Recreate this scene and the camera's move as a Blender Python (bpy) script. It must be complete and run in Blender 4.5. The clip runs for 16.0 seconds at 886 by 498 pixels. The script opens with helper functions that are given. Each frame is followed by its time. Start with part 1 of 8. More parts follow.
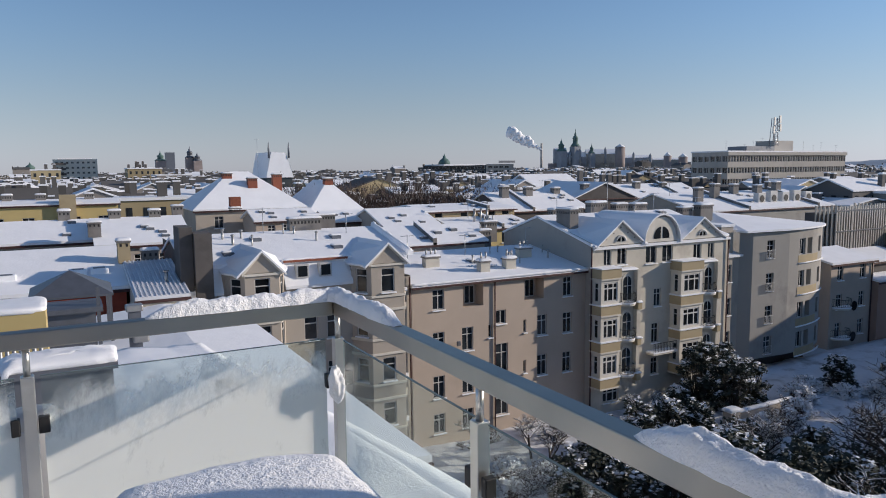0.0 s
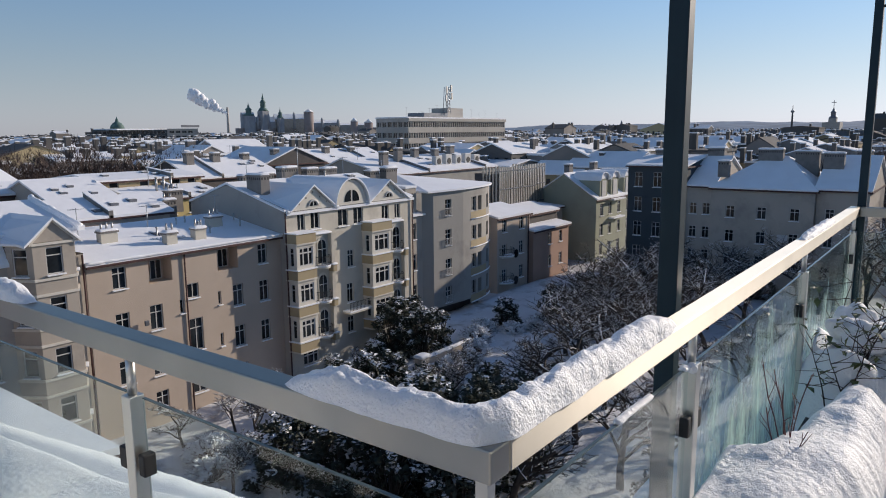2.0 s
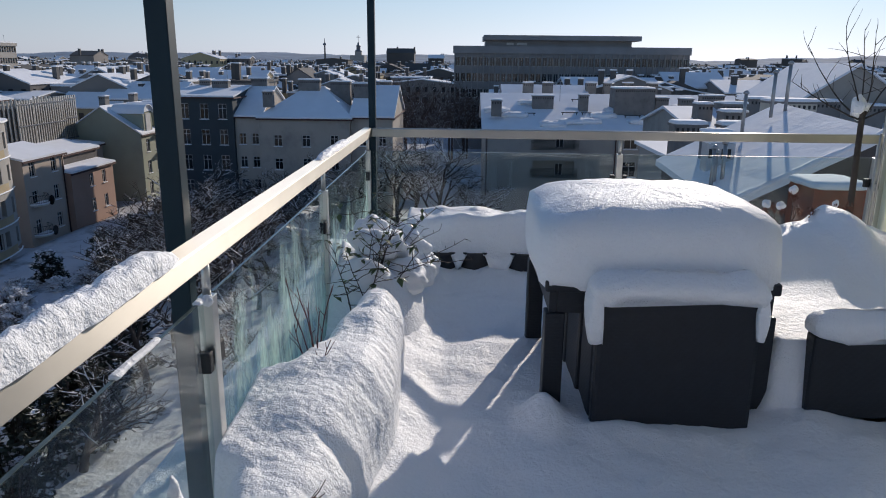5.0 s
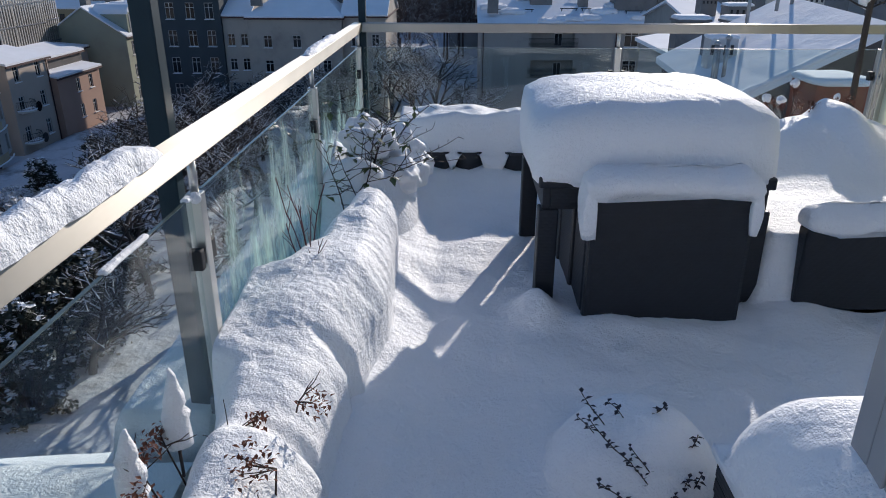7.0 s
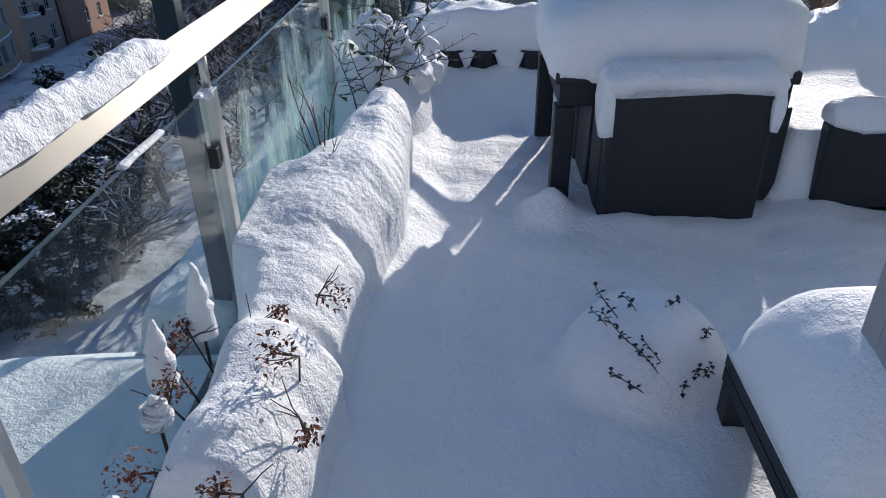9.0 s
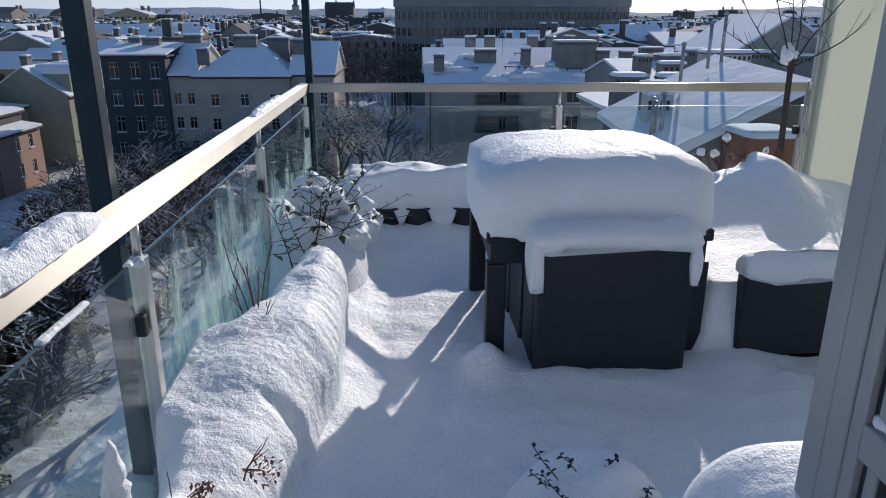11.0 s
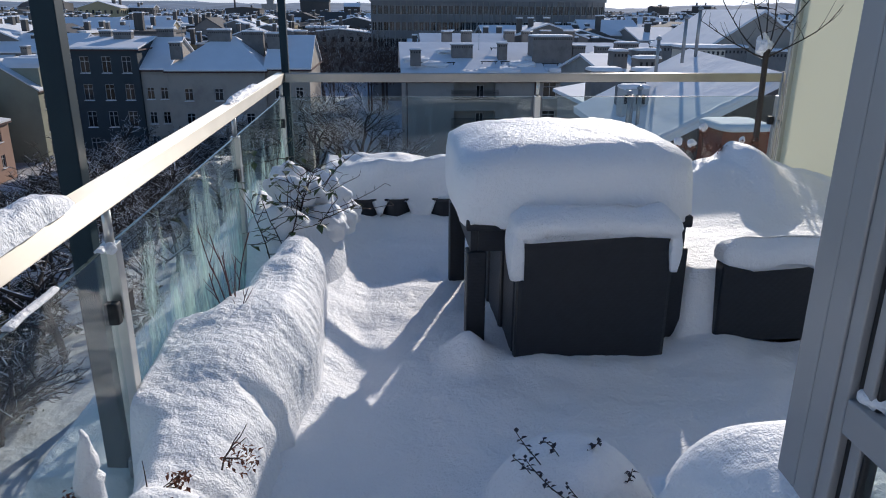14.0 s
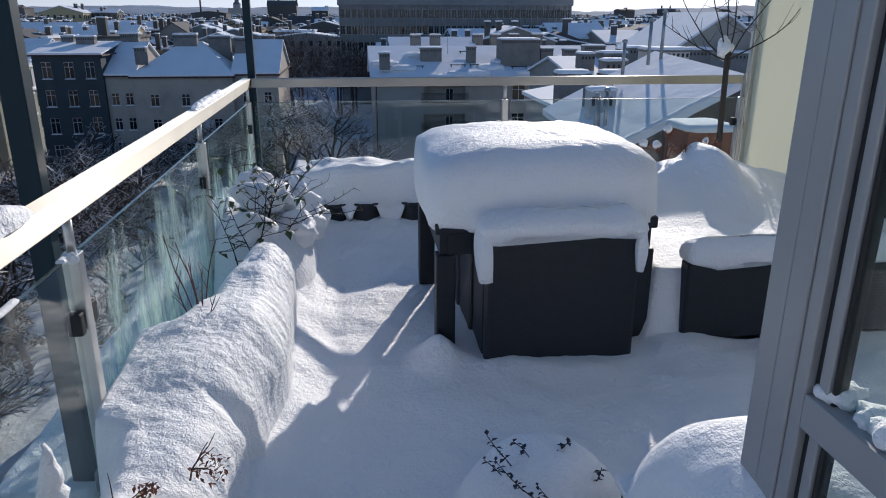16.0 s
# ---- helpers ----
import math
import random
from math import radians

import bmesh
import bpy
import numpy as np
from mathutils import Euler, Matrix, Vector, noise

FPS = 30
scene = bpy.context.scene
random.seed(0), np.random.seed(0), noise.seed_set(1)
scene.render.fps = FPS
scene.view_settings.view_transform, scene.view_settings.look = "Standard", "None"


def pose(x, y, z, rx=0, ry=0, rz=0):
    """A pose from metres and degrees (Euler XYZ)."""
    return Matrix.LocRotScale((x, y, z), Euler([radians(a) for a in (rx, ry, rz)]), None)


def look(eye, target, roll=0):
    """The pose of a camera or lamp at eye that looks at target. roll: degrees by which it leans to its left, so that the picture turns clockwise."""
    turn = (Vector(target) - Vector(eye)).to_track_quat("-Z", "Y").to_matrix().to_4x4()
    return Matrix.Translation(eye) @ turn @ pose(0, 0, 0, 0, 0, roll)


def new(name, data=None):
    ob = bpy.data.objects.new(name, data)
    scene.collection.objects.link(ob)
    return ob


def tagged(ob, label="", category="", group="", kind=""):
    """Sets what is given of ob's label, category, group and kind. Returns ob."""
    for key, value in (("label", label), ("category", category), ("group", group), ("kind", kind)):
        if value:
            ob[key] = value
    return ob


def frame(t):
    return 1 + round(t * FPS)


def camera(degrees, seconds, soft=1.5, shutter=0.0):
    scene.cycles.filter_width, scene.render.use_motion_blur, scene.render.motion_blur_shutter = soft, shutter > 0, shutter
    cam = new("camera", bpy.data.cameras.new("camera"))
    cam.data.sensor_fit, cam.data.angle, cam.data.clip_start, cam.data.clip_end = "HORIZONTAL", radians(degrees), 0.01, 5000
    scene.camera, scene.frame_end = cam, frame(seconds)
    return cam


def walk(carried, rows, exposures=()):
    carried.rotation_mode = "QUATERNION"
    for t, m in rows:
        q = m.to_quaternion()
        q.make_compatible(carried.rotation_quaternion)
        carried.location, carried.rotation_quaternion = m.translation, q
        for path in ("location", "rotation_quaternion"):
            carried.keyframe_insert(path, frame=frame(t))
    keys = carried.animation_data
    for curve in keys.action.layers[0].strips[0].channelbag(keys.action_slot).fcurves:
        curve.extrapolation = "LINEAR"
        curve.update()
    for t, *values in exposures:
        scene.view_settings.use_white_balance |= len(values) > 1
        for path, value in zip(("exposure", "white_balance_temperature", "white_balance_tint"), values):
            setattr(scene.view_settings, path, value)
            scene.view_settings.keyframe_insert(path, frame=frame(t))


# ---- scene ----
cam = camera(64.1, 16.0, soft=1.0)
PATH = [
    (0, (-0.019, 1.741, 1.656), (0.930, 3.487, 1.431), -0.6),
    (0.5, (-0.004, 1.747, 1.652), (1.072, 3.417, 1.422), -0.6),
    (1, (0.011, 1.742, 1.646), (1.233, 3.305, 1.392), -0.8),
    (1.5, (0.059, 1.729, 1.620), (1.464, 3.121, 1.325), -0.8),
    (2, (0.078, 1.690, 1.617), (1.654, 2.877, 1.288), -0.5),
    (2.5, (0.132, 1.663, 1.622), (1.822, 2.676, 1.280), 0.0),
    (3, (0.219, 1.634, 1.612), (2.003, 2.465, 1.258), -0.1),
    (3.5, (0.261, 1.622, 1.596), (2.155, 2.138, 1.211), -0.4),
    (4, (0.248, 1.613, 1.579), (2.189, 1.773, 1.128), -0.3),
    (6.5, (0.278, 1.586, 1.572), (2.197, 1.579, 1.008), 1.1),
    (7, (0.270, 1.583, 1.545), (2.116, 1.628, 0.776), 0.1),
    (7.5, (0.253, 1.586, 1.515), (1.987, 1.665, 0.523), -1.0),
    (8, (0.241, 1.579, 1.496), (1.922, 1.666, 0.416), -1.1),
    (8.5, (0.246, 1.591, 1.498), (1.930, 1.678, 0.423), -0.8),
    (9, (0.253, 1.588, 1.521), (1.981, 1.669, 0.517), -0.8),
    (9.5, (0.265, 1.581, 1.545), (2.060, 1.629, 0.665), -0.9),
    (10, (0.263, 1.569, 1.561), (2.116, 1.562, 0.807), -0.8),
    (12.5, (0.258, 1.583, 1.555), (2.166, 1.468, 0.968), 0.5),
    (13, (0.253, 1.574, 1.530), (2.157, 1.462, 0.927), 0.4),
    (13.5, (0.260, 1.572, 1.528), (2.155, 1.448, 0.903), 0.4),
    (14, (0.275, 1.581, 1.525), (2.164, 1.427, 0.886), 0.4),
    (14.5, (0.275, 1.574, 1.525), (2.160, 1.388, 0.882), 0.3),
    (15, (0.268, 1.566, 1.530), (2.151, 1.358, 0.889), 0.2),
    (15.5, (0.266, 1.567, 1.528), (2.149, 1.344, 0.893), 0.1),
    (16, (0.268, 1.569, 1.530), (2.152, 1.337, 0.900), 0.2),
]
walk(cam, [(t, look(eye, target, roll)) for t, eye, target, roll in PATH], exposures=[(0, 0.0, 6200, 14), (1.5, 0.02, 6250, 14), (2.5, 0.0, 6300, 14), (3.5, -0.14, 6200, 14), (6.5, -0.02, 5850, 13), (7.5, 0.1, 5750, 13), (9, 0.12, 5750, 13), (10, 0.04, 5750, 13), (12.5, 0.0, 5800, 13), (16, 0.0, 5800, 13)])

# ---- world and sun ----
SUN_AZ = 111.0   # clockwise from +y
SUN_EL = 18.5
world = bpy.data.worlds.new("winter_sky")
scene.world = world
world.use_nodes = True
wn = world.node_tree.nodes
sky = wn.new("ShaderNodeTexSky")
sky.sky_type = "NISHITA"
sky.sun_disc = False
sky.sun_elevation = radians(SUN_EL)
sky.sun_rotation = radians(SUN_AZ)
sky.altitude = 200.0
sky.air_density = 1.0
sky.dust_density = 0.08
sky.ozone_density = 3.0
# winter haze: the sky pales to blue-grey towards the horizon, all the way round
wl = world.node_tree.links
sky_co = wn.new("ShaderNodeTexCoord")
sky_sep = wn.new("ShaderNodeSeparateXYZ")
wl.new(sky_co.outputs["Generated"], sky_sep.inputs[0])
haze_fac = wn.new("ShaderNodeMapRange")
haze_fac.interpolation_type = "SMOOTHSTEP"
haze_fac.inputs["From Min"].default_value, haze_fac.inputs["From Max"].default_value = -0.02, 0.22
haze_fac.inputs["To Min"].default_value, haze_fac.inputs["To Max"].default_value = 0.78, 0.0
wl.new(sky_sep.outputs["Z"], haze_fac.inputs["Value"])
haze_grey = wn.new("ShaderNodeRGBToBW")
wl.new(sky.outputs[0], haze_grey.inputs[0])
haze_tint = wn.new("ShaderNodeVectorMath")
haze_tint.operation = "SCALE"
haze_tint.inputs[0].default_value = (0.66, 0.72, 0.86)
wl.new(haze_grey.outputs[0], haze_tint.inputs["Scale"])
haze_mix = wn.new("ShaderNodeMix")
haze_mix.data_type = "RGBA"
wl.new(haze_fac.outputs[0], haze_mix.inputs["Factor"])
wl.new(sky.outputs[0], haze_mix.inputs["A"])
wl.new(haze_tint.outputs[0], haze_mix.inputs["B"])
wl.new(haze_mix.outputs["Result"], wn["Background"].inputs[0])
wn["Background"].inputs[1].default_value = 0.109
sun_data = bpy.data.lights.new("sun", "SUN")
sun_data.energy = 4.0
sun_data.angle = radians(0.6)
sun_data.color = (1.0, 0.87, 0.70)
sun = new("sun", sun_data)
az, el = radians(SUN_AZ), radians(SUN_EL)
SUN_DIR = Vector((math.sin(az) * math.cos(el), math.cos(az) * math.cos(el), math.sin(el)))
sun.matrix_world = look(SUN_DIR * 60, (0, 0, 0))

# ---- materials ----
def mat(name, color=(0.5, 0.5, 0.5), rough=0.6, metal=0.0, vary=0.12, scale=3.0, bump=0.0, bscale=30.0, fine=0.0, fscale=180.0, spec=0.5, stain=None, stain_scale=0.6, per_object=0.0):
    """A principled material with colour variation at two scales and relief."""
    m = bpy.data.materials.new(name)
    m.use_nodes = True
    nt = m.node_tree
    n, l = nt.nodes, nt.links
    b = n["Principled BSDF"]
    b.inputs["Roughness"].default_value = rough
    b.inputs["Metallic"].default_value = metal
    b.inputs["Specular IOR Level"].default_value = spec
    geo = n.new("ShaderNodeNewGeometry")
    a = n.new("ShaderNodeTexNoise")
    a.inputs["Scale"].default_value = scale
    a.inputs["Detail"].default_value = 6
    l.new(geo.outputs["Position"], a.inputs["Vector"])
    ramp = n.new("ShaderNodeMapRange")
    ramp.inputs["From Min"].default_value, ramp.inputs["From Max"].default_value = 0.3, 0.7
    ramp.inputs["To Min"].default_value, ramp.inputs["To Max"].default_value = 1 - vary, 1 + vary
    l.new(a.outputs["Fac"], ramp.inputs["Value"])
    mul = n.new("ShaderNodeVectorMath")
    mul.operation = "SCALE"
    mul.inputs[0].default_value = color
    l.new(ramp.outputs[0], mul.inputs["Scale"])
    col = mul.outputs[0]
    if per_object:
        info = n.new("ShaderNodeObjectInfo")
        r2 = n.new("ShaderNodeMapRange")
        r2.inputs["To Min"].default_value, r2.inputs["To Max"].default_value = 1 - per_object, 1 + per_object
        l.new(info.outputs["Random"], r2.inputs["Value"])
        m2 = n.new("ShaderNodeVectorMath")
        m2.operation = "SCALE"
        l.new(col, m2.inputs[0])
        l.new(r2.outputs[0], m2.inputs["Scale"])
        col = m2.outputs[0]
    if stain:
        s = n.new("ShaderNodeTexNoise")
        s.inputs["Scale"].default_value = stain_scale
        s.inputs["Detail"].default_value = 8
        s.inputs["Roughness"].default_value = 0.65
        l.new(geo.outputs["Position"], s.inputs["Vector"])
        r3 = n.new("ShaderNodeMapRange")
        r3.inputs["From Min"].default_value, r3.inputs["From Max"].default_value = 0.52, 0.72
        r3.inputs["To Max"].default_value = 0.75
        l.new(s.outputs["Fac"], r3.inputs["Value"])
        mx = n.new("ShaderNodeMix")
        mx.data_type = "RGBA"
        l.new(r3.outputs[0], mx.inputs["Factor"])
        l.new(col, mx.inputs["A"])
        mx.inputs["B"].default_value = (*stain, 1)
        col = mx.outputs["Result"]
    l.new(col, b.inputs["Base Color"])
    last = None
    for strength, sc in ((bump, bscale), (fine, fscale)):
        if strength:
            t = n.new("ShaderNodeTexNoise")
            t.inputs["Scale"].default_value = sc
            t.inputs["Detail"].default_value = 4
            l.new(geo.outputs["Position"], t.inputs["Vector"])
            bp = n.new("ShaderNodeBump")
            bp.inputs["Strength"].default_value = strength
            bp.inputs["Distance"].default_value = 1.0 / sc
            l.new(t.outputs["Fac"], bp.inputs["Height"])
            if last:
                l.new(last, bp.inputs["Normal"])
            last = bp.outputs[0]
    if last:
        l.new(last, b.inputs["Normal"])
    return m


SNOW = mat("snow_fresh", (0.93, 0.935, 0.945), 0.6, vary=0.02, scale=4, bump=0.42, bscale=44, fine=0.7, fscale=170, spec=0.4)
b_ = SNOW.node_tree.nodes["Principled BSDF"]
b_.inputs["Subsurface Weight"].default_value = 0.0
SNOW_FAR = mat("snow_roof", (0.90, 0.905, 0.915), 0.8, vary=0.03, scale=0.5, bump=0.05, bscale=1.2, fine=0.1, fscale=7, spec=0.2)
SNOW_RIB = mat("snow_thin_on_metal", (0.72, 0.73, 0.75), 0.7, vary=0.05, scale=0.8, spec=0.2)
STEEL = mat("brushed_steel", (0.66, 0.65, 0.61), 0.36, 1.0, vary=0.05, scale=6, bump=0.06, bscale=120)
def brushed(name, grain):
    """Steel ground along its length: the sun stretches into a streak across the grain."""
    m = mat(name, (0.46, 0.435, 0.385), 0.40, 1.0, vary=0.06, scale=6)
    n, l = m.node_tree.nodes, m.node_tree.links
    geo = n.new("ShaderNodeNewGeometry")
    cross = n.new("ShaderNodeVectorMath")
    cross.operation = "CROSS_PRODUCT"
    cross.inputs[1].default_value = grain
    l.new(geo.outputs["Normal"], cross.inputs[0])
    off = n.new("ShaderNodeVectorMath")
    off.operation = "ADD"
    off.inputs[1].default_value = (0.011, 0.017, 0.013)
    l.new(cross.outputs[0], off.inputs[0])
    b = n["Principled BSDF"]
    b.inputs["Anisotropic"].default_value = 0.9
    l.new(off.outputs[0], b.inputs["Tangent"])
    return m


STEEL_X = brushed("brushed_steel_lengthwise", (1, 0, 0))
STEEL_Y = brushed("brushed_steel_crosswise", (0, 1, 0))
STEEL_DULL = mat("steel_dull", (0.42, 0.43, 0.44), 0.4, 1.0, vary=0.08, scale=12)
POLE = mat("pole_paint", (0.008, 0.026, 0.038), 0.5, vary=0.1, scale=5, spec=0.25)
ALU = mat("aluminium_frame", (0.36, 0.37, 0.38), 0.42, 0.35, vary=0.04, scale=5)
RUBBER = mat("black_gasket", (0.015, 0.015, 0.016), 0.6)
PLANTER = mat("planter_plastic", (0.02, 0.021, 0.024), 0.6, vary=0.2, scale=14)
TWIG = mat("twig_dark", (0.045, 0.028, 0.022), 0.8, vary=0.3, scale=40)
TWIG_RED = mat("twig_red", (0.10, 0.03, 0.03), 0.7, vary=0.3, scale=40)
LEAF_DRY = mat("dry_petal", (0.15, 0.05, 0.025), 0.8, vary=0.35, scale=60)
LEAF_GREEN = mat("rose_leaf", (0.085, 0.11, 0.035), 0.5, vary=0.35, scale=50)
LEAF_DARK = mat("herb_leaf", (0.035, 0.03, 0.04), 0.7, vary=0.3, scale=50)
BARK = mat("bark", (0.055, 0.045, 0.038), 0.9, vary=0.3, scale=3, bump=0.4, bscale=25)
BRANCH = mat("branch_brown", (0.075, 0.052, 0.04), 0.9, vary=0.3, scale=2)
EVERGREEN = mat("evergreen", (0.035, 0.045, 0.03), 0.7, vary=0.4, scale=2)
PLASTER_BEIGE = mat("plaster_beige", (0.50, 0.41, 0.33), 0.9, vary=0.05, scale=0.4, stain=(0.44, 0.36, 0.29), stain_scale=0.25, bump=0.2, bscale=14)
PLASTER_CREAM = mat("plaster_cream", (0.56, 0.52, 0.44), 0.9, vary=0.05, scale=0.4, stain=(0.38, 0.34, 0.28), stain_scale=0.3, bump=0.2, bscale=14)
PLASTER_OCHRE = mat("plaster_ochre", (0.42, 0.34, 0.21), 0.9, vary=0.06, scale=0.5, stain=(0.36, 0.28, 0.17), stain_scale=0.4)
PLASTER_GREY = mat("plaster_grey", (0.37, 0.35, 0.315), 0.9, vary=0.06, scale=0.3, stain=(0.2, 0.19, 0.18), stain_scale=0.2, bump=0.2, bscale=14)
PLASTER_WARMGREY = mat("plaster_warm_grey", (0.44, 0.39, 0.33), 0.9, vary=0.06, scale=0.3, stain=(0.27, 0.24, 0.21), stain_scale=0.25)
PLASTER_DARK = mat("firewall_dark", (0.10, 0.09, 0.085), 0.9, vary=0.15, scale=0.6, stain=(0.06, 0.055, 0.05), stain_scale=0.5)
PLASTER_PINK = mat("plaster_terracotta", (0.42, 0.27, 0.20), 0.9, vary=0.06, scale=0.4)
PLASTER_GREEN = mat("plaster_pale_green", (0.36, 0.37, 0.28), 0.9, vary=0.06, scale=0.4, stain=(0.28, 0.28, 0.22), stain_scale=0.3)
PLASTER_TEAL = mat("plaster_slate", (0.05, 0.064, 0.072), 0.9, vary=0.1, scale=0.4)
PLASTER_YELLOW = mat("plaster_yellow", (0.55, 0.43, 0.19), 0.9, vary=0.08, scale=0.3)
BRICK = mat("brick_red", (0.26, 0.085, 0.05), 0.9, vary=0.2, scale=6, stain=(0.16, 0.07, 0.05))
REDWALL = mat("red_paint", (0.33, 0.06, 0.03), 0.8, vary=0.1, scale=2)
TRIM = mat("trim_pale", (0.66, 0.62, 0.54), 0.85, vary=0.06, scale=1.5)
FRAME_WHITE = mat("window_frame_white", (0.56, 0.55, 0.53), 0.6, vary=0.05, scale=2)
FRAME_BROWN = mat("window_frame_brown", (0.12, 0.06, 0.035), 0.6, vary=0.1, scale=2)
PANE = mat("window_dark", (0.02, 0.024, 0.028), 0.08, vary=0.5, scale=0.7, per_object=0.6)
IRON = mat("wrought_iron", (0.02, 0.02, 0.02), 0.6)
GUTTER = mat("gutter_metal", (0.075, 0.035, 0.032), 0.6, 0.3, vary=0.15, scale=2)
SHEET = mat("sheet_metal", (0.17, 0.18, 0.20), 0.5, 0.6, vary=0.1, scale=2)
ZINC = mat("zinc_pipe", (0.45, 0.44, 0.42), 0.45, 0.8, vary=0.1, scale=4)
CHIMNEY = mat("chimney_render", (0.22, 0.205, 0.19), 0.95, vary=0.12, scale=1.0, stain=(0.12, 0.11, 0.10), stain_scale=0.8)
CONCRETE = mat("concrete_panel", (0.46, 0.43, 0.385), 0.9, vary=0.08, scale=0.3, stain=(0.25, 0.235, 0.21), stain_scale=0.15)
# dark panels with the base colour lifted to stand in for haze
DARKOFFICE = mat("office_panel_haze_lifted", (0.25, 0.245, 0.24), 0.7, vary=0.15, scale=0.2)
CITY_WALL = mat("far_wall", (0.26, 0.235, 0.21), 0.9, vary=0.35, scale=0.03)
CITY_DARK = mat("far_wall_dark", (0.10, 0.095, 0.09), 0.9, vary=0.35, scale=0.03)
CITY_OCHRE = mat("far_wall_ochre", (0.42, 0.34, 0.20), 0.9, vary=0.3, scale=0.03)
YARD = mat("garden_snow", (0.72, 0.73, 0.76), 0.9, vary=0.06, scale=0.3, stain=(0.20, 0.18, 0.16), stain_scale=0.35, bump=0.3, bscale=3)
WOOD_FAR = mat("bare_woods", (0.085, 0.06, 0.05), 0.95, vary=0.4, scale=0.25)
# hill colour holds the blue of distance haze, not of the woods
HILL = mat("wooded_hill_haze_blue", (0.17, 0.24, 0.33), 1.0, vary=0.25, scale=0.01)
# brick of the far towers, greyed in its colour to imitate haze
BRICK_FAR = mat("haze_paled_far_brick", (0.30, 0.25, 0.23), 0.9, vary=0.12, scale=0.1)
# stone tone muted to grey-blue, with distance haze mixed into it
STONE = mat("castle_stone_hazed", (0.33, 0.34, 0.36), 0.9, vary=0.15, scale=0.1)
COPPER = mat("copper_green", (0.10, 0.17, 0.15), 0.7, vary=0.2, scale=0.3)
STEAM = mat("steam", (0.95, 0.95, 0.95), 1.0, vary=0.03, spec=0.0)
ROAD = mat("ground_snow", (0.58, 0.59, 0.62), 0.9, vary=0.1, scale=0.08, stain=(0.35, 0.34, 0.34), stain_scale=0.05, bump=0.3, bscale=2)
# paleness chosen for the light that the unseen penthouse walls bounce
RENDER_PALE = mat("pale_render", (0.52, 0.51, 0.49), 0.9, vary=0.04, scale=1.5, bump=0.2, bscale=60)
DECK = mat("deck_boards", (0.12, 0.09, 0.07), 0.8, vary=0.2, scale=4)


def glass_mat(name, frost=None, tint=(0.90, 0.95, 0.94), tall=0.45, rime=(0.82, 0.90, 0.87)):
    """Clear safety glass; frost gives (low, high, scale) of the rime's mask."""
    m = bpy.data.materials.new(name)
    m.use_nodes = True
    nt = m.node_tree
    n, l = nt.nodes, nt.links
    for x in list(n):
        n.remove(x)
    out = n.new("ShaderNodeOutputMaterial")
    tr = n.new("ShaderNodeBsdfTransparent")
    tr.inputs[0].default_value = (*tint, 1)
    gl = n.new("ShaderNodeBsdfGlossy")
    gl.inputs["Roughness"].default_value = 0.02
    lw = n.new("ShaderNodeLayerWeight")
    lw.inputs["Blend"].default_value = 0.5
    pw = n.new("ShaderNodeMath")
    pw.operation = "POWER"
    pw.inputs[1].default_value = 5.0
    l.new(lw.outputs["Facing"], pw.inputs[0])
    fr = n.new("ShaderNodeMapRange")
    fr.inputs["To Min"].default_value, fr.inputs["To Max"].default_value = 0.035, 0.9
    l.new(pw.outputs[0], fr.inputs["Value"])
    mix = n.new("ShaderNodeMixShader")
    l.new(fr.outputs[0], mix.inputs[0])
    l.new(tr.outputs[0], mix.inputs[1])
    l.new(gl.outputs[0], mix.inputs[2])
    last = mix.outputs[0]
    if frost:
        lo, hi, sc, zlo, zhi, top = frost
        geo = n.new("ShaderNodeNewGeometry")
        no = n.new("ShaderNodeTexNoise")
        no.inputs["Scale"].default_value = sc
        no.inputs["Detail"].default_value = 9
        no.inputs["Roughness"].default_value = 0.74
        no.inputs["Distortion"].default_value = 0.4
        mp = n.new("ShaderNodeMapping")
        mp.inputs["Scale"].default_value = (1.0, 1.0, tall)
        l.new(geo.outputs["Position"], mp.inputs["Vector"])
        l.new(mp.outputs[0], no.inputs["Vector"])
        sep = n.new("ShaderNodeSeparateXYZ")
        l.new(geo.outputs["Position"], sep.inputs[0])
        zr = n.new("ShaderNodeMapRange")
        zr.inputs["From Min"].default_value, zr.inputs["From Max"].default_value = zlo, zhi
        zr.inputs["To Min"].default_value, zr.inputs["To Max"].default_value = 0.0, top
        l.new(sep.outputs["Z"], zr.inputs["Value"])
        add = n.new("ShaderNodeMath")
        add.operation = "SUBTRACT"
        l.new(no.outputs["Fac"], add.inputs[0])
        l.new(zr.outputs[0], add.inputs[1])
        mr = n.new("ShaderNodeMapRange")
        mr.inputs["From Min"].default_value, mr.inputs["From Max"].default_value = lo, hi
        mr.inputs["To Max"].default_value = 0.94
        l.new(add.outputs[0], mr.inputs["Value"])
        di = n.new("ShaderNodeBsdfDiffuse")
        di.inputs[0].default_value = (*rime, 1)
        tl = n.new("ShaderNodeBsdfTranslucent")
        tl.inputs[0].default_value = (rime[0] * 0.9, rime[1] * 0.95, rime[2] * 0.9, 1)
        m1 = n.new("ShaderNodeMixShader")
        m1.inputs[0].default_value = 0.5
        l.new(di.outputs[0], m1.inputs[1])
        l.new(tl.outputs[0], m1.inputs[2])
        m2 = n.new("ShaderNodeMixShader")
        l.new(mr.outputs[0], m2.inputs[0])
        l.new(last, m2.inputs[1])
        l.new(m1.outputs[0], m2.inputs[2])
        last = m2.outputs[0]
    l.new(last, out.inputs[0])
    return m


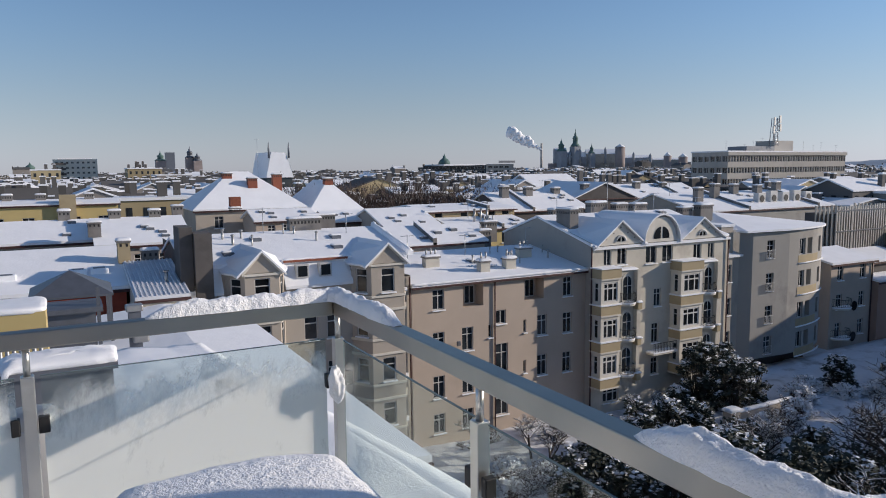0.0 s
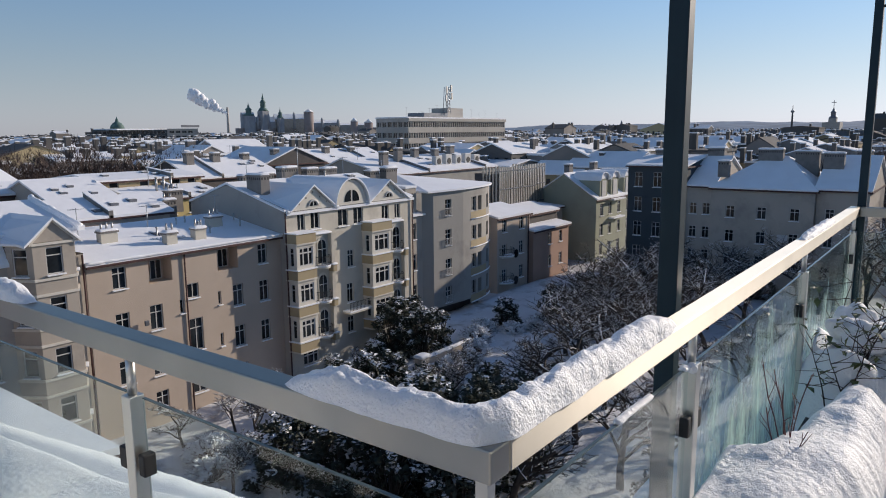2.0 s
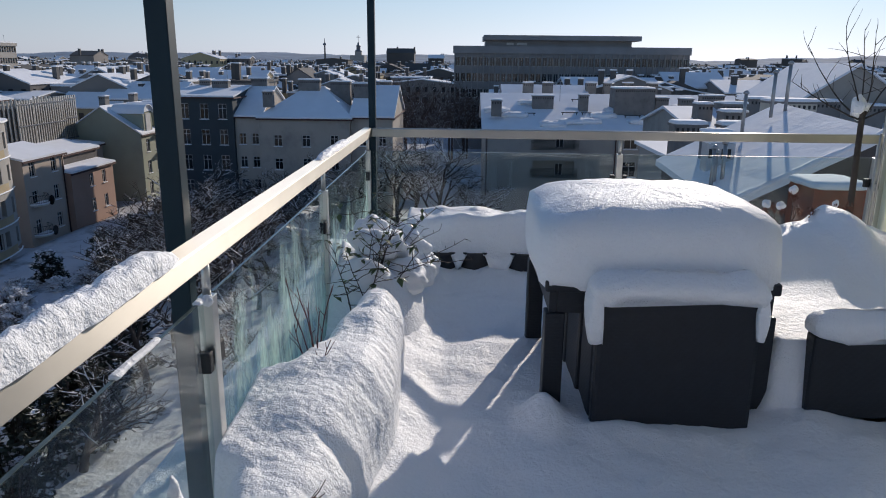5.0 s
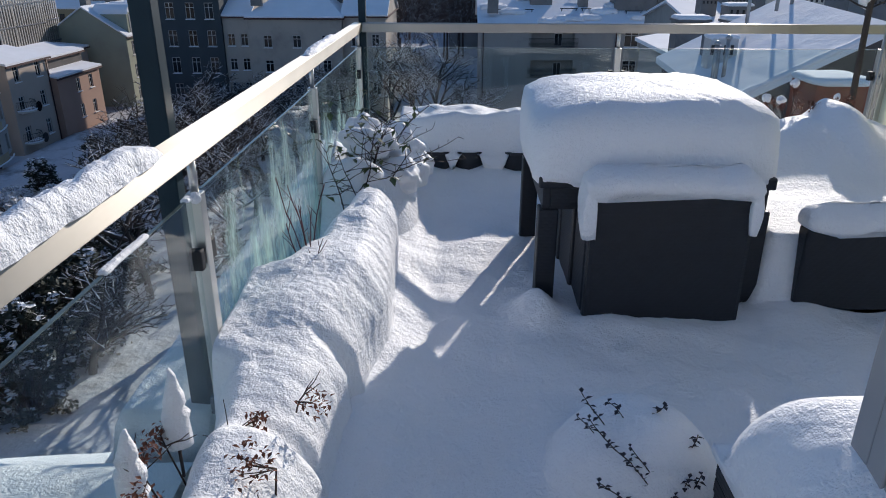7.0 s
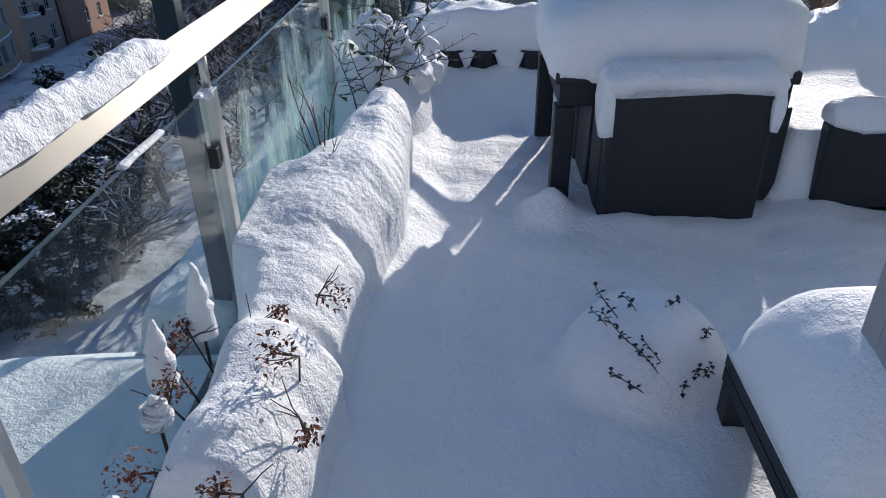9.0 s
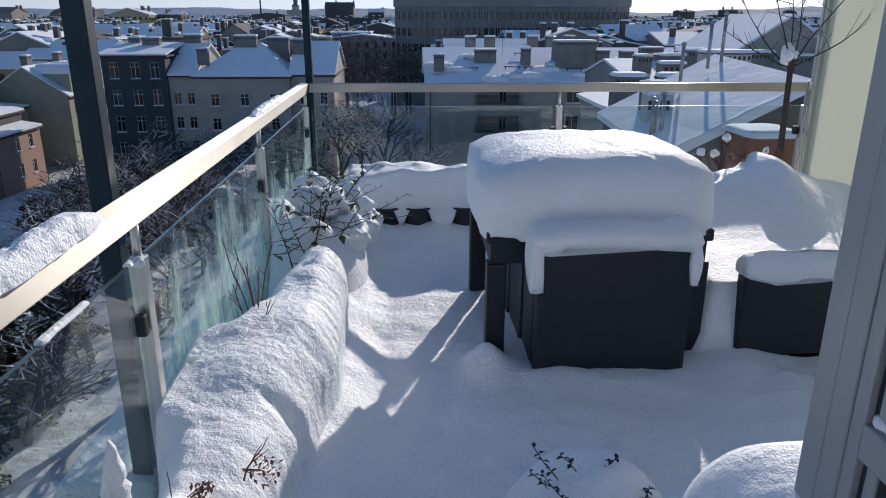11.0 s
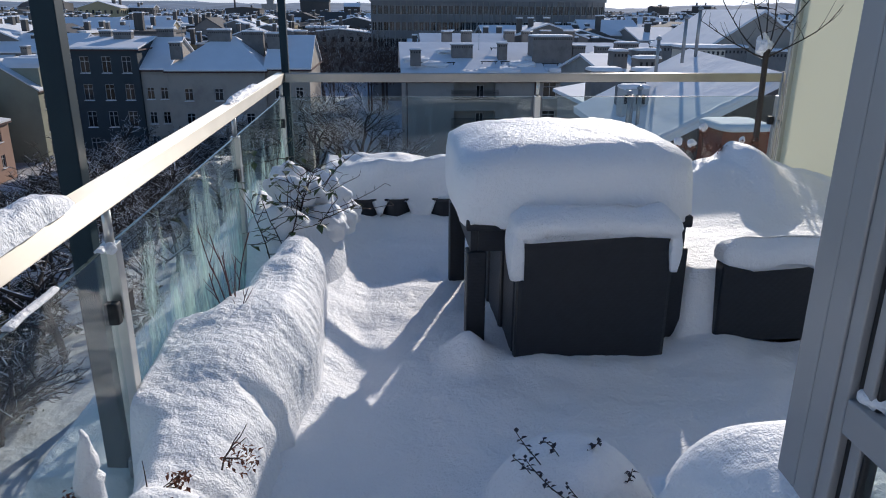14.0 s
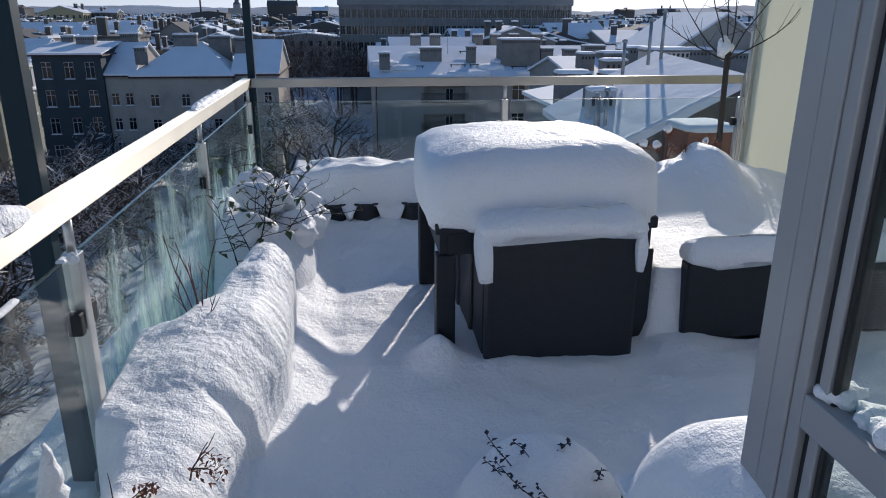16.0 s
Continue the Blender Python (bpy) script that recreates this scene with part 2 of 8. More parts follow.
GLASS = glass_mat("glass_clear")
GLASS_FROST = glass_mat("glass_rimed", (0.40, 0.62, 9.0, 0.40, 0.95, 0.16), tall=0.22, rime=(0.74, 0.90, 0.82))
GLASS_HEAVY = glass_mat("glass_fogged_with_frost", (0.10, 0.40, 3.4, 0.66, 0.94, 0.46), rime=(0.90, 0.90, 0.90))
GLASS_EDGE = mat("glass_cut_edge", (0.10, 0.13, 0.12), 0.2, vary=0.4, scale=9)
GLASS_MILK = mat("glass_milky", (0.62, 0.62, 0.50), 0.25, vary=0.03, scale=2)
gm_ = GLASS_MILK.node_tree
tl_ = gm_.nodes.new("ShaderNodeBsdfTranslucent")
tl_.inputs[0].default_value = (0.92, 0.91, 0.78, 1)
mx_ = gm_.nodes.new("ShaderNodeMixShader")
mx_.inputs[0].default_value = 0.8
gm_.links.new(gm_.nodes["Principled BSDF"].outputs[0], mx_.inputs[1])
gm_.links.new(tl_.outputs[0], mx_.inputs[2])
gm_.links.new(mx_.outputs[0], gm_.nodes["Material Output"].inputs[0])


# ---- mesh helpers ----
def link_mesh(name, bm, materials, smooth=False):
    me = bpy.data.meshes.new(name)
    bmesh.ops.recalc_face_normals(bm, faces=bm.faces)
    if smooth:
        for fc in bm.faces:
            fc.smooth = True
    bm.to_mesh(me)
    bm.free()
    for m in (materials if isinstance(materials, (list, tuple)) else [materials]):
        me.materials.append(m)
    return new(name, me)


def thing(name, label, category, group="", kind="", at=(0, 0, 0)):
    ob = new(name)
    ob.location = at
    return tagged(ob, label, category, group, kind)


def part(name, bm, material, parent, label="", smooth=False):
    ob = link_mesh(name, bm, material, smooth)
    ob.parent = parent
    if parent is not None:
        loc = Vector(parent.location)
        up = parent.parent
        while up is not None:
            loc += Vector(up.location)
            up = up.parent
        ob.data.transform(Matrix.Translation(-loc))
    if label:
        ob["label"] = label
    return ob


def solo(name, bm, material, label, category, group="", kind="", smooth=False):
    return tagged(link_mesh(name, bm, material, smooth), label, category, group, kind)


def box(bm, x0, x1, y0, y1, z0, z1, mi=0, bevel=0.0):
    vs = [bm.verts.new(p) for p in ((x0, y0, z0), (x1, y0, z0), (x1, y1, z0), (x0, y1, z0), (x0, y0, z1), (x1, y0, z1), (x1, y1, z1), (x0, y1, z1))]
    fs = [bm.faces.new([vs[i] for i in q]) for q in ((3, 2, 1, 0), (4, 5, 6, 7), (0, 1, 5, 4), (1, 2, 6, 5), (2, 3, 7, 6), (3, 0, 4, 7))]
    for fc in fs:
        fc.material_index = mi
    if bevel:
        es = list({e for fc in fs for e in fc.edges})
        r = bmesh.ops.bevel(bm, geom=es, offset=bevel, segments=2, affect="EDGES", profile=0.5)
        for fc in r["faces"]:
            fc.material_index = mi
    return fs


def boxes(*rows, bevel=0.0):
    bm = bmesh.new()
    for r in rows:
        box(bm, *r, bevel=bevel)
    return bm


def prism(bm, pts, z0, z1, mi=0, top_mi=None):
    """An upright prism over the outline pts [(x, y)]."""
    lo = [bm.verts.new((x, y, z0)) for x, y in pts]
    hi = [bm.verts.new((x, y, z1)) for x, y in pts]
    n = len(pts)
    for i in range(n):
        bm.faces.new((lo[i], lo[(i + 1) % n], hi[(i + 1) % n], hi[i])).material_index = mi
    bm.faces.new(lo[::-1]).material_index = mi
    bm.faces.new(hi).material_index = mi if top_mi is None else top_mi


def slab(bm, quad, thick, mi=0):
    """A sheet of the given thickness hung below a quad or polygon of 3D points."""
    hi = [bm.verts.new(p) for p in quad]
    lo = [bm.verts.new((p[0], p[1], p[2] - thick)) for p in quad]
    n = len(quad)
    bm.faces.new(hi).material_index = mi
    bm.faces.new(lo[::-1]).material_index = mi
    for i in range(n):
        bm.faces.new((hi[i], lo[i], lo[(i + 1) % n], hi[(i + 1) % n])).material_index = mi


def tube(bm, pts, radii, sides=6, mi=0, cap=True):
    rings = []
    for i, p in enumerate(pts):
        p = Vector(p)
        a = Vector(pts[max(i - 1, 0)])
        b = Vector(pts[min(i + 1, len(pts) - 1)])
        d = (b - a).normalized() if (b - a).length > 1e-9 else Vector((0, 0, 1))
        s = d.cross(Vector((0.31, 0.17, 0.93)))
        if s.length < 0.05:
            s = d.cross(Vector((1, 0, 0)))
        s.normalize()
        t = d.cross(s)
        r = radii[i] if isinstance(radii, (list, tuple)) else radii
        rings.append([bm.verts.new(p + (s * math.cos(k * math.tau / sides) + t * math.sin(k * math.tau / sides)) * r) for k in range(sides)])
    for i in range(len(rings) - 1):
        for k in range(sides):
            fc = bm.faces.new((rings[i][k], rings[i][(k + 1) % sides], rings[i + 1][(k + 1) % sides], rings[i + 1][k]))
            fc.material_index = mi
            fc.smooth = True
    if cap and sides > 2:
        bm.faces.new(rings[0][::-1]).material_index = mi
        bm.faces.new(rings[-1]).material_index = mi


def field(x0, x1, y0, y1, step, height, base):
    """A closed block with a modelled top: height(x, y)."""
    bm = bmesh.new()
    nx, ny = max(2, round((x1 - x0) / step)), max(2, round((y1 - y0) / step))
    top = [[bm.verts.new((x0 + (x1 - x0) * i / nx, y0 + (y1 - y0) * j / ny, height(x0 + (x1 - x0) * i / nx, y0 + (y1 - y0) * j / ny))) for j in range(ny + 1)] for i in range(nx + 1)]
    for i in range(nx):
        for j in range(ny):
            bm.faces.new((top[i][j], top[i + 1][j], top[i + 1][j + 1], top[i][j + 1]))
    rim = [top[i][0] for i in range(nx + 1)] + [top[nx][j] for j in range(1, ny + 1)] + [top[i][ny] for i in range(nx - 1, -1, -1)] + [top[0][j] for j in range(ny - 1, 0, -1)]
    low = [bm.verts.new((v.co.x, v.co.y, base)) for v in rim]
    for i in range(len(rim)):
        k = (i + 1) % len(rim)
        bm.faces.new((rim[k], rim[i], low[i], low[k]))
    bm.faces.new(low)
    return bm


def nz(x, y, z=0.0, s=1.0):
    return noise.noise((x * s, y * s, z))


def fbm(x, y, z=0.0, s=1.0, o=4):
    return noise.fractal((x * s, y * s, z), 0.9, 2.0, o)


def smooth01(v):
    v = max(0.0, min(1.0, v))
    return v * v * (3 - 2 * v)


def snow_pillow(x0, x1, y0, y1, z0, h, r=0.12, lump=0.015, seed=0.0, step=0.03, droop=0.03, belly=0.02):
    """A rounded snow cushion on a rectangle: bulging sides, soft crown, uneven rim."""
    bm = bmesh.new()
    cx, cy = (x0 + x1) / 2, (y0 + y1) / 2
    hx, hy = (x1 - x0) / 2, (y1 - y0) / 2
    n_ring = max(24, int(2 * (hx + hy) * 2 / step))
    rings = []

    def rim(e):
        out = []
        for k in range(n_ring):
            a = k / n_ring * math.tau
            c, s = math.cos(a), math.sin(a)
            out.append((math.copysign(abs(c) ** e, c), math.copysign(abs(s) ** e, s)))
        return out
    levels = [(-droop, belly * 0.3), (0.0, belly), (h * 0.25, belly * 1.5), (h * 0.5, belly * 1.2), (h * 0.7, 0.0), (h * 0.84, -r * 0.35), (h * 0.93, -r * 0.75), (h * 0.975, -r * 1.15)]
    for li, (z, off) in enumerate(levels):
        ring = []
        for ux, uy in rim(0.22 + 0.02 * li + (0.05 * (li - 4) if li > 4 else 0)):
            px, py = cx + ux * (hx + off), cy + uy * (hy + off)
            w = fbm(px, py, z * 2 + seed, 5.0) * lump
            dz = fbm(px, py, seed + 9, 7.0) * lump * (2.2 if li == 0 else 0.8)
            ring.append(bm.verts.new((px + ux * w, py + uy * w, z0 + z + dz)))
        rings.append(ring)
    tx, ty = max(0.1 * hx, hx - r * 1.15), max(0.1 * hy, hy - r * 1.15)
    for f_, e in ((0.88, 0.58), (0.72, 0.68), (0.54, 0.78), (0.36, 0.88), (0.18, 1.0)):
        ring = []
        for ux, uy in rim(e):
            px, py = cx + ux * tx * f_, cy + uy * ty * f_
            ring.append(bm.verts.new((px, py, z0 + h * (0.975 + 0.06 * (1 - f_ * f_)) + fbm(px, py, seed + 9, 7.0) * lump * 0.6)))
        rings.append(ring)
    for i in range(len(rings) - 1):
        for k in range(n_ring):
            bm.faces.new((rings[i][k], rings[i][(k + 1) % n_ring], rings[i + 1][(k + 1) % n_ring], rings[i + 1][k]))
    bm.faces.new(rings[-1])
    bm.faces.new(rings[0][::-1])
    return bm

# ---- terrace: structure ----
RAIL_Z = 1.11
YB, XB, XE, YA, YG = 2.30, 1.00, 5.34, 4.56, -1.30


def terrace_structure():
    bm = bmesh.new()
    box(bm, -6.0, 1.0, -1.6, 4.6, -0.4, 0.0)
    box(bm, 1.0, 5.40, -1.6, 2.36, -0.4, 0.0)
    solo("floor", bm, DECK, "dark timber roof terrace deck buried under snow", "floor", kind="structure")
    bm = bmesh.new()
    prism(bm, [(1.004, 2.364), (2.04, 2.364), (2.04, 3.0), (1.58, 4.42), (1.15, 7.5), (1.004, 7.5)], -0.5, -0.02)
    box(bm, 2.044, 6.0, 2.364, 2.72, -0.5, -0.02)
    box(bm, 5.404, 6.0, -1.6, 2.36, -0.5, -0.02)
    box(bm, -6.0, 1.0, 4.604, 5.1, -0.5, -0.02)
    solo("parapet_ledge", bm, PLASTER_GREY, "rendered roof ledge outside the terrace glass", "ledge", kind="structure")
    bm = bmesh.new()
    box(bm, -6.0, 1.2, 2.704, 5.0, -22, -0.504)
    box(bm, -6.0, 5.9, -14.0, 2.70, -22, -0.504)
    solo("wall_own_building", bm, PLASTER_GREY, "grey rendered walls of the building under the terrace", "wall", kind="structure")
    bm = bmesh.new()
    box(bm, -4.0, 0.55, -1.6, 0.30, 0.004, 3.0)
    box(bm, -4.3, -4.0, -1.6, 4.56, 0.004, 3.0)
    # unseen wall behind the camera, added to bounce light onto the shaded snow
    box(bm, -1.6, -1.3, 0.304, 2.6, 0.004, 3.0)
    solo("wall_penthouse_bounce", bm, RENDER_PALE, "pale penthouse walls, one added unseen behind the camera for bounced light", "wall", kind="structure")


terrace_structure()


def floor_snow(x, y):
    z = 0.19 + 0.025 * fbm(x, y, 3, 0.9) + 0.010 * fbm(x, y, 5, 5.0) + 0.007 * nz(x, y, 8, 12.0)
    z += 0.10 * math.exp(-((x - 2.86) ** 2 / 0.012 + (y - 1.27) ** 2 / 0.006))
    z += 0.05 * math.exp(-((x - 3.3) ** 2 / 0.5 + (y - 0.2) ** 2 / 0.03))
    z += 0.07 * smooth01((y - 1.66) / 0.24)
    z += 0.02 * math.exp(-((x - 4.85) ** 2) / 0.02) * smooth01((y - 0.9) / 0.4)
    # soft scuffs down the middle of the path
    z -= 0.02 * math.exp(-((y - 1.5 + 0.1 * (x - 2)) ** 2) / 0.01) * max(0, nz(x, y, 1, 4.0) + 0.3)
    # the mound over a buried pot
    d = math.hypot((x - 1.88) / 1.05, y - 1.09) / 0.25 + 0.10 * nz(x, y, 2, 5)
    z += 0.20 * (1 - min(1.0, max(0.0, d)) ** 2.2) ** 0.85
    z += 0.03 * math.exp(-((x - 1.88) ** 2 + (y - 1.14) ** 2) / 0.09)
    d = math.hypot((x - 1.72) / 0.12, (y - 0.90) / 0.10)
    z += 0.035 * math.exp(-d * d)
    # a low drift against the chair's back
    z += 0.03 * math.exp(-((x - 2.77) ** 2 / 0.008 + (y - 0.98) ** 2 / 0.03))
    # a drift against the far pots, wind ripples in the open
    z += 0.015 * smooth01((x - 4.45) / 0.3) * smooth01((y - 0.9) / 0.3)
    z += 0.004 * nz(x, y, 21, 24.0) + 0.012 * nz(x, y, 22, 3.0)
    return z


def ledge_lip(y):
    """How far out the snow on the corner ledge reaches."""
    return 2.04 - 0.32 * min(1.42, max(0.0, y - 3.0)) - 0.14 * max(0.0, y - 4.42)


def terrace_snow():
    solo("snow_on_deck", field(-2.2, XE - 0.02, -1.34, 2.27, 0.022, floor_snow, 0.004), SNOW, "deep soft snow lying over the terrace floor", "snow", kind="structure", smooth=True)
    solo("snow_on_deck", field(-3.9, XB - 0.02, 2.274, YA - 0.02, 0.05, lambda x, y: 0.2 + 0.05 * fbm(x, y, 3, 1.2), 0.004), SNOW, "deep soft snow lying over the terrace corner", "snow", kind="structure", smooth=True)
    solo("snow_on_deck", field(-3.95, -2.204, 0.32, 2.27, 0.08, lambda x, y: 0.2 + 0.03 * fbm(x, y, 3, 0.9), 0.004), SNOW, "deep soft snow lying by the penthouse wall", "snow", kind="structure", smooth=True)
    lab = "thick snow along the ledge outside the glass"
    # the broad ledge outside the corner: its snow ends in one soft slanting lip
    bm = bmesh.new()
    rows = []
    for a in range(91):
        y = 2.36 + 5.14 * a / 90
        lip = ledge_lip(y) + 0.012 * nz(y, 3, 4, 3.0)
        row = []
        for b in range(41):
            u = b / 40
            x = 1.03 + (lip - 1.03) * u
            row.append(bm.verts.new((x, y, -0.02 + (0.18 + 0.025 * fbm(x, y, 7, 1.2)) * (1 - u ** 14) ** 0.5)))
        rows.append(row)
    for p, q in zip(rows, rows[1:]):
        for b in range(40):
            bm.faces.new((p[b], p[b + 1], q[b + 1], q[b]))
    solo("snow_on_ledge", bm, SNOW, lab, "snow", kind="structure", smooth=True)
    solo("snow_on_ledge", field(2.122, 6.02, 2.36, 2.74, 0.03, lambda x, y: 0.20 + 0.03 * fbm(x, y, 8, 1.5) - 0.20 * smooth01((y - 2.66) / 0.06), -0.02), SNOW, lab, "snow", kind="structure", smooth=True)
    solo("snow_on_ledge", field(5.41, 6.02, -1.6, 2.36, 0.05, lambda x, y: 0.15 + 0.03 * fbm(x, y, 9, 1.5) - 0.14 * smooth01((x - 5.88) / 0.14), -0.02), SNOW, lab, "snow", kind="structure", smooth=True)
    solo("snow_on_ledge", field(-3.9, 1.03, 4.62, 5.12, 0.05, lambda x, y: 0.17 + 0.03 * fbm(x, y, 6, 1.5) - 0.14 * smooth01((y - 4.98) / 0.14), -0.02), SNOW, lab, "snow", kind="structure", smooth=True)


terrace_snow()


# ---- terrace: glass balustrade ----
def balustrade():
    rail = thing("balustrade", "brushed steel and glass balustrade with snow round the terrace", "railing", at=(XB, YB, 0))
    rows = [("top_rail", (XB - 0.03, XB + 0.03, YB - 0.03, YA + 0.03)),
            ("top_rail", (XB + 0.032, XE + 0.03, YB - 0.03, YB + 0.03)),
            ("top_rail", (XE - 0.03, XE + 0.03, YG, YB - 0.032)),
            ("top_rail", (-4.0, XB - 0.032, YA - 0.03, YA + 0.03))]
    for name, (x0, x1, y0, y1) in rows:
        part(name, boxes((x0, x1, y0, y1, RAIL_Z - 0.06, RAIL_Z), bevel=0.004), STEEL_X if x1 - x0 > y1 - y0 else STEEL_Y, rail, "square brushed steel handrail")
    posts = [(XB, YB), (2.08, YB), (3.71, YB), (XE, YB), (XB - 0.01, 3.39), (XB - 0.01, YA - 0.02), (-0.15, YA), (-1.35, YA), (-2.55, YA), (XE, 0.5), (XE, YG)]
    for i, (x, y) in enumerate(posts):
        top = 0.95
        if (x, y) == (XB, YB):
            rod = part("rod", boxes((x - 0.012, x + 0.012, y - 0.012, y + 0.012, 0.0, RAIL_Z - 0.06)), STEEL, rail)
            continue
        p = part("post", boxes((x - 0.021, x + 0.021, y - 0.021, y + 0.021, 0.0, top), bevel=0.003), STEEL, rail, "square steel post with a thin rod to the handrail")
        bm = bmesh.new()
        tube(bm, [(x, y, top), (x, y, RAIL_Z - 0.06)], 0.012, 10)
        part("rod", bm, STEEL, p)
        along_x = abs(y - YB) < 0.01 or abs(y - YA) < 0.03
        for z in (0.77, 0.30):
            for s in (-1, 1):
                if along_x:
                    b = (x + s * 0.028 - 0.004, x + s * 0.028 + 0.032 * s, y - 0.018, y + 0.018, z - 0.03, z + 0.03)
                else:
                    b = (x - 0.018, x + 0.018, y + s * 0.028 - 0.004, y + s * 0.028 + 0.032 * s, z - 0.03, z + 0.03)
                b = (min(b[0], b[1]), max(b[0], b[1]), min(b[2], b[3]), max(b[2], b[3]), b[4], b[5])
                part("clamp", boxes(b, bevel=0.004), RUBBER if z > 0.5 else STEEL_DULL, p, "small dark glass clamp")
    def pane(x0, x1, y0, y1, m, label):
        ob = part("pane", boxes((x0, x1, y0, y1, 0.06, 0.945)), m, rail, label)
        ob.visible_shadow = False
        part("edge", boxes((x0 - 0.0005, x1 + 0.0005, y0 - 0.0005, y1 + 0.0005, 0.9452, 0.9475)), GLASS_EDGE, ob, "dark green polished glass edge")
    clear, rimed = "clear glass pane with a frosted lower edge", "glass pane streaked with rime"
    pane(XB + 0.03, 2.04, YB - 0.004, YB + 0.004, GLASS, clear)
    pane(2.12, 3.67, YB - 0.004, YB + 0.004, GLASS_FROST, rimed)
    pane(3.75, 5.29, YB - 0.004, YB + 0.004, GLASS_FROST, rimed)
    pane(XB - 0.006, XB + 0.002, 2.36, 3.35, GLASS, clear)
    pane(XB - 0.006, XB + 0.002, 3.43, 4.49, GLASS, clear)
    pane(-0.11, 0.94, YA - 0.004, YA + 0.004, GLASS_HEAVY, "glass pane fogged white with frost")
    pane(-1.31, -0.19, YA - 0.004, YA + 0.004, GLASS_HEAVY, "glass pane fogged white with frost")
    pane(-2.51, -1.39, YA - 0.004, YA + 0.004, GLASS_HEAVY, "glass pane fogged white with frost")
    pane(XE - 0.004, XE + 0.004, 0.54, 2.26, GLASS, clear)
    pane(XE - 0.004, XE + 0.004, -1.26, 0.46, GLASS, clear)


balustrade()


def rail_snow(pts, h, w, seed, label="long loaf of snow lying on the steel handrail"):
    """Snow lying along a rail through pts [(x, y)], lumpy, tapering to its ends."""
    bm = bmesh.new()
    path = []
    for (ax, ay), (bx, by) in zip(pts, pts[1:]):
        n = max(3, int(math.hypot(bx - ax, by - ay) / 0.010))
        path += [(ax + (bx - ax) * i / n, ay + (by - ay) * i / n) for i in range(n)]
    path.append(pts[-1])
    # soften the corner
    rings = []
    m = len(path)
    total = sum(math.hypot(b[0] - a[0], b[1] - a[1]) for a, b in zip(path, path[1:]))
    run = 0.0
    for i, (x, y) in enumerate(path):
        if i:
            run += math.hypot(x - path[i - 1][0], y - path[i - 1][1])
        a, b = path[max(0, i - 2)], path[min(m - 1, i + 2)]
        d = Vector((b[0] - a[0], b[1] - a[1], 0)).normalized()
        s = Vector((-d.y, d.x, 0))
        taper = min(1.0, (run / 0.12) ** 0.6, ((total - run) / 0.12) ** 0.6) if total - run > 0 and run > 0 else 0.05
        ring = []
        hh = h * taper * (0.85 + 0.20 * nz(run * 9, seed) + 0.08 * nz(run * 30, seed + 3))
        for k in range(15):
            t = -1 + 2 * k / 14
            ww = w * (0.92 + 0.14 * nz(run * 9, t * 2, seed)) * (0.4 + 0.6 * taper)
            cell = noise.voronoi(Vector((run * 26, t * 1.5 + seed, seed)))[0][0]
            clod = max(0.0, 1 - cell * cell * 1.6)
            zz = hh * (1 - abs(t) ** 2.6) ** 0.6 + taper * (1 - t * t) * h * (0.15 * clod - 0.06 + 0.12 * nz(run * 14, t * 1.6, seed) + 0.07 * nz(run * 45, t * 3.0, seed + 2))
            out = 1 + (0.07 * (clod - 0.5) + 0.12 * nz(run * 20, seed + t, 4)) * taper
            ring.append(bm.verts.new((x + s.x * t * ww * out, y + s.y * t * ww * out, RAIL_Z + max(0.0005, zz))))
        rings.append(ring)
    for i in range(m - 1):
        for k in range(14):
            bm.faces.new((rings[i][k], rings[i + 1][k], rings[i + 1][k + 1], rings[i][k + 1]))
    return solo("snow_on_rail", bm, SNOW, label, "snow", smooth=True)


rail_snow([(XB, 2.78), (XB, YB + 0.02), (XB + 0.04, YB), (1.88, YB)], 0.060, 0.042, 2.0)
rail_snow([(3.62, YB), (4.45, YB)], 0.03, 0.03, 4.0)
rail_snow([(0.24, YA), (XB - 0.04, YA), (XB, YA - 0.05), (XB, 3.95)], 0.06, 0.04, 6.0)


def glass_snow():
    """Little bars of snow left on the top edges of the panes, and lumps on the posts."""
    for k, (x0, x1) in enumerate(((1.55, 1.76), (2.005, 2.035))):
        solo("glass_edge_snow", snow_pillow(x0, x1, YB - 0.006, YB + 0.008, 0.946, 0.010, r=0.004, lump=0.006, seed=k + 60.0, step=0.008, droop=0.0, belly=0.002), SNOW, "small bar of snow on the glass edge", "snow", "snow on the glass edges", smooth=True)
    for k, (x, y, z, sx, sz) in enumerate(((XB - 0.03, YA - 0.055, 0.76, 0.032, 0.075), (2.045, 2.285, 0.945, 0.014, 0.016), (XB + 0.03, YB + 0.03, 0.30, 0.12, 0.12))):
        bm = bmesh.new()
        bmesh.ops.create_icosphere(bm, subdivisions=4, radius=1.0)
        for v in bm.verts:
            v.co *= 1 + 0.35 * fbm(v.co.x + k, v.co.y, v.co.z, 1.6)
            v.co = Vector((x + v.co.x * sx, y + v.co.y * sx, z + v.co.z * sz))
        solo("snow_lump", bm, SNOW, "lump of wind-packed snow stuck on a steel post", "snow", "snow lumps on posts", smooth=True)


glass_snow()


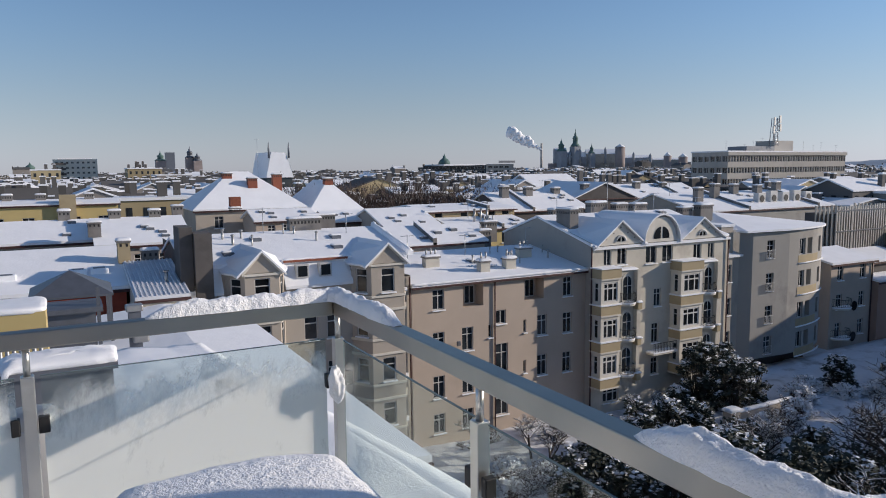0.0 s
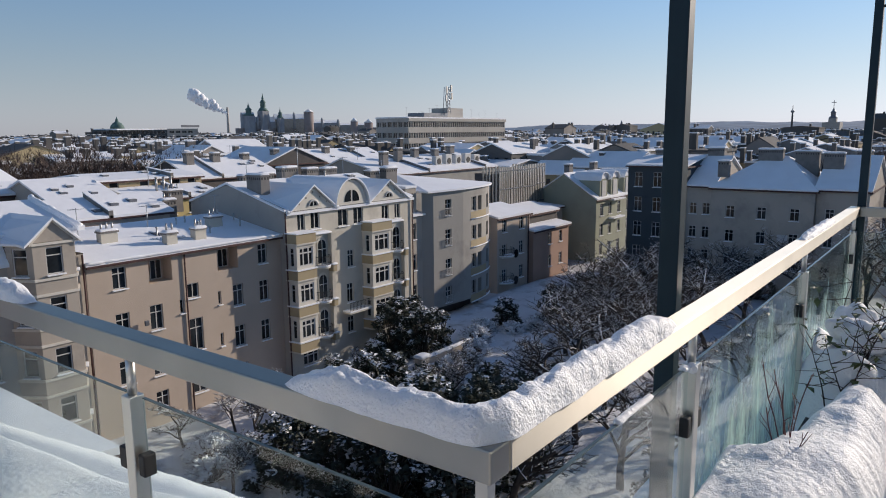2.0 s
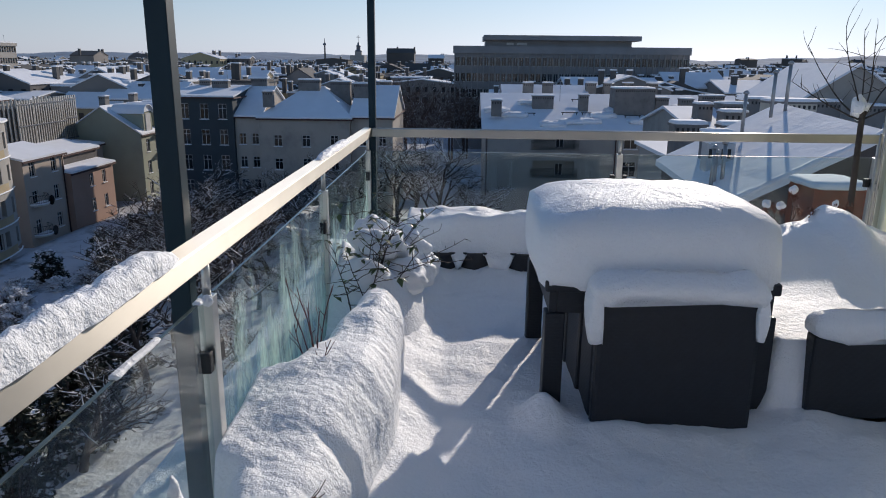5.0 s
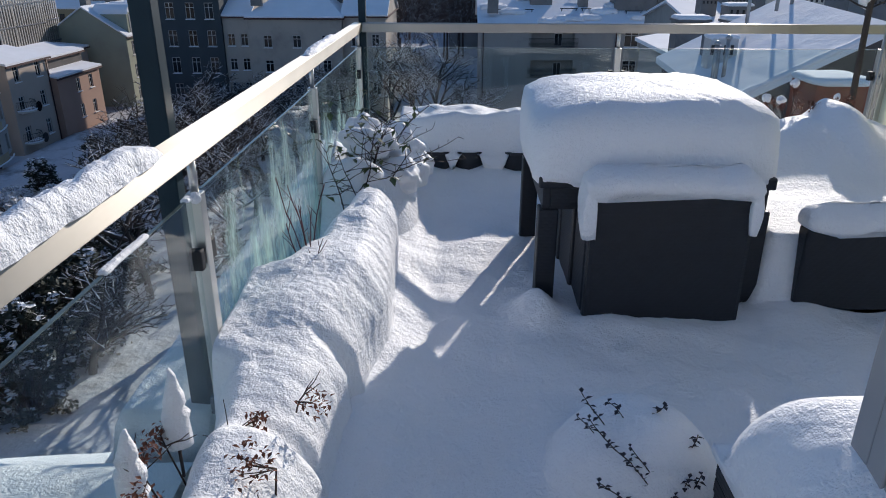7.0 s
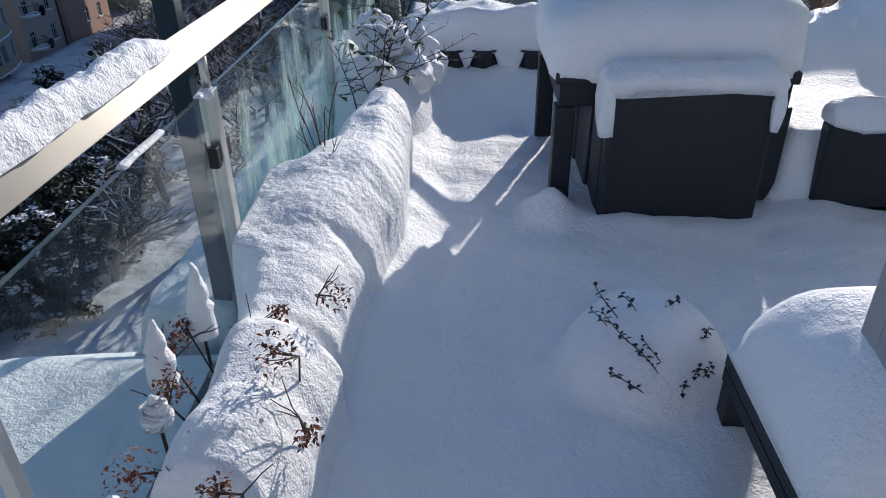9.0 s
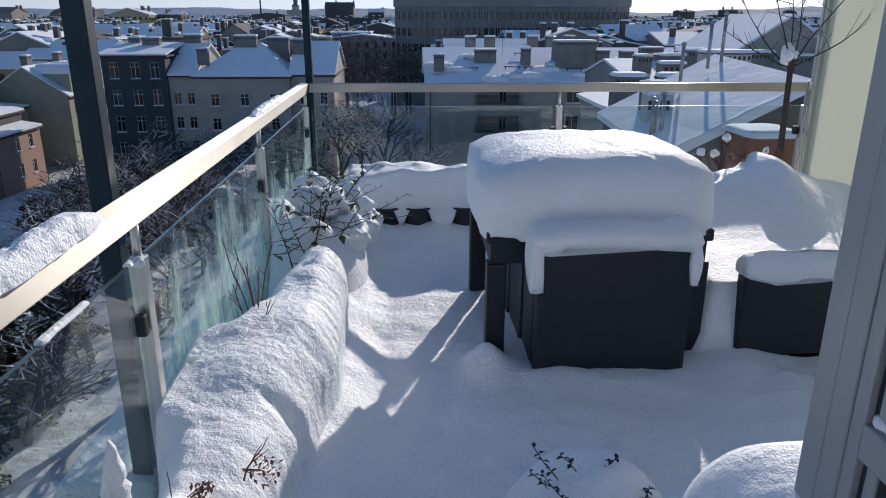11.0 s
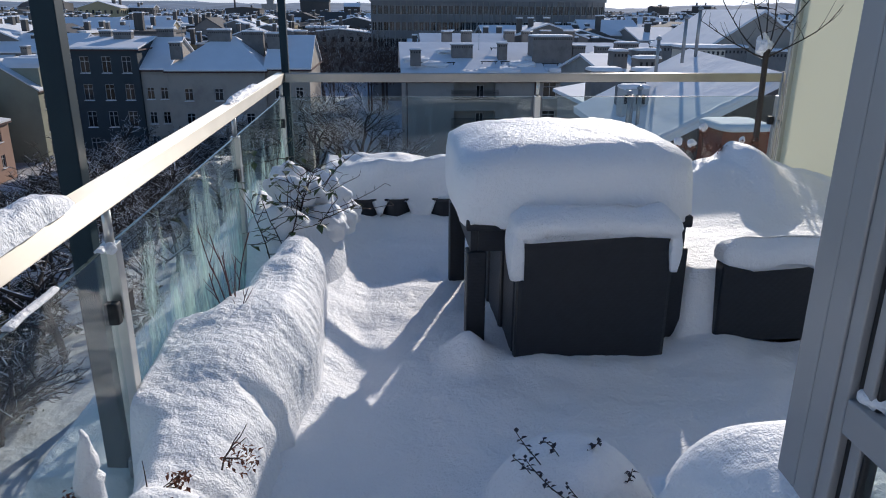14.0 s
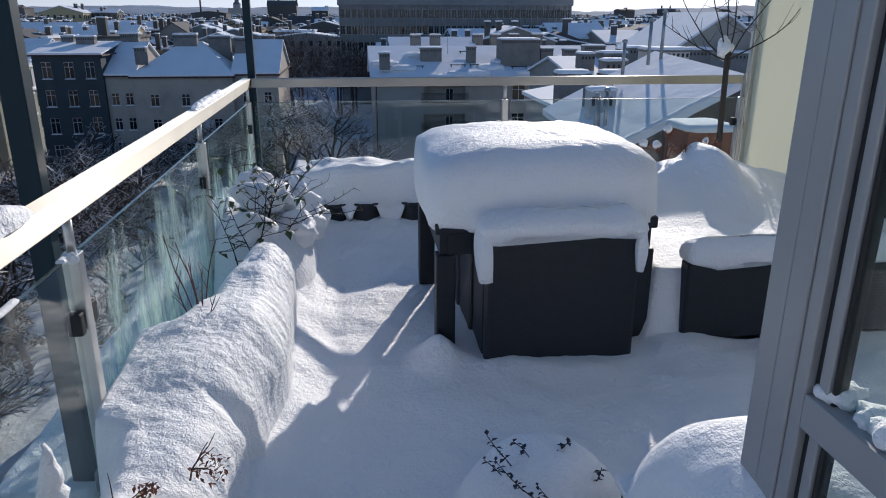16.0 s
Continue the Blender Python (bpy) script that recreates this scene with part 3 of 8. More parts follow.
def tall_poles():
    ob = thing("canopy_pole", "dark slate painted square steel canopy pole", "pole", "canopy poles", at=(2.20, 2.415, 0))
    part("shaft", boxes((2.175, 2.228, 2.385, 2.445, -0.02, 4.2), bevel=0.003), POLE, ob)
    # pale strip imitating the sunlit right edge of the painted pole
    part("lit_edge_strip", boxes((2.2285, 2.234, 2.39, 2.43, -0.02, 4.2)), STEEL_DULL, ob)
    ob = thing("canopy_pole", "thin dark slate corner pole with a small hook", "pole", "canopy poles", at=(XE + 0.06, 2.27, 0))
    part("shaft", boxes((XE + 0.036, XE + 0.086, 2.245, 2.295, -0.02, 3.6), bevel=0.003), POLE, ob)
    bm = bmesh.new()
    tube(bm, [(XE + 0.06, 2.245, 2.36), (XE + 0.05, 2.20, 2.37), (XE + 0.05, 2.165, 2.35), (XE + 0.05, 2.18, 2.31)], 0.009, 6)
    part("hook", bm, STEEL_DULL, ob)
    ob = thing("privacy_screen", "milky cream glass privacy screen in a steel frame", "screen", at=(XE, -1.34, 0))
    part("panel", boxes((2.2, 5.27, -1.352, -1.34, 0.05, 3.2)), GLASS_MILK, ob)
    part("frame_post", boxes((5.274, 5.34, -1.38, -1.31, 0.0, 3.2), bevel=0.004), STEEL, ob)
    for z in (0.75, 1.45):
        bm = bmesh.new()
        tube(bm, [(5.29, -1.305, z), (5.29, -1.27, z)], 0.03, 12)
        part("clamp", bm, STEEL_DULL, ob)


tall_poles()


# ---- terrace: planters ----
def ramp(v, knots):
    """A value eased between knots [(place, value)]."""
    if v <= knots[0][0]:
        return knots[0][1]
    for (a, p), (b, q) in zip(knots, knots[1:]):
        if v <= b:
            return p + (q - p) * smooth01((v - a) / (b - a))
    return knots[-1][1]


RIDGE_FRONT = ((1.08, 1.93), (1.35, 1.915), (1.57, 1.90), (1.645, 1.95), (1.72, 1.92), (1.95, 1.915), (2.05, 1.905), (2.11, 1.935), (2.18, 1.885), (2.6, 1.84), (3.0, 1.855), (3.4, 1.87), (3.8, 1.95))
RIDGE_BACK = ((1.08, 2.24), (1.35, 2.215), (1.7, 2.23), (1.92, 2.27), (2.06, 2.46), (2.40, 2.46), (2.56, 2.27), (2.9, 2.20), (3.3, 2.14), (3.8, 2.08))
RIDGE_TOP = ((1.08, 0.53), (1.3, 0.56), (1.55, 0.57), (1.68, 0.51), (1.9, 0.52), (2.15, 0.55), (2.5, 0.575), (2.85, 0.54), (3.15, 0.55), (3.45, 0.53), (3.8, 0.40))


def ridge_snow(x, y):
    """Rounded snow over the row of planters: a steep crumbling front with gaps between the boxes, a low trough along the glass."""
    front = ramp(x, RIDGE_FRONT) - 0.01 + 0.012 * nz(x, 0, 9, 4.0) + 0.005 * nz(x, y, 15, 22.0)
    back = ramp(x, RIDGE_BACK) + 0.02 * nz(x, 3, 4, 4.0)
    top = ramp(x, RIDGE_TOP) + 0.025 * nz(x, y, 11, 2.8) + 0.020 * nz(x, y, 5, 5.0) + 0.005 * nz(x, y, 8, 12.0)
    u = min(1.0, max(0.0, (y - front) / 0.14))
    v = min(1.0, max(0.0, (back - y) / 0.12))
    rise = max(0.0, 1 - (1 - u) ** 2.6) ** 0.55 * math.sqrt(max(0.0, 1 - (1 - v) ** 2.2))
    mid = (front + back) / 2
    top -= 0.9 * (y - mid) ** 2
    low = 0.17 + 0.07 * smooth01((y - 2.12) / 0.1) * smooth01((x - 2.0) / 0.3)
    return low + (top - low) * rise + (0.0045 * nz(x, y * 0.8, 2, 26.0) + 0.003 * nz(x, y, 6, 58.0)) * rise


def planters():
    for k, (x0, x1) in enumerate(((1.085, 1.66), (1.70, 2.62), (2.66, 3.40))):
        p = thing("planter_box", "black plastic planter buried under rounded snow", "planter", "planters", at=((x0 + x1) / 2, 2.06, 0.004))
        part("trough", boxes((x0, x1, 1.945, 2.19, 0.004, 0.335), bevel=0.01), PLANTER, p)
        part("rim", boxes((x0 - 0.008, x1 + 0.008, 1.937, 2.198, 0.3355, 0.356), bevel=0.004), PLANTER, p)
    bm = field(1.095, 3.82, 1.72, 2.278, 0.009, ridge_snow, 0.14)
    # the crown leans out over the front and over the near end
    for v in bm.verts:
        lift = smooth01((v.co.z - 0.33) / 0.08)
        lean = 0.020 + 0.014 * nz(v.co.x, 0, 31, 3.5) + 0.008 * nz(v.co.x, v.co.z, 33, 16.0)
        v.co.y -= lift * lean * smooth01((ramp(v.co.x, RIDGE_FRONT) + 0.07 - v.co.y) / 0.06)
        if v.co.x < 1.2:
            lip = smooth01((v.co.z - 0.34) / 0.05) * (1 - smooth01((v.co.z - 0.45) / 0.12) * 0.9)
            v.co.x -= (0.03 + 0.02 * nz(v.co.y, v.co.z, 5, 9.0)) * lip * smooth01((1.2 - v.co.x) / 0.1)
            v.co.z -= 0.06 * smooth01((1.15 - v.co.x) / 0.06) * smooth01((v.co.z - 0.45) / 0.1)
    solo("planter_snow", bm, SNOW, "thick rounded ridge of snow over the row of planters", "snow", smooth=True)

    def far_snow(x, y):
        e = smooth01((x - 4.815 - 0.02 * nz(y, 0, 3, 5)) / 0.05) * smooth01((y - 0.62) / 0.1)
        return 0.33 + (0.25 + 0.05 * fbm(y, x, 2, 2.4) - 0.04 * smooth01((x - 5.1) / 0.2)) * e + 0.006 * fbm(x, y, 2, 14.0)
    bm = field(4.80, 5.31, 0.5, 1.98, 0.018, far_snow, 0.20)
    for v in bm.verts:
        if v.co.z < 0.21:
            v.co.z = 0.18 + 0.18 * max(math.exp(-((v.co.y - yp) / 0.095) ** 4) for yp in (1.74, 1.52, 1.20)) + 0.02 * nz(v.co.y, 1, 8, 17.0)
        elif v.co.x < 4.9:
            v.co.x -= (0.03 + 0.03 * nz(v.co.y, v.co.z, 4, 5.0)) * smooth01((4.9 - v.co.x) / 0.06) * smooth01((v.co.z - 0.33) / 0.1)
    solo("planter_snow", bm, SNOW, "snow heaped over black pots by the far glass", "snow", smooth=True)
    for y, r in ((1.74, 0.115), (1.52, 0.11), (1.20, 0.115)):
        q = thing("plant_pot", "black plastic plant pot under a snow heap", "plant pot", "pots by the far glass", at=(4.90, y, 0.004))
        bm = bmesh.new()
        tube(bm, [(4.90, y, 0.004), (4.90, y, 0.05), (4.90, y, 0.32), (4.90, y, 0.345), (4.90, y, 0.345)], [r * 0.8, r * 0.84, r, r * 1.06, r * 0.9], 20)
        part("pot", bm, PLANTER, q)

    def rose_snow(x, y):
        d = math.hypot((x - 4.0) / 1.5, (y - 2.1) / 0.75)
        z = 0.18 + 0.42 * smooth01((0.46 - d) / 0.22) * (0.8 + 0.3 * nz(x, y, 5, 4.5)) + 0.015 * nz(x, y, 2, 9)
        return max(0.15, z)
    solo("planter_snow", field(3.38, 4.78, 1.80, 2.275, 0.02, rose_snow, 0.12), SNOW, "lumpy snow over a rose bush planter", "snow", smooth=True)


planters()


# ---- terrace: furniture ----
def wicker(name, color):
    m = mat(name, color, 0.5, vary=0.15, scale=20)
    n, l = m.node_tree.nodes, m.node_tree.links
    geo = n.new("ShaderNodeNewGeometry")
    ch = n.new("ShaderNodeTexWave")
    ch.wave_type, ch.bands_direction = "BANDS", "Z"
    ch.inputs["Scale"].default_value = 22
    ch.inputs["Distortion"].default_value = 0.4
    w2 = n.new("ShaderNodeTexWave")
    w2.wave_type, w2.bands_direction = "BANDS", "DIAGONAL"
    w2.inputs["Scale"].default_value = 18
    l.new(geo.outputs["Position"], ch.inputs["Vector"])
    l.new(geo.outputs["Position"], w2.inputs["Vector"])
    mu = n.new("ShaderNodeMath")
    mu.operation = "MULTIPLY"
    l.new(ch.outputs["Fac"], mu.inputs[0])
    l.new(w2.outputs["Fac"], mu.inputs[1])
    bp = n.new("ShaderNodeBump")
    bp.inputs["Strength"].default_value = 0.25
    bp.inputs["Distance"].default_value = 0.003
    l.new(mu.outputs[0], bp.inputs["Height"])
    l.new(bp.outputs[0], n["Principled BSDF"].inputs["Normal"])
    return m


WEAVE = wicker("woven_plastic", (0.009, 0.012, 0.018))


def garden_table():
    x0, x1, y0, y1 = 2.95, 3.82, 0.34, 1.27
    t = thing("garden_table", "dark grey woven plastic garden table under deep snow", "table", at=((x0 + x1) / 2, (y0 + y1) / 2, 0.004))
    part("tabletop", boxes((x0, x1, y0, y1, 0.69, 0.74), bevel=0.008), WEAVE, t)
    part("apron", boxes((x0 + 0.02, x1 - 0.02, y0 + 0.02, y0 + 0.05, 0.60, 0.69)), WEAVE, t)
    part("apron", boxes((x0 + 0.02, x1 - 0.02, y1 - 0.05, y1 - 0.02, 0.60, 0.69)), WEAVE, t)
    part("apron", boxes((x0 + 0.02, x0 + 0.05, y0 + 0.052, y1 - 0.052, 0.60, 0.69)), WEAVE, t)
    for lx in (x0 + 0.045, x1 - 0.045):
        for ly in (y0 + 0.045, y1 - 0.045):
            part("leg", boxes((lx - 0.04, lx + 0.04, ly - 0.04, ly + 0.04, 0.004, 0.60), bevel=0.006), WEAVE, t)
    solo("table_snow", snow_pillow(x0 - 0.022, x1 + 0.022, y0 - 0.022, y1 + 0.022, 0.742, 0.30, r=0.14, lump=0.014, seed=3.0, step=0.02, droop=0.03, belly=0.006), SNOW, "deep rounded cushion of snow on the garden table", "snow", smooth=True)


garden_table()


def tub_chair(px, py, turn, snow_seed):
    """A square tub chair; its back stands at -x of the seat."""
    c = thing("garden_chair", "dark grey woven plastic tub chair with snow on its back", "chair", "chairs at the garden table", at=(0, 0, 0))
    part("backrest", boxes((0.0, 0.07, -0.31, 0.31, 0.03, 0.725), bevel=0.02), WEAVE, c)
    part("armrest", boxes((0.074, 0.50, 0.25, 0.31, 0.06, 0.56), bevel=0.012), WEAVE, c)
    part("armrest", boxes((0.074, 0.50, -0.31, -0.25, 0.06, 0.56), bevel=0.012), WEAVE, c)
    part("seat", boxes((0.074, 0.50, -0.246, 0.246, 0.34, 0.42), bevel=0.01), WEAVE, c)
    c.matrix_basis = pose(px, py, 0.004, 0, 0, turn)
    return c


tub_chair(2.80, 0.775, 0, 1.0)
tub_chair(3.92, 0.80, 180, 2.0)
tub_chair(3.42, 1.10, -90, 4.0)
solo("chair_snow", snow_pillow(2.785, 2.90, 0.485, 1.085, 0.73, 0.092, r=0.05, lump=0.02, seed=8.0, step=0.02, droop=0.02, belly=0.02), SNOW, "thick strip of snow along the chair back", "snow", smooth=True)
solo("chair_snow", snow_pillow(2.785, 2.92, 1.07, 1.112, 0.615, 0.17, r=0.02, lump=0.016, seed=9.0, step=0.015, droop=0.06, belly=0.008), SNOW, "snow hanging over the corner of the chair back", "snow", smooth=True)
solo("chair_snow", snow_pillow(2.785, 2.84, 0.462, 0.482, 0.60, 0.16, r=0.01, lump=0.012, seed=10.0, step=0.02, droop=0.03, belly=0.006), SNOW, "tongue of snow hanging at the edge of the chair back", "snow", smooth=True)


def sofa():
    s = thing("garden_sofa", "dark woven plastic garden sofa filled with deep snow", "sofa", at=(3.4, -0.5, 0.004))
    part("arm_panel", boxes((2.90, 2.98, -1.20, 0.21, 0.03, 0.545), bevel=0.012), WEAVE, s)
    part("base", boxes((2.984, 3.70, -1.20, 0.19, 0.03, 0.36), bevel=0.01), WEAVE, s)
    part("backrest", boxes((3.3, 4.3, -1.30, -1.204, 0.03, 0.62), bevel=0.01), WEAVE, s)
    part("side_panel", boxes((3.704, 4.3, -1.20, -0.1, 0.03, 0.36), bevel=0.01), WEAVE, s)

    def h(x, y):
        back = ramp(y, ((-1.32, 0.50), (-0.99, 0.60), (-0.70, 0.69), (-0.53, 0.78), (-0.41, 0.68), (-0.2, 0.635), (0.3, 0.60)))
        rise = smooth01((x - 3.5) / 0.75) * (1 - 0.8 * smooth01((x - 4.42) / 0.32))
        top = 0.50 + (back - 0.50) * rise + 0.015 * fbm(x, y, 3, 1.6)
        e = smooth01((x - 2.92) / 0.05) * smooth01((4.98 - x) / 0.2) * smooth01((0.385 - y - 0.03 * nz(x, 1, 4, 5) - 0.018 * nz(x, 5, 2, 14)) / 0.07)
        return 0.2 + (top - 0.2) * e + 0.005 * fbm(x, y, 1, 12)
    solo("sofa_snow", field(2.90, 5.0, -1.325, 0.40, 0.022, h, 0.15), SNOW, "drifted snow filling the sofa and the corner behind it", "snow", smooth=True)
    solo("sofa_snow", snow_pillow(2.88, 3.0, -1.2, 0.205, 0.55, 0.10, r=0.06, lump=0.011, seed=21.0, step=0.03, droop=0.012, belly=0.01), SNOW, "thick band of snow along the sofa arm", "snow", smooth=True)


sofa()


def stool():
    s = thing("footstool", "dark woven plastic footstool capped with snow", "stool", at=(1.40, 0.68, 0.004))
    part("top", boxes((1.12, 1.67, 0.42, 0.955, 0.37, 0.45), bevel=0.01), WEAVE, s)
    for lx in (1.155, 1.635):
        for ly in (0.455, 0.92):
            part("leg", boxes((lx - 0.03, lx + 0.03, ly - 0.03, ly + 0.03, 0.004, 0.37), bevel=0.006), WEAVE, s)
    # panel on the hidden far side, added to keep sun from under the stool
    part("side_panel", boxes((1.16, 1.63, 0.43, 0.45, 0.05, 0.368)), WEAVE, s)
    part("apron", boxes((1.125, 1.665, 0.935, 0.952, 0.33, 0.368)), WEAVE, s)
    part("apron", boxes((1.125, 1.14, 0.46, 0.93, 0.28, 0.368)), WEAVE, s)
    def cap(x, y):
        u, v = abs((x - 1.395) / 0.292), abs((y - 0.687) / 0.279)
        d = (u ** 5 + v ** 5) ** 0.2
        dome = 1 - 0.22 * (u * u + v * v)
        return 0.455 + 0.268 * dome * max(0.0, 1 - min(1.0, d) ** 3.5) ** 0.5 + (0.016 * nz(x, y, 4, 5.0) + 0.004 * nz(x, y, 2, 16.0)) * smooth01((1 - d) / 0.3)
    solo("stool_snow", field(1.105, 1.685, 0.410, 0.964, 0.012, cap, 0.430), SNOW, "rounded snow cap on the footstool", "snow", smooth=True)
    # snow-laden seat in the terrace corner
    q = thing("corner_seat", "low dark seat under a tall snow cushion by the corner glass", "stool", at=(0.45, 3.3, 0.004))
    part("top", boxes((0.0, 0.62, 2.95, 3.52, 0.55, 0.62), bevel=0.01), WEAVE, q)
    for lx in (0.04, 0.58):
        for ly in (2.99, 3.48):
            part("leg", boxes((lx - 0.03, lx + 0.03, ly - 0.03, ly + 0.03, 0.004, 0.55), bevel=0.006), WEAVE, q)
    solo("seat_snow", snow_pillow(-0.02, 0.60, 2.95, 3.46, 0.622, 0.36, r=0.07, lump=0.012, seed=41.0, step=0.025, droop=0.0, belly=0.01), SNOW, "tall rounded snow cushion on the corner seat", "snow", smooth=True)


stool()


def door_leaf():
    d = thing("terrace_door", "open grey aluminium glazed terrace door with snow on its crossbar", "door", at=(1.385, 0.803, 0.0))
    o = Vector((1.385, 0.803, 0.0))
    ang = DOOR_ANG
    def loc(u0, u1, v0, v1, z0, z1):
        bm = bmesh.new()
        box(bm, u0, u1, v0, v1, z0, z1, bevel=0.003)
        bm.transform(Matrix.Translation(o) @ Matrix.Rotation(ang, 4, "Z"))
        return bm
    W = 0.92
    outer = part("stile", loc(0, 0.058, -0.035, 0.035, 0.25, 2.45), ALU, d)
    part("face_plate", loc(0.0585, 0.110, -0.035, 0.040, 0.25, 2.45), ALU, outer, "smooth raised aluminium face")
    part("return", loc(0.1105, 0.142, -0.03, 0.024, 0.25, 2.45), ALU, outer)
    part("stile", loc(W - 0.075, W, -0.035, 0.035, 0.25, 2.45), ALU, d)
    part("gasket", loc(0.1425, 0.155, -0.016, 0.016, 0.35, 2.38), RUBBER, d)
    part("inner_bead", loc(0.1555, 0.180, -0.018, 0.018, 0.35, 2.38), ALU, d)
    part("gasket", loc(0.1805, 0.190, -0.012, 0.012, 0.35, 2.38), RUBBER, d)
    part("crossbar", loc(0.143, W - 0.08, -0.03, 0.034, 0.86, 0.925), ALU, d)
    part("bottom_rail", loc(0.143, W - 0.08, -0.03, 0.03, 0.25, 0.34), ALU, d)
    part("top_rail", loc(0.143, W - 0.08, -0.03, 0.03, 2.385, 2.45), ALU, d)
    for z0, z1 in ((0.345, 0.856), (0.929, 2.376)):
        p = part("pane", loc(0.191, W - 0.08, -0.006, 0.006, z0, z1), GLASS, d)
        p.visible_shadow = False
    for k, (u, s) in enumerate(((0.17, 0.035), (0.24, 0.03), (0.30, 0.04), (0.12, 0.02))):
        bm = bmesh.new()
        bmesh.ops.create_icosphere(bm, subdivisions=3, radius=s)
        for v in bm.verts:
            v.co *= 1 + 0.5 * fbm(v.co.x * 9, v.co.y * 9, v.co.z * 9 + k, 4.0)
            v.co.z *= 0.6
        c = Matrix.Rotation(ang, 4, "Z") @ Vector((u, 0.02, 0))
        bm.transform(Matrix.Translation((o.x + c.x, o.y + c.y, 0.925 + s * 0.35)))
        solo("snow_clump", bm, SNOW, "small clump of snow on the door crossbar", "snow", smooth=True)


DOOR_ANG = radians(180)
door_leaf()

# ---- city: building kit ----
GROUND = -20.5
PANE_MESH = {}


def sheet(u0, u1, v0, v1, holes, y, depth):
    """A plate in the xz plane with rectangular holes (a, b, c, d) and their reveals, welded into one piece."""
    holes = [tuple(round(e, 3) for e in q) for q in holes]
    us = sorted({round(u0, 3), round(u1, 3), *[e for q in holes for e in q[:2]]})
    vs = sorted({round(v0, 3), round(v1, 3), *[e for q in holes for e in q[2:]]})
    bm = bmesh.new()
    grid = {}

    def vert(u, v, k):
        key = (round(u, 4), round(v, 4), k)
        if key not in grid:
            grid[key] = bm.verts.new((u, y + k, v))
        return grid[key]
    for a, b in zip(us, us[1:]):
        for c, d in zip(vs, vs[1:]):
            mu, mv = (a + b) / 2, (c + d) / 2
            if any(q[0] < mu < q[1] and q[2] < mv < q[3] for q in holes):
                continue
            bm.faces.new((vert(a, c, 0), vert(b, c, 0), vert(b, d, 0), vert(a, d, 0)))
    for a, b, c, d in holes:
        eu = [u for u in us if a - 1e-6 <= u <= b + 1e-6]
        ev = [v for v in vs if c - 1e-6 <= v <= d + 1e-6]
        for p, q in zip(eu, eu[1:]):
            bm.faces.new((vert(p, c, 0), vert(p, c, depth), vert(q, c, depth), vert(q, c, 0)))
            bm.faces.new((vert(q, d, 0), vert(q, d, depth), vert(p, d, depth), vert(p, d, 0)))
        for p, q in zip(ev, ev[1:]):
            bm.faces.new((vert(a, q, 0), vert(a, q, depth), vert(a, p, depth), vert(a, p, 0)))
            bm.faces.new((vert(b, p, 0), vert(b, p, depth), vert(b, q, depth), vert(b, q, 0)))
    return bm


def window_mesh(w, h, kind):
    """Frame and pane meshes for an opening w x h, lying in the plane y = 0, centred, facing -y."""
    key = (round(w, 2), round(h, 2), kind)
    if key in PANE_MESH:
        return PANE_MESH[key]
    t = 0.12 if kind == "triple" else 0.07
    lights = []
    us = {"cross": [0.0], "double": [0.0], "triple": [-w / 5.2, w / 5.2]}.get(kind, [])
    vs_ = [h * 0.2] if kind in ("cross", "triple", "transom") else []
    ue, ve = [-w / 2, *us, w / 2], [-h / 2, *vs_, h / 2]
    for a, b in zip(ue, ue[1:]):
        for c, d in zip(ve, ve[1:]):
            lights.append((a + (t if a == ue[0] else t / 2), b - (t if b == ue[-1] else t / 2), c + (t if c == ve[0] else t / 2), d - (t if d == ve[-1] else t / 2)))
    bm = sheet(-w / 2, w / 2, -h / 2, h / 2, lights, -0.03, 0.05)
    fm = bpy.data.meshes.new("window_frame")
    bmesh.ops.recalc_face_normals(bm, faces=bm.faces)
    bm.to_mesh(fm)
    bm.free()
    fm.materials.append(FRAME_BROWN if kind == "brown" else FRAME_WHITE)
    bm = bmesh.new()
    box(bm, -w / 2 + 0.01, w / 2 - 0.01, 0.005, 0.02, -h / 2 + 0.01, h / 2 - 0.01)
    pm = bpy.data.meshes.new("pane")
    bmesh.ops.recalc_face_normals(bm, faces=bm.faces)
    bm.to_mesh(pm)
    bm.free()
    pm.materials.append(PANE)
    bm = bmesh.new()
    box(bm, -w / 2 - 0.08, w / 2 + 0.08, -0.30, 0.0, -h / 2 - 0.10, -h / 2 - 0.01, bevel=0.02)
    sm = bpy.data.meshes.new("sill_snow")
    bmesh.ops.recalc_face_normals(bm, faces=bm.faces)
    bm.to_mesh(sm)
    bm.free()
    sm.materials.append(SNOW_FAR)
    PANE_MESH[key] = (fm, pm, sm)
    return PANE_MESH[key]


def put_window(parent, m, w, h, kind="cross", sill=True):
    fm, pm, sm = window_mesh(w, h, kind)
    inv = Matrix.Translation(-Vector(parent.location))
    f_ = new("window", fm)
    f_.parent = parent
    f_.matrix_basis = inv @ m
    p = new("pane", pm)
    p.parent = f_
    if sill:
        s = new("sill_snow", sm)
        s.parent = f_
    return f_


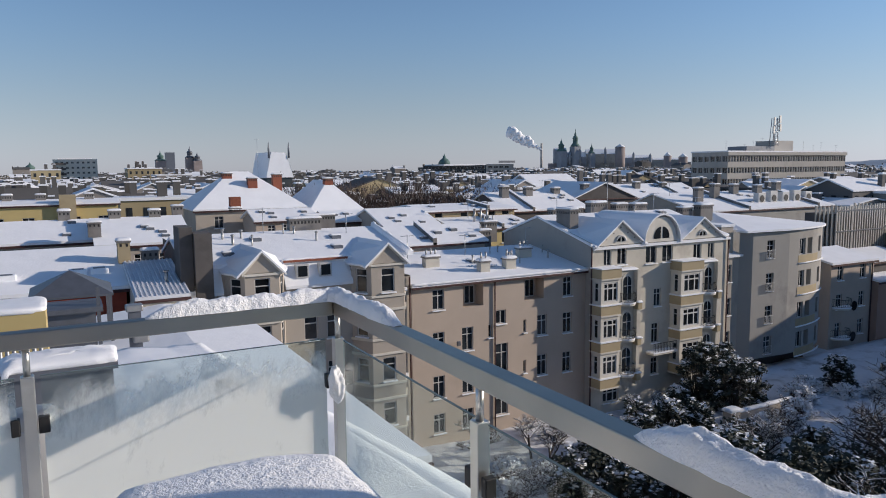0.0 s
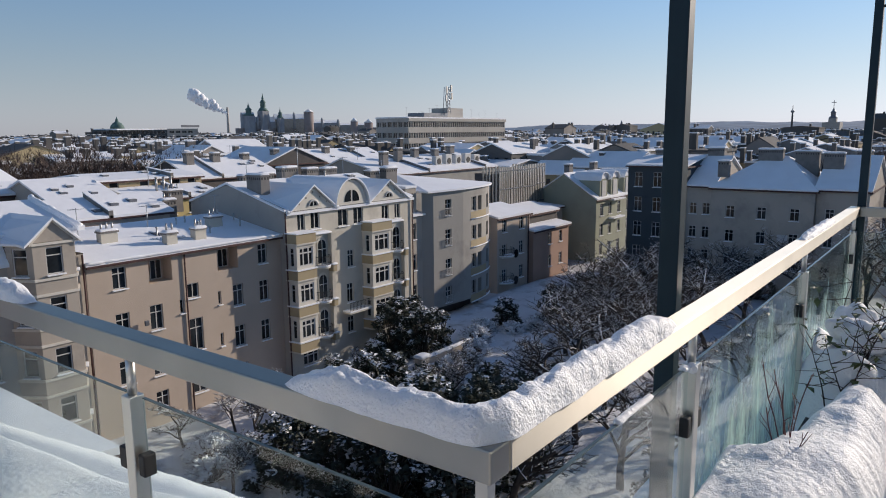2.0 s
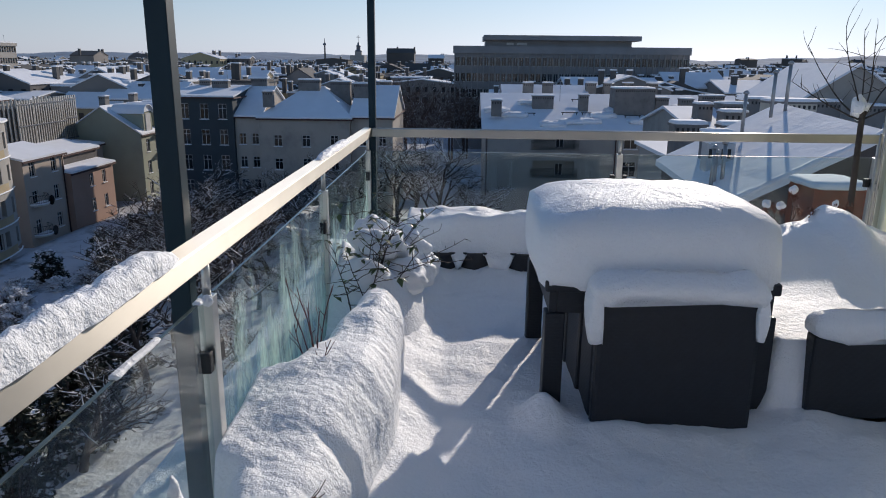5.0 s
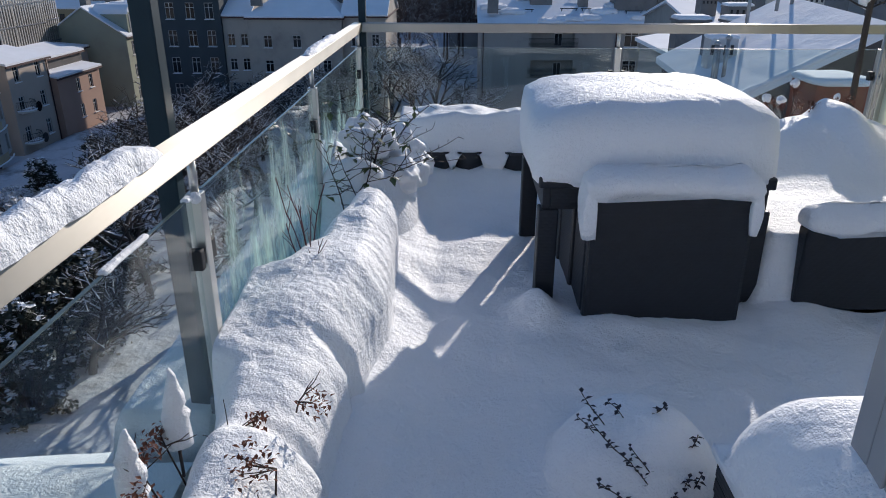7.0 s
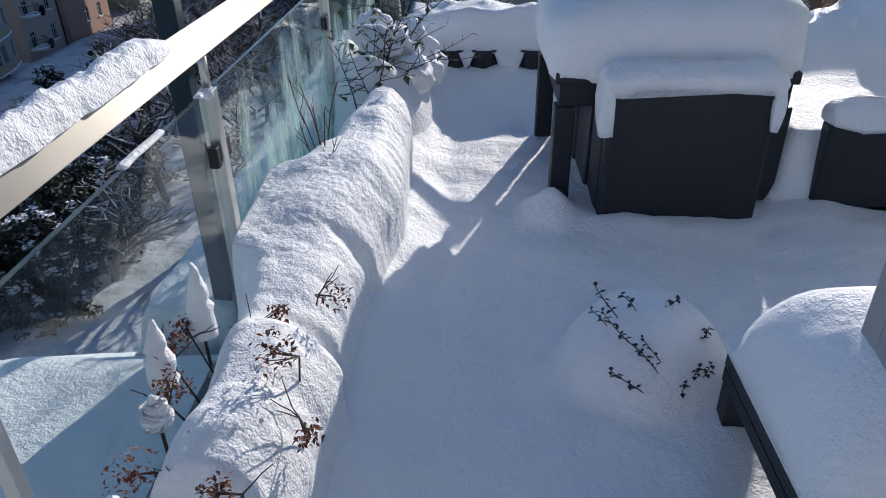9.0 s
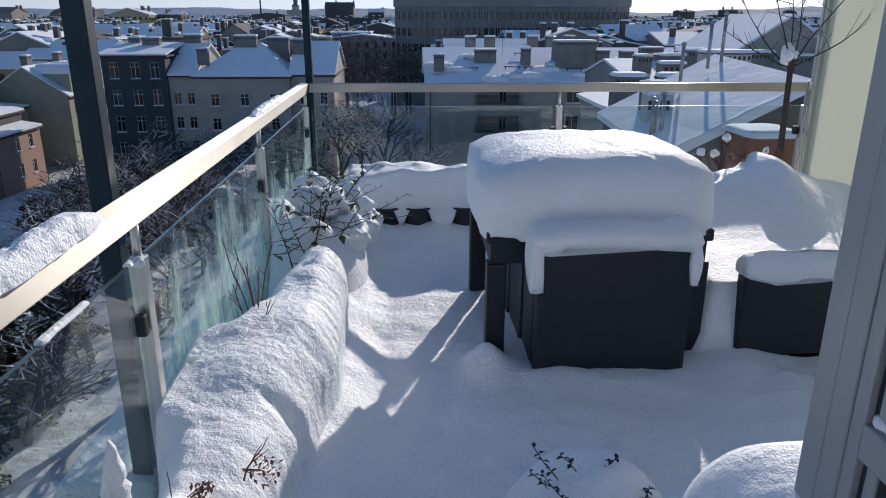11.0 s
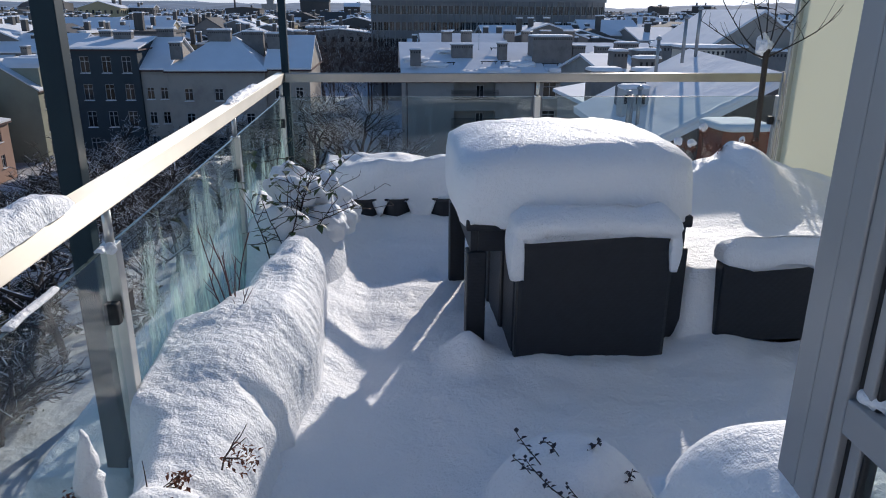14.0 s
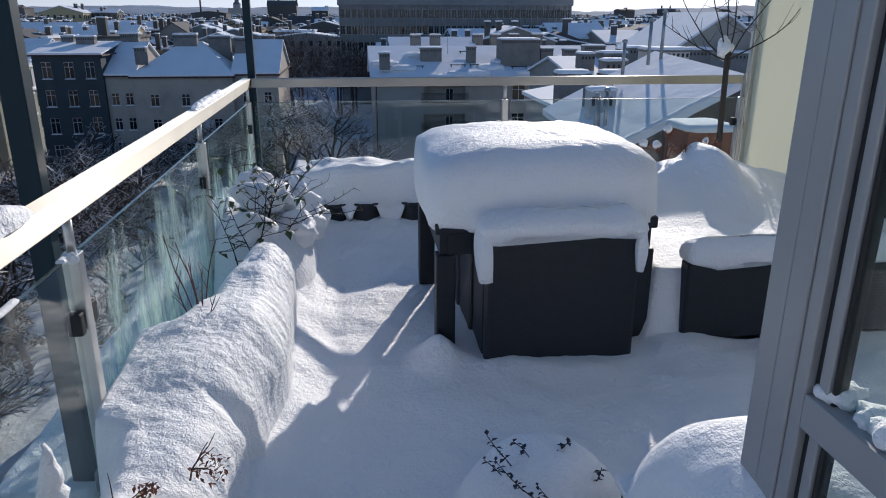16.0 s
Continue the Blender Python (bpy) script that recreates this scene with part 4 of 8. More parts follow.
def facade(parent, o, ang, width, z0, z1, openings, material, depth=0.18, name="wall", sill=True, extra=None):
    """A wall with real openings. o: its left end seen from outside; ang: turn about z, 0 faces -y.
    openings: (u, z, w, h, kind), u along the wall, z the middle."""
    m = Matrix.Translation((o[0], o[1], 0)) @ Matrix.Rotation(radians(ang), 4, "Z")
    bm = sheet(0.0, width, z0, z1, [(u - w / 2, u + w / 2, z - h / 2, z + h / 2) for u, z, w, h, k in openings], 0.0, depth)
    for u, z, w, h, k in openings:
        if k == "loggia":
            back = [bm.verts.new((u + sx * w / 2, dy, z + sz * h / 2)) for dy in (depth, 1.2) for sx, sz in ((-1, -1), (1, -1), (1, 1), (-1, 1))]
            for i in range(4):
                bm.faces.new((back[(i + 1) % 4], back[i], back[i + 4], back[(i + 1) % 4 + 4]))
            bm.faces.new(back[4:])
    bmesh.ops.remove_doubles(bm, verts=bm.verts, dist=0.001)
    bm.transform(m)
    me = bpy.data.meshes.new(name)
    bm.to_mesh(me)
    bm.free()
    me.materials.append(material)
    wall = new(name, me)
    wall.parent = parent
    me.transform(Matrix.Translation(-Vector(parent.location)))
    for u, z, w, h, k in openings:
        if k == "loggia":
            put_window(parent, m @ Matrix.Translation((u + w * 0.15, 1.15, z - h * 0.08)), min(1.0, w * 0.5), h * 0.8, "double", False)
        else:
            put_window(parent, m @ Matrix.Translation((u, depth - 0.04, z)), w, h, k, sill)
    return wall


def gable_roof(bm, x0, x1, y0, y1, ze, zr, axis="x", over=0.3, thick=0.25, ridge=0.5, mi=0):
    """A two-sided roof; axis: the ridge's way; ridge: where it lies across, 0 to 1."""
    if axis == "x":
        yr = y0 + (y1 - y0) * ridge
        slab(bm, [(x0 - over, y0 - over, ze), (x1 + over, y0 - over, ze), (x1 + over, yr, zr), (x0 - over, yr, zr)], thick, mi)
        slab(bm, [(x1 + over, y1 + over, ze), (x0 - over, y1 + over, ze), (x0 - over, yr, zr), (x1 + over, yr, zr)], thick, mi)
    else:
        xr = x0 + (x1 - x0) * ridge
        slab(bm, [(x0 - over, y1 + over, ze), (x0 - over, y0 - over, ze), (xr, y0 - over, zr), (xr, y1 + over, zr)], thick, mi)
        slab(bm, [(x1 + over, y0 - over, ze), (x1 + over, y1 + over, ze), (xr, y1 + over, zr), (xr, y0 - over, zr)], thick, mi)


def gable_end(bm, x0, x1, y0, y1, ze, zr, axis, ridge, end):
    if axis == "x":
        yr = y0 + (y1 - y0) * ridge
        x = (x0, x1)[end]
        bm.faces.new([bm.verts.new(p) for p in ((x, y0, ze), (x, y1, ze), (x, yr, zr - 0.1))])
    else:
        xr = x0 + (x1 - x0) * ridge
        y = (y0, y1)[end]
        bm.faces.new([bm.verts.new(p) for p in ((x0, y, ze), (x1, y, ze), (xr, y, zr - 0.1))])


CH_COUNT = [0]


def chimney(x, y, z0, z1, w=0.9, d=0.6, pots=0, material=None, louvre=True, group="roof chimneys"):
    """A rendered chimney stack: shaft, slots under the slab, coping and snow cap."""
    CH_COUNT[0] += 1
    z1 -= 0.22 * max(0.0, z1 - z0 - 0.8)
    rnd = random.Random(CH_COUNT[0])
    c = thing("chimney", "rendered chimney stack with a snow cap", "chimney", group, at=(x, y, z0))
    part("shaft", boxes((x - w / 2, x + w / 2, y - d / 2, y + d / 2, z0 - 0.6, z1 - 0.12)), material or CHIMNEY, c)
    part("coping", boxes((x - w / 2 - 0.08, x + w / 2 + 0.08, y - d / 2 - 0.08, y + d / 2 + 0.08, z1 - 0.12, z1)), CHIMNEY, c)
    if louvre:
        n = max(2, int(w / 0.28))
        bm = bmesh.new()
        for i in range(n):
            u = x - w / 2 + w * (i + 0.5) / n
            box(bm, u - 0.07, u + 0.07, y - d / 2 - 0.012, y - d / 2 + 0.1, z1 - 0.42, z1 - 0.2)
        n = max(1, int(d / 0.28))
        for i in range(n):
            u = y - d / 2 + d * (i + 0.5) / n
            box(bm, x - w / 2 - 0.012, x - w / 2 + 0.1, u - 0.07, u + 0.07, z1 - 0.42, z1 - 0.2)
        part("flue_slot", bm, IRON, c)["kind"] = "stuff"
    part("snow_cap", snow_pillow(x - w / 2 - 0.06, x + w / 2 + 0.06, y - d / 2 - 0.06, y + d / 2 + 0.06, z1 + 0.002, 0.16 + 0.08 * rnd.random(), r=0.12, lump=0.03, seed=x + y, step=0.25, droop=0, belly=0.02), SNOW_FAR, c, smooth=True)
    for i in range(pots):
        px = x - w / 2 + w * (i + 0.5) / pots
        bm = bmesh.new()
        tube(bm, [(px, y, z1), (px, y, z1 + 0.55 + 0.25 * rnd.random())], 0.08, 8)
        part("flue_pipe", bm, ZINC, c)
    return c


def vent_pipe(x, y, z0, h, r=0.08):
    v = thing("vent_pipe", "thin metal flue pipe with a cowl on a snowy roof", "pipe", "flue pipes", at=(x, y, z0))
    bm = bmesh.new()
    tube(bm, [(x, y, z0 - 0.4), (x, y, z0 + h)], r, 8)
    part("pipe", bm, ZINC, v)
    bm = bmesh.new()
    tube(bm, [(x, y, z0 + h), (x, y, z0 + h + 0.06), (x, y, z0 + h + 0.12)], [r * 1.6, r * 1.7, r * 0.5], 8)
    part("cowl", bm, ZINC, v)


def antenna(x, y, z0, h):
    v = thing("roof_antenna", "thin metal television aerial on a snowy roof", "antenna", "roof aerials", at=(x, y, z0))
    bm = bmesh.new()
    tube(bm, [(x, y, z0 - 0.3), (x, y, z0 + h)], 0.035, 5)
    part("mast", bm, STEEL_DULL, v)
    bm = bmesh.new()
    tube(bm, [(x - 0.6, y, z0 + h - 0.1), (x + 0.6, y, z0 + h - 0.1)], 0.02, 4)
    for i in range(6):
        tube(bm, [(x - 0.5 + 0.2 * i, y - 0.25, z0 + h - 0.1), (x - 0.5 + 0.2 * i, y + 0.25, z0 + h - 0.1)], 0.014, 4)
    part("elements", bm, STEEL_DULL, v)


def downpipe(parent, x, y, z0, z1):
    bm = bmesh.new()
    tube(bm, [(x, y, z0), (x, y, z1)], 0.07, 6)
    part("downpipe", bm, GUTTER, parent)


def house(name, label, x0, x1, y0, y1, ze, zr, wall, axis="x", ridge=0.5, faces=(), roof=None, z0=None, over=0.3, group="town houses", gutter=True, hip=0.0):
    """A block with a snowy roof. faces: (side, openings); sides S (-y), W (-x), E (+x), N."""
    z0 = GROUND if z0 is None else z0
    h = thing(name, label, "building", group, at=((x0 + x1) / 2, (y0 + y1) / 2, z0))
    done = dict(faces)
    spec = {"S": ((x0, y0), 0, x1 - x0), "E": ((x1, y0), 90, y1 - y0), "N": ((x1, y1), 180, x1 - x0), "W": ((x0, y1), -90, y1 - y0)}
    for s, (o, a, w) in spec.items():
        facade(h, o, a, w, z0, ze, done.get(s, []), wall)
    if hip:
        bm = bmesh.new()
        xm0, xm1 = x0 + hip, x1 - hip
        ym0, ym1 = y0 + hip, y1 - hip
        a, b, c, d = (x0 - over, y0 - over, ze), (x1 + over, y0 - over, ze), (x1 + over, y1 + over, ze), (x0 - over, y1 + over, ze)
        if axis == "x":
            ym = (y0 + y1) / 2
            p, q = (xm0, ym, zr), (xm1, ym, zr)
            for pl in ([a, b, q, p], [b, c, q], [c, d, p, q], [d, a, p]):
                slab(bm, pl, 0.2)
        else:
            xm = (x0 + x1) / 2
            p, q = (xm, ym0, zr), (xm, ym1, zr)
            for pl in ([a, b, p], [b, c, q, p], [c, d, q], [d, a, p, q]):
                slab(bm, pl, 0.2)
    else:
        for end in (0, 1):
            bm = bmesh.new()
            gable_end(bm, x0, x1, y0, y1, ze, zr, axis, ridge, end)
            part("gable", bm, wall, h)
        bm = bmesh.new()
        gable_roof(bm, x0, x1, y0, y1, ze, zr, axis, over, 0.22, ridge)
    part("roof", bm, roof or SNOW_FAR, h, "roof under an even blanket of snow")
    if axis == "x" and not hip and y0 > 55 and zr - ze > 0.5:
        # fire walls crossing the slope, hatches between them
        rnd = random.Random(int(x0 * 7 + y0))
        yr = y0 + (y1 - y0) * ridge
        n = int((x1 - x0) / 11)
        for k in range(n):
            x = x0 + (x1 - x0) * (k + rnd.uniform(0.2, 0.8)) / n
            for mat_, up, th, half, nm in ((CHIMNEY, 0.42, 0.65, 0.2, "fire_wall"), (SNOW_FAR, 0.50, 0.076, 0.24, "wall_snow")):
                bm = bmesh.new()
                slab(bm, [(x - half, y0 - over, ze + up), (x + half, y0 - over, ze + up), (x + half, yr, zr + up), (x - half, yr, zr + up)], th)
                part(nm, bm, mat_, h)
        roof_humps(h, x0, x1, y0, yr, ze, zr, int(x0 + y0), 4)
    if gutter:
        part("gutter", boxes((x0 - over - 0.04, x1 + over + 0.04, y0 - over - 0.06, y0 - over + 0.10, ze - 0.42, ze - 0.24)), GUTTER, h)
        if axis == "y":
            part("gutter", boxes((x0 - over - 0.06, x0 - over + 0.10, y0 - over + 0.11, y1 + over + 0.04, ze - 0.42, ze - 0.24)), GUTTER, h)
    return h


def eave_roll(h, p0, p1, r, seed=0.0):
    """A lumpy lip of snow and small icicles along an eave."""
    a, b = Vector(p0), Vector(p1)
    n = max(6, int((b - a).length / 0.28))
    pts = [a.lerp(b, i / n) + Vector((0, 0, 0.05 * nz(i * 0.7, seed))) for i in range(n + 1)]
    bm = bmesh.new()
    tube(bm, pts, [r * (0.9 + 0.5 * nz(i * 0.9, seed + 3)) for i in range(n + 1)], 7)
    part("eave_snow", bm, SNOW_FAR, h, "lumpy lip of snow along the eave", smooth=True)


def roof_humps(h, x0, x1, y0, y1, ze, zr, seed, n=7):
    """Low drifts, bare patches and roof hatches on a slope rising from y0 to y1."""
    rnd = random.Random(seed)
    for k in range(n):
        x, f_ = rnd.uniform(x0 + 1, x1 - 1), rnd.uniform(0.12, 0.85)
        y, z = y0 + (y1 - y0) * f_, ze + (zr - ze) * f_
        s = rnd.uniform(0.35, 0.8)
        if k % 3 == 2 or n < 20:
            w = part("roof_hatch", boxes((x - 0.38, x + 0.38, y - 0.45, y + 0.45, z - 0.2, z + 0.16), bevel=0.03), SHEET, h, "small roof hatch rimmed with snow")
            part("hatch_snow", snow_pillow(x - 0.36, x + 0.36, y - 0.1, y + 0.43, z + 0.162, 0.1, r=0.06, lump=0.03, seed=k, step=0.1), SNOW_FAR, w, smooth=True)
        else:
            part("snow_drift", snow_pillow(x - s * 1.6, x + s * 1.6, y - s, y + s, z - 0.12, 0.24, r=s * 0.6, lump=0.12, seed=k + seed, step=0.25, droop=0.15, belly=0.05), SNOW_FAR, h, smooth=True)


def rows_of(cols, zs, w=1.05, h=1.6, kind="cross"):
    return [(u, z, w, h, kind) for z in zs for u in cols]


# ---- ground ----
def ground():
    bm = bmesh.new()
    n = 40
    xs = [-3000 + 6000 * i / n for i in range(n + 1)]
    vs = [[bm.verts.new((x, y, GROUND)) for y in xs] for x in xs]
    for i in range(n):
        for j in range(n):
            bm.faces.new((vs[i][j], vs[i + 1][j], vs[i + 1][j + 1], vs[i][j + 1]))
    solo("ground", bm, ROAD, "snow covered ground of the courtyard and the city", "ground", kind="structure")


ground()


# ---- the row of tenements across the court ----
def bay_house():
    x0, x1, y0, y1 = 7.2, 23.35, 50.0, 62.0
    h = thing("bay_tenement", "beige tenement with two gabled bay towers and a snowy mansard roof", "building", "tenements across the court", at=(15, 56, GROUND))
    zs = [-9.6, -13.0, -16.4]
    facade(h, (x0, y0), 0, x1 - x0, GROUND, -6.45, rows_of([8.2, 9.9], zs, 1.0, 1.7, "transom"), PLASTER_WARMGREY)
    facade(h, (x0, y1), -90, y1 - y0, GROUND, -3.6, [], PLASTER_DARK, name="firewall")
    facade(h, (x1, y0), 90, y1 - y0, GROUND, -6.4, [], PLASTER_WARMGREY)
    # mansard between the bays, then the upper roof
    bm = bmesh.new()
    slab(bm, [(13.6, 49.75, -6.4), (18.6, 49.75, -6.4), (18.6, 50.9, -4.7), (13.6, 50.9, -4.7)], 0.2)
    part("mansard", bm, SNOW_FAR, h, "steep snow-plastered mansard slope")
    bm = bmesh.new()
    slab(bm, [(x0, 49.75, -6.4), (9.4, 49.75, -6.4), (9.4, 50.9, -4.7), (x0, 50.9, -4.7)], 0.2)
    part("mansard", bm, SNOW_FAR, h, "steep snow-plastered mansard slope")
    bm = bmesh.new()
    slab(bm, [(x0 - 0.1, 50.7, -4.65), (x1 + 0.2, 50.7, -4.65), (x1 + 0.2, 57.5, -3.1), (x0 - 0.1, 57.5, -3.1)], 0.25)
    slab(bm, [(x1 + 0.2, 62.3, -4.6), (x0 - 0.1, 62.3, -4.6), (x0 - 0.1, 57.5, -3.1), (x1 + 0.2, 57.5, -3.1)], 0.25)
    part("roof", bm, SNOW_FAR, h, "broad roof under smooth snow")
    bm = bmesh.new()
    slab(bm, [(23.3, 50.2, -4.55), (23.75, 50.2, -4.55), (23.75, 57.5, -2.95), (23.3, 57.5, -2.95)], 0.3)
    part("verge", bm, SNOW_FAR, h)
    part("gutter", boxes((13.7, 18.5, 50.50, 50.62, -4.82, -4.66)), BRICK, h, "red-brown eaves board")
    for cx in (14.9, 16.6):
        w = part("roof_window", boxes((cx - 0.45, cx + 0.45, 49.95, 50.5, -5.9, -4.95)), FRAME_WHITE, h, "small dormer window in the mansard")
        part("pane", boxes((cx - 0.34, cx + 0.34, 49.93, 49.95, -5.8, -5.05)), PANE, w)
    for bx0, bx1 in ((9.55, 13.55), (18.55, 22.85)):
        yb = 48.5
        c0, c1 = bx0 + 0.95, bx1 - 0.75
        b = [(bx0, 50.0), (c0, yb), (c1, yb), (bx1, 50.0)]
        for (ax, ay), (cx, cy) in zip(b, b[1:]):
            L_ = math.hypot(cx - ax, cy - ay)
            a = math.degrees(math.atan2(cy - ay, cx - ax))
            w = min(1.05, L_ * 0.55)
            facade(h, (ax, ay), a, L_, GROUND, -5.15, [(L_ / 2, z, w, 1.75, "transom") for z in (-6.35, *zs)], PLASTER_WARMGREY, name="bay_wall", depth=0.14)
        for z in (-5.2, -7.5, -8.5, -10.7, -11.8, -14.1, -15.2, -17.6):
            bm = bmesh.new()
            e = 0.12
            prism(bm, [(bx0 - e, 50.0), (c0 - e * 0.5, yb - e), (c1 + e * 0.5, yb - e), (bx1 + e, 50.0)], z - 0.09, z + 0.07)
            part("cornice", bm, TRIM, h)
        # gabled roof of the bay
        mx = (c0 + c1) / 2
        pk = -3.55
        bm = bmesh.new()
        bm.faces.new([bm.verts.new(p) for p in ((c0 - 0.15, yb - 0.02, -5.1), (c1 + 0.15, yb - 0.02, -5.1), (mx, yb - 0.02, pk - 0.15))])
        part("gable", bm, PLASTER_WARMGREY, h)
        bm = bmesh.new()
        slab(bm, [(c0 - 0.55, yb - 0.25, -5.2), (mx, yb - 0.25, pk), (mx, 54.5, pk - 0.1), (bx0 - 0.3, 52.5, -4.6)], 0.16)
        slab(bm, [(mx, yb - 0.25, pk), (c1 + 0.45, yb - 0.25, -5.2), (bx1 + 0.35, 52.5, -4.6), (mx, 54.5, pk - 0.1)], 0.16)
        slab(bm, [(bx0 - 0.25, 50.1, -5.1), (c0 - 0.4, yb - 0.2, -5.12), (mx, 50.5, -4.0), (bx0 - 0.3, 52.5, -4.6)], 0.12)
        slab(bm, [(c1 + 0.35, yb - 0.2, -5.12), (bx1 + 0.3, 50.1, -5.1), (bx1 + 0.35, 52.5, -4.6), (mx, 50.5, -4.0)], 0.12)
        part("bay_roof", bm, SNOW_FAR, h, "small gabled roof with smooth snow")
        bm = bmesh.new()
        for s, cx in ((1, c0 - 0.2), (-1, c1 + 0.2)):
            slab(bm, [(cx, yb - 0.12, -5.1), (mx, yb - 0.12, pk - 0.1), (mx, yb - 0.02, pk - 0.1), (cx, yb - 0.02, -5.1)], 0.2)
        part("gable_trim", bm, TRIM, h)
    # dark chimney wall at the firewall
    for (cx, cy, zt, w, d, m) in ((8.1, 53.0, -2.1, 0.9, 1.0, PLASTER_DARK), (8.3, 55.5, -2.4, 0.7, 1.4, PLASTER_DARK)):
        chimney(cx, cy, -6.0, zt, w, d, 0, m)
    chimney(17.5, 57.6, -3.4, -2.1, 2.6, 0.8, 0)
    part("firewall_pier", boxes((7.6, 8.7, 49.4, 51.4, GROUND, -2.35)), PLASTER_DARK, h)
    part("firewall_pier", boxes((6.75, 7.56, 49.9, 52.4, GROUND, -1.95)), PLASTER_DARK, h)
    downpipe(h, 23.2, 49.85, GROUND, -6.5)
    eave_roll(h, (13.7, 50.62, -4.62), (18.5, 50.62, -4.62), 0.13, 8.0)
    roof_humps(h, x0 + 2, x1, 51.5, 57.5, -4.5, -3.1, 31, 4)
    eave_roll(h, (23.5, 50.3, -4.5), (23.5, 57.4, -2.95), 0.2, 9.0)
    return h


bay_house()


def flat_house():
    x0, x1, y0, y1 = 23.4, 41.1, 50.0, 58.5
    h = thing("plain_tenement", "plain beige tenement with two loggias under a low snowy roof", "building", "tenements across the court", at=(32, 54, GROUND))
    o = []
    for u, z, w, hh, k in ((25.75, -8.55, 1.05, 1.6, "cross"), (28.95, -8.45, 1.9, 1.9, "loggia"), (34.95, -8.45, 2.0, 1.9, "loggia"), (38.5, -8.6, 0.95, 1.7, "cross"),
                           (31.6, -10.55, 1.0, 1.15, "double"), (25.75, -12.0, 1.05, 1.7, "cross"), (28.4, -12.0, 1.05, 1.9, "cross"), (30.55, -11.6, 0.35, 1.1, "plain"), (34.0, -11.6, 0.3, 1.1, "plain"), (35.8, -11.7, 1.0, 1.8, "cross"), (38.5, -11.8, 0.95, 1.8, "cross"),
                           (31.7, -14.1, 1.2, 2.6, "cross"), (25.75, -15.6, 1.05, 1.8, "cross"), (28.4, -15.6, 1.05, 1.8, "cross"), (34.0, -15.1, 0.3, 1.1, "plain"), (35.8, -15.2, 1.0, 1.8, "cross"), (38.5, -15.3, 0.95, 1.8, "cross"),
                           (25.75, -18.6, 1.05, 1.6, "cross"), (28.4, -18.6, 1.05, 1.6, "cross"), (31.7, -17.9, 1.2, 2.0, "cross"), (36.0, -18.4, 1.0, 1.6, "cross")):
        o.append((u - x0, z, w, hh, k))
    facade(h, (x0, y0), 0, x1 - x0, GROUND, -7.35, o, PLASTER_BEIGE)
    bm = bmesh.new()
    slab(bm, [(x0 - 0.1, y0 - 0.35, -7.15), (x1 - 0.02, y0 - 0.35, -7.15), (x1 - 0.02, y1, -5.75), (x0 - 0.1, y1, -5.75)], 0.22)
    slab(bm, [(x1 - 0.02, y1 + 4, -7.2), (x0 - 0.1, y1 + 4, -7.2), (x0 - 0.1, y1, -5.75), (x1 - 0.02, y1, -5.75)], 0.22)
    part("roof", bm, SNOW_FAR, h, "low pitched roof under smooth snow")
    part("gutter", boxes((x0 - 0.1, x1 - 0.05, y0 - 0.42, y0 - 0.26, -7.52, -7.36)), GUTTER, h, "dark red gutter")
    downpipe(h, 30.95, 49.88, GROUND, -7.5)
    eave_roll(h, (x0 - 0.1, y0 - 0.33, -7.16), (x1 - 0.1, y0 - 0.33, -7.16), 0.13, 3.0)
    roof_humps(h, x0, x1, y0, y1, -7.15, -5.75, 11, 3)
    for i in range(9):
        part("snow_step", snow_pillow(30.4 + 0.26 * i, 30.58 + 0.26 * i, 53.0 - 0.1 * i, 53.3 - 0.1 * i, -6.62, 0.12, r=0.03, lump=0.01, seed=i, step=0.06), SNOW_FAR, h, smooth=True)
    downpipe(h, 41.0, 49.85, GROUND, -7.4)
    part("satellite_dish", boxes((27.2, 27.55, 49.6, 49.75, -12.4, -12.0), bevel=0.05), SHEET, h)
    for cx, cy, w, p in ((27.2, 54.0, 1.3, 3), (30.9, 51.6, 0.9, 2), (33.6, 51.8, 1.0, 2), (37.0, 54.5, 1.3, 3)):
        zr = -7.15 + (cy - 49.65) / 8.85 * 1.4
        chimney(cx, cy, zr, zr + 0.85, w, 0.7, p, PLASTER_CREAM, louvre=False)
    return h


flat_house()


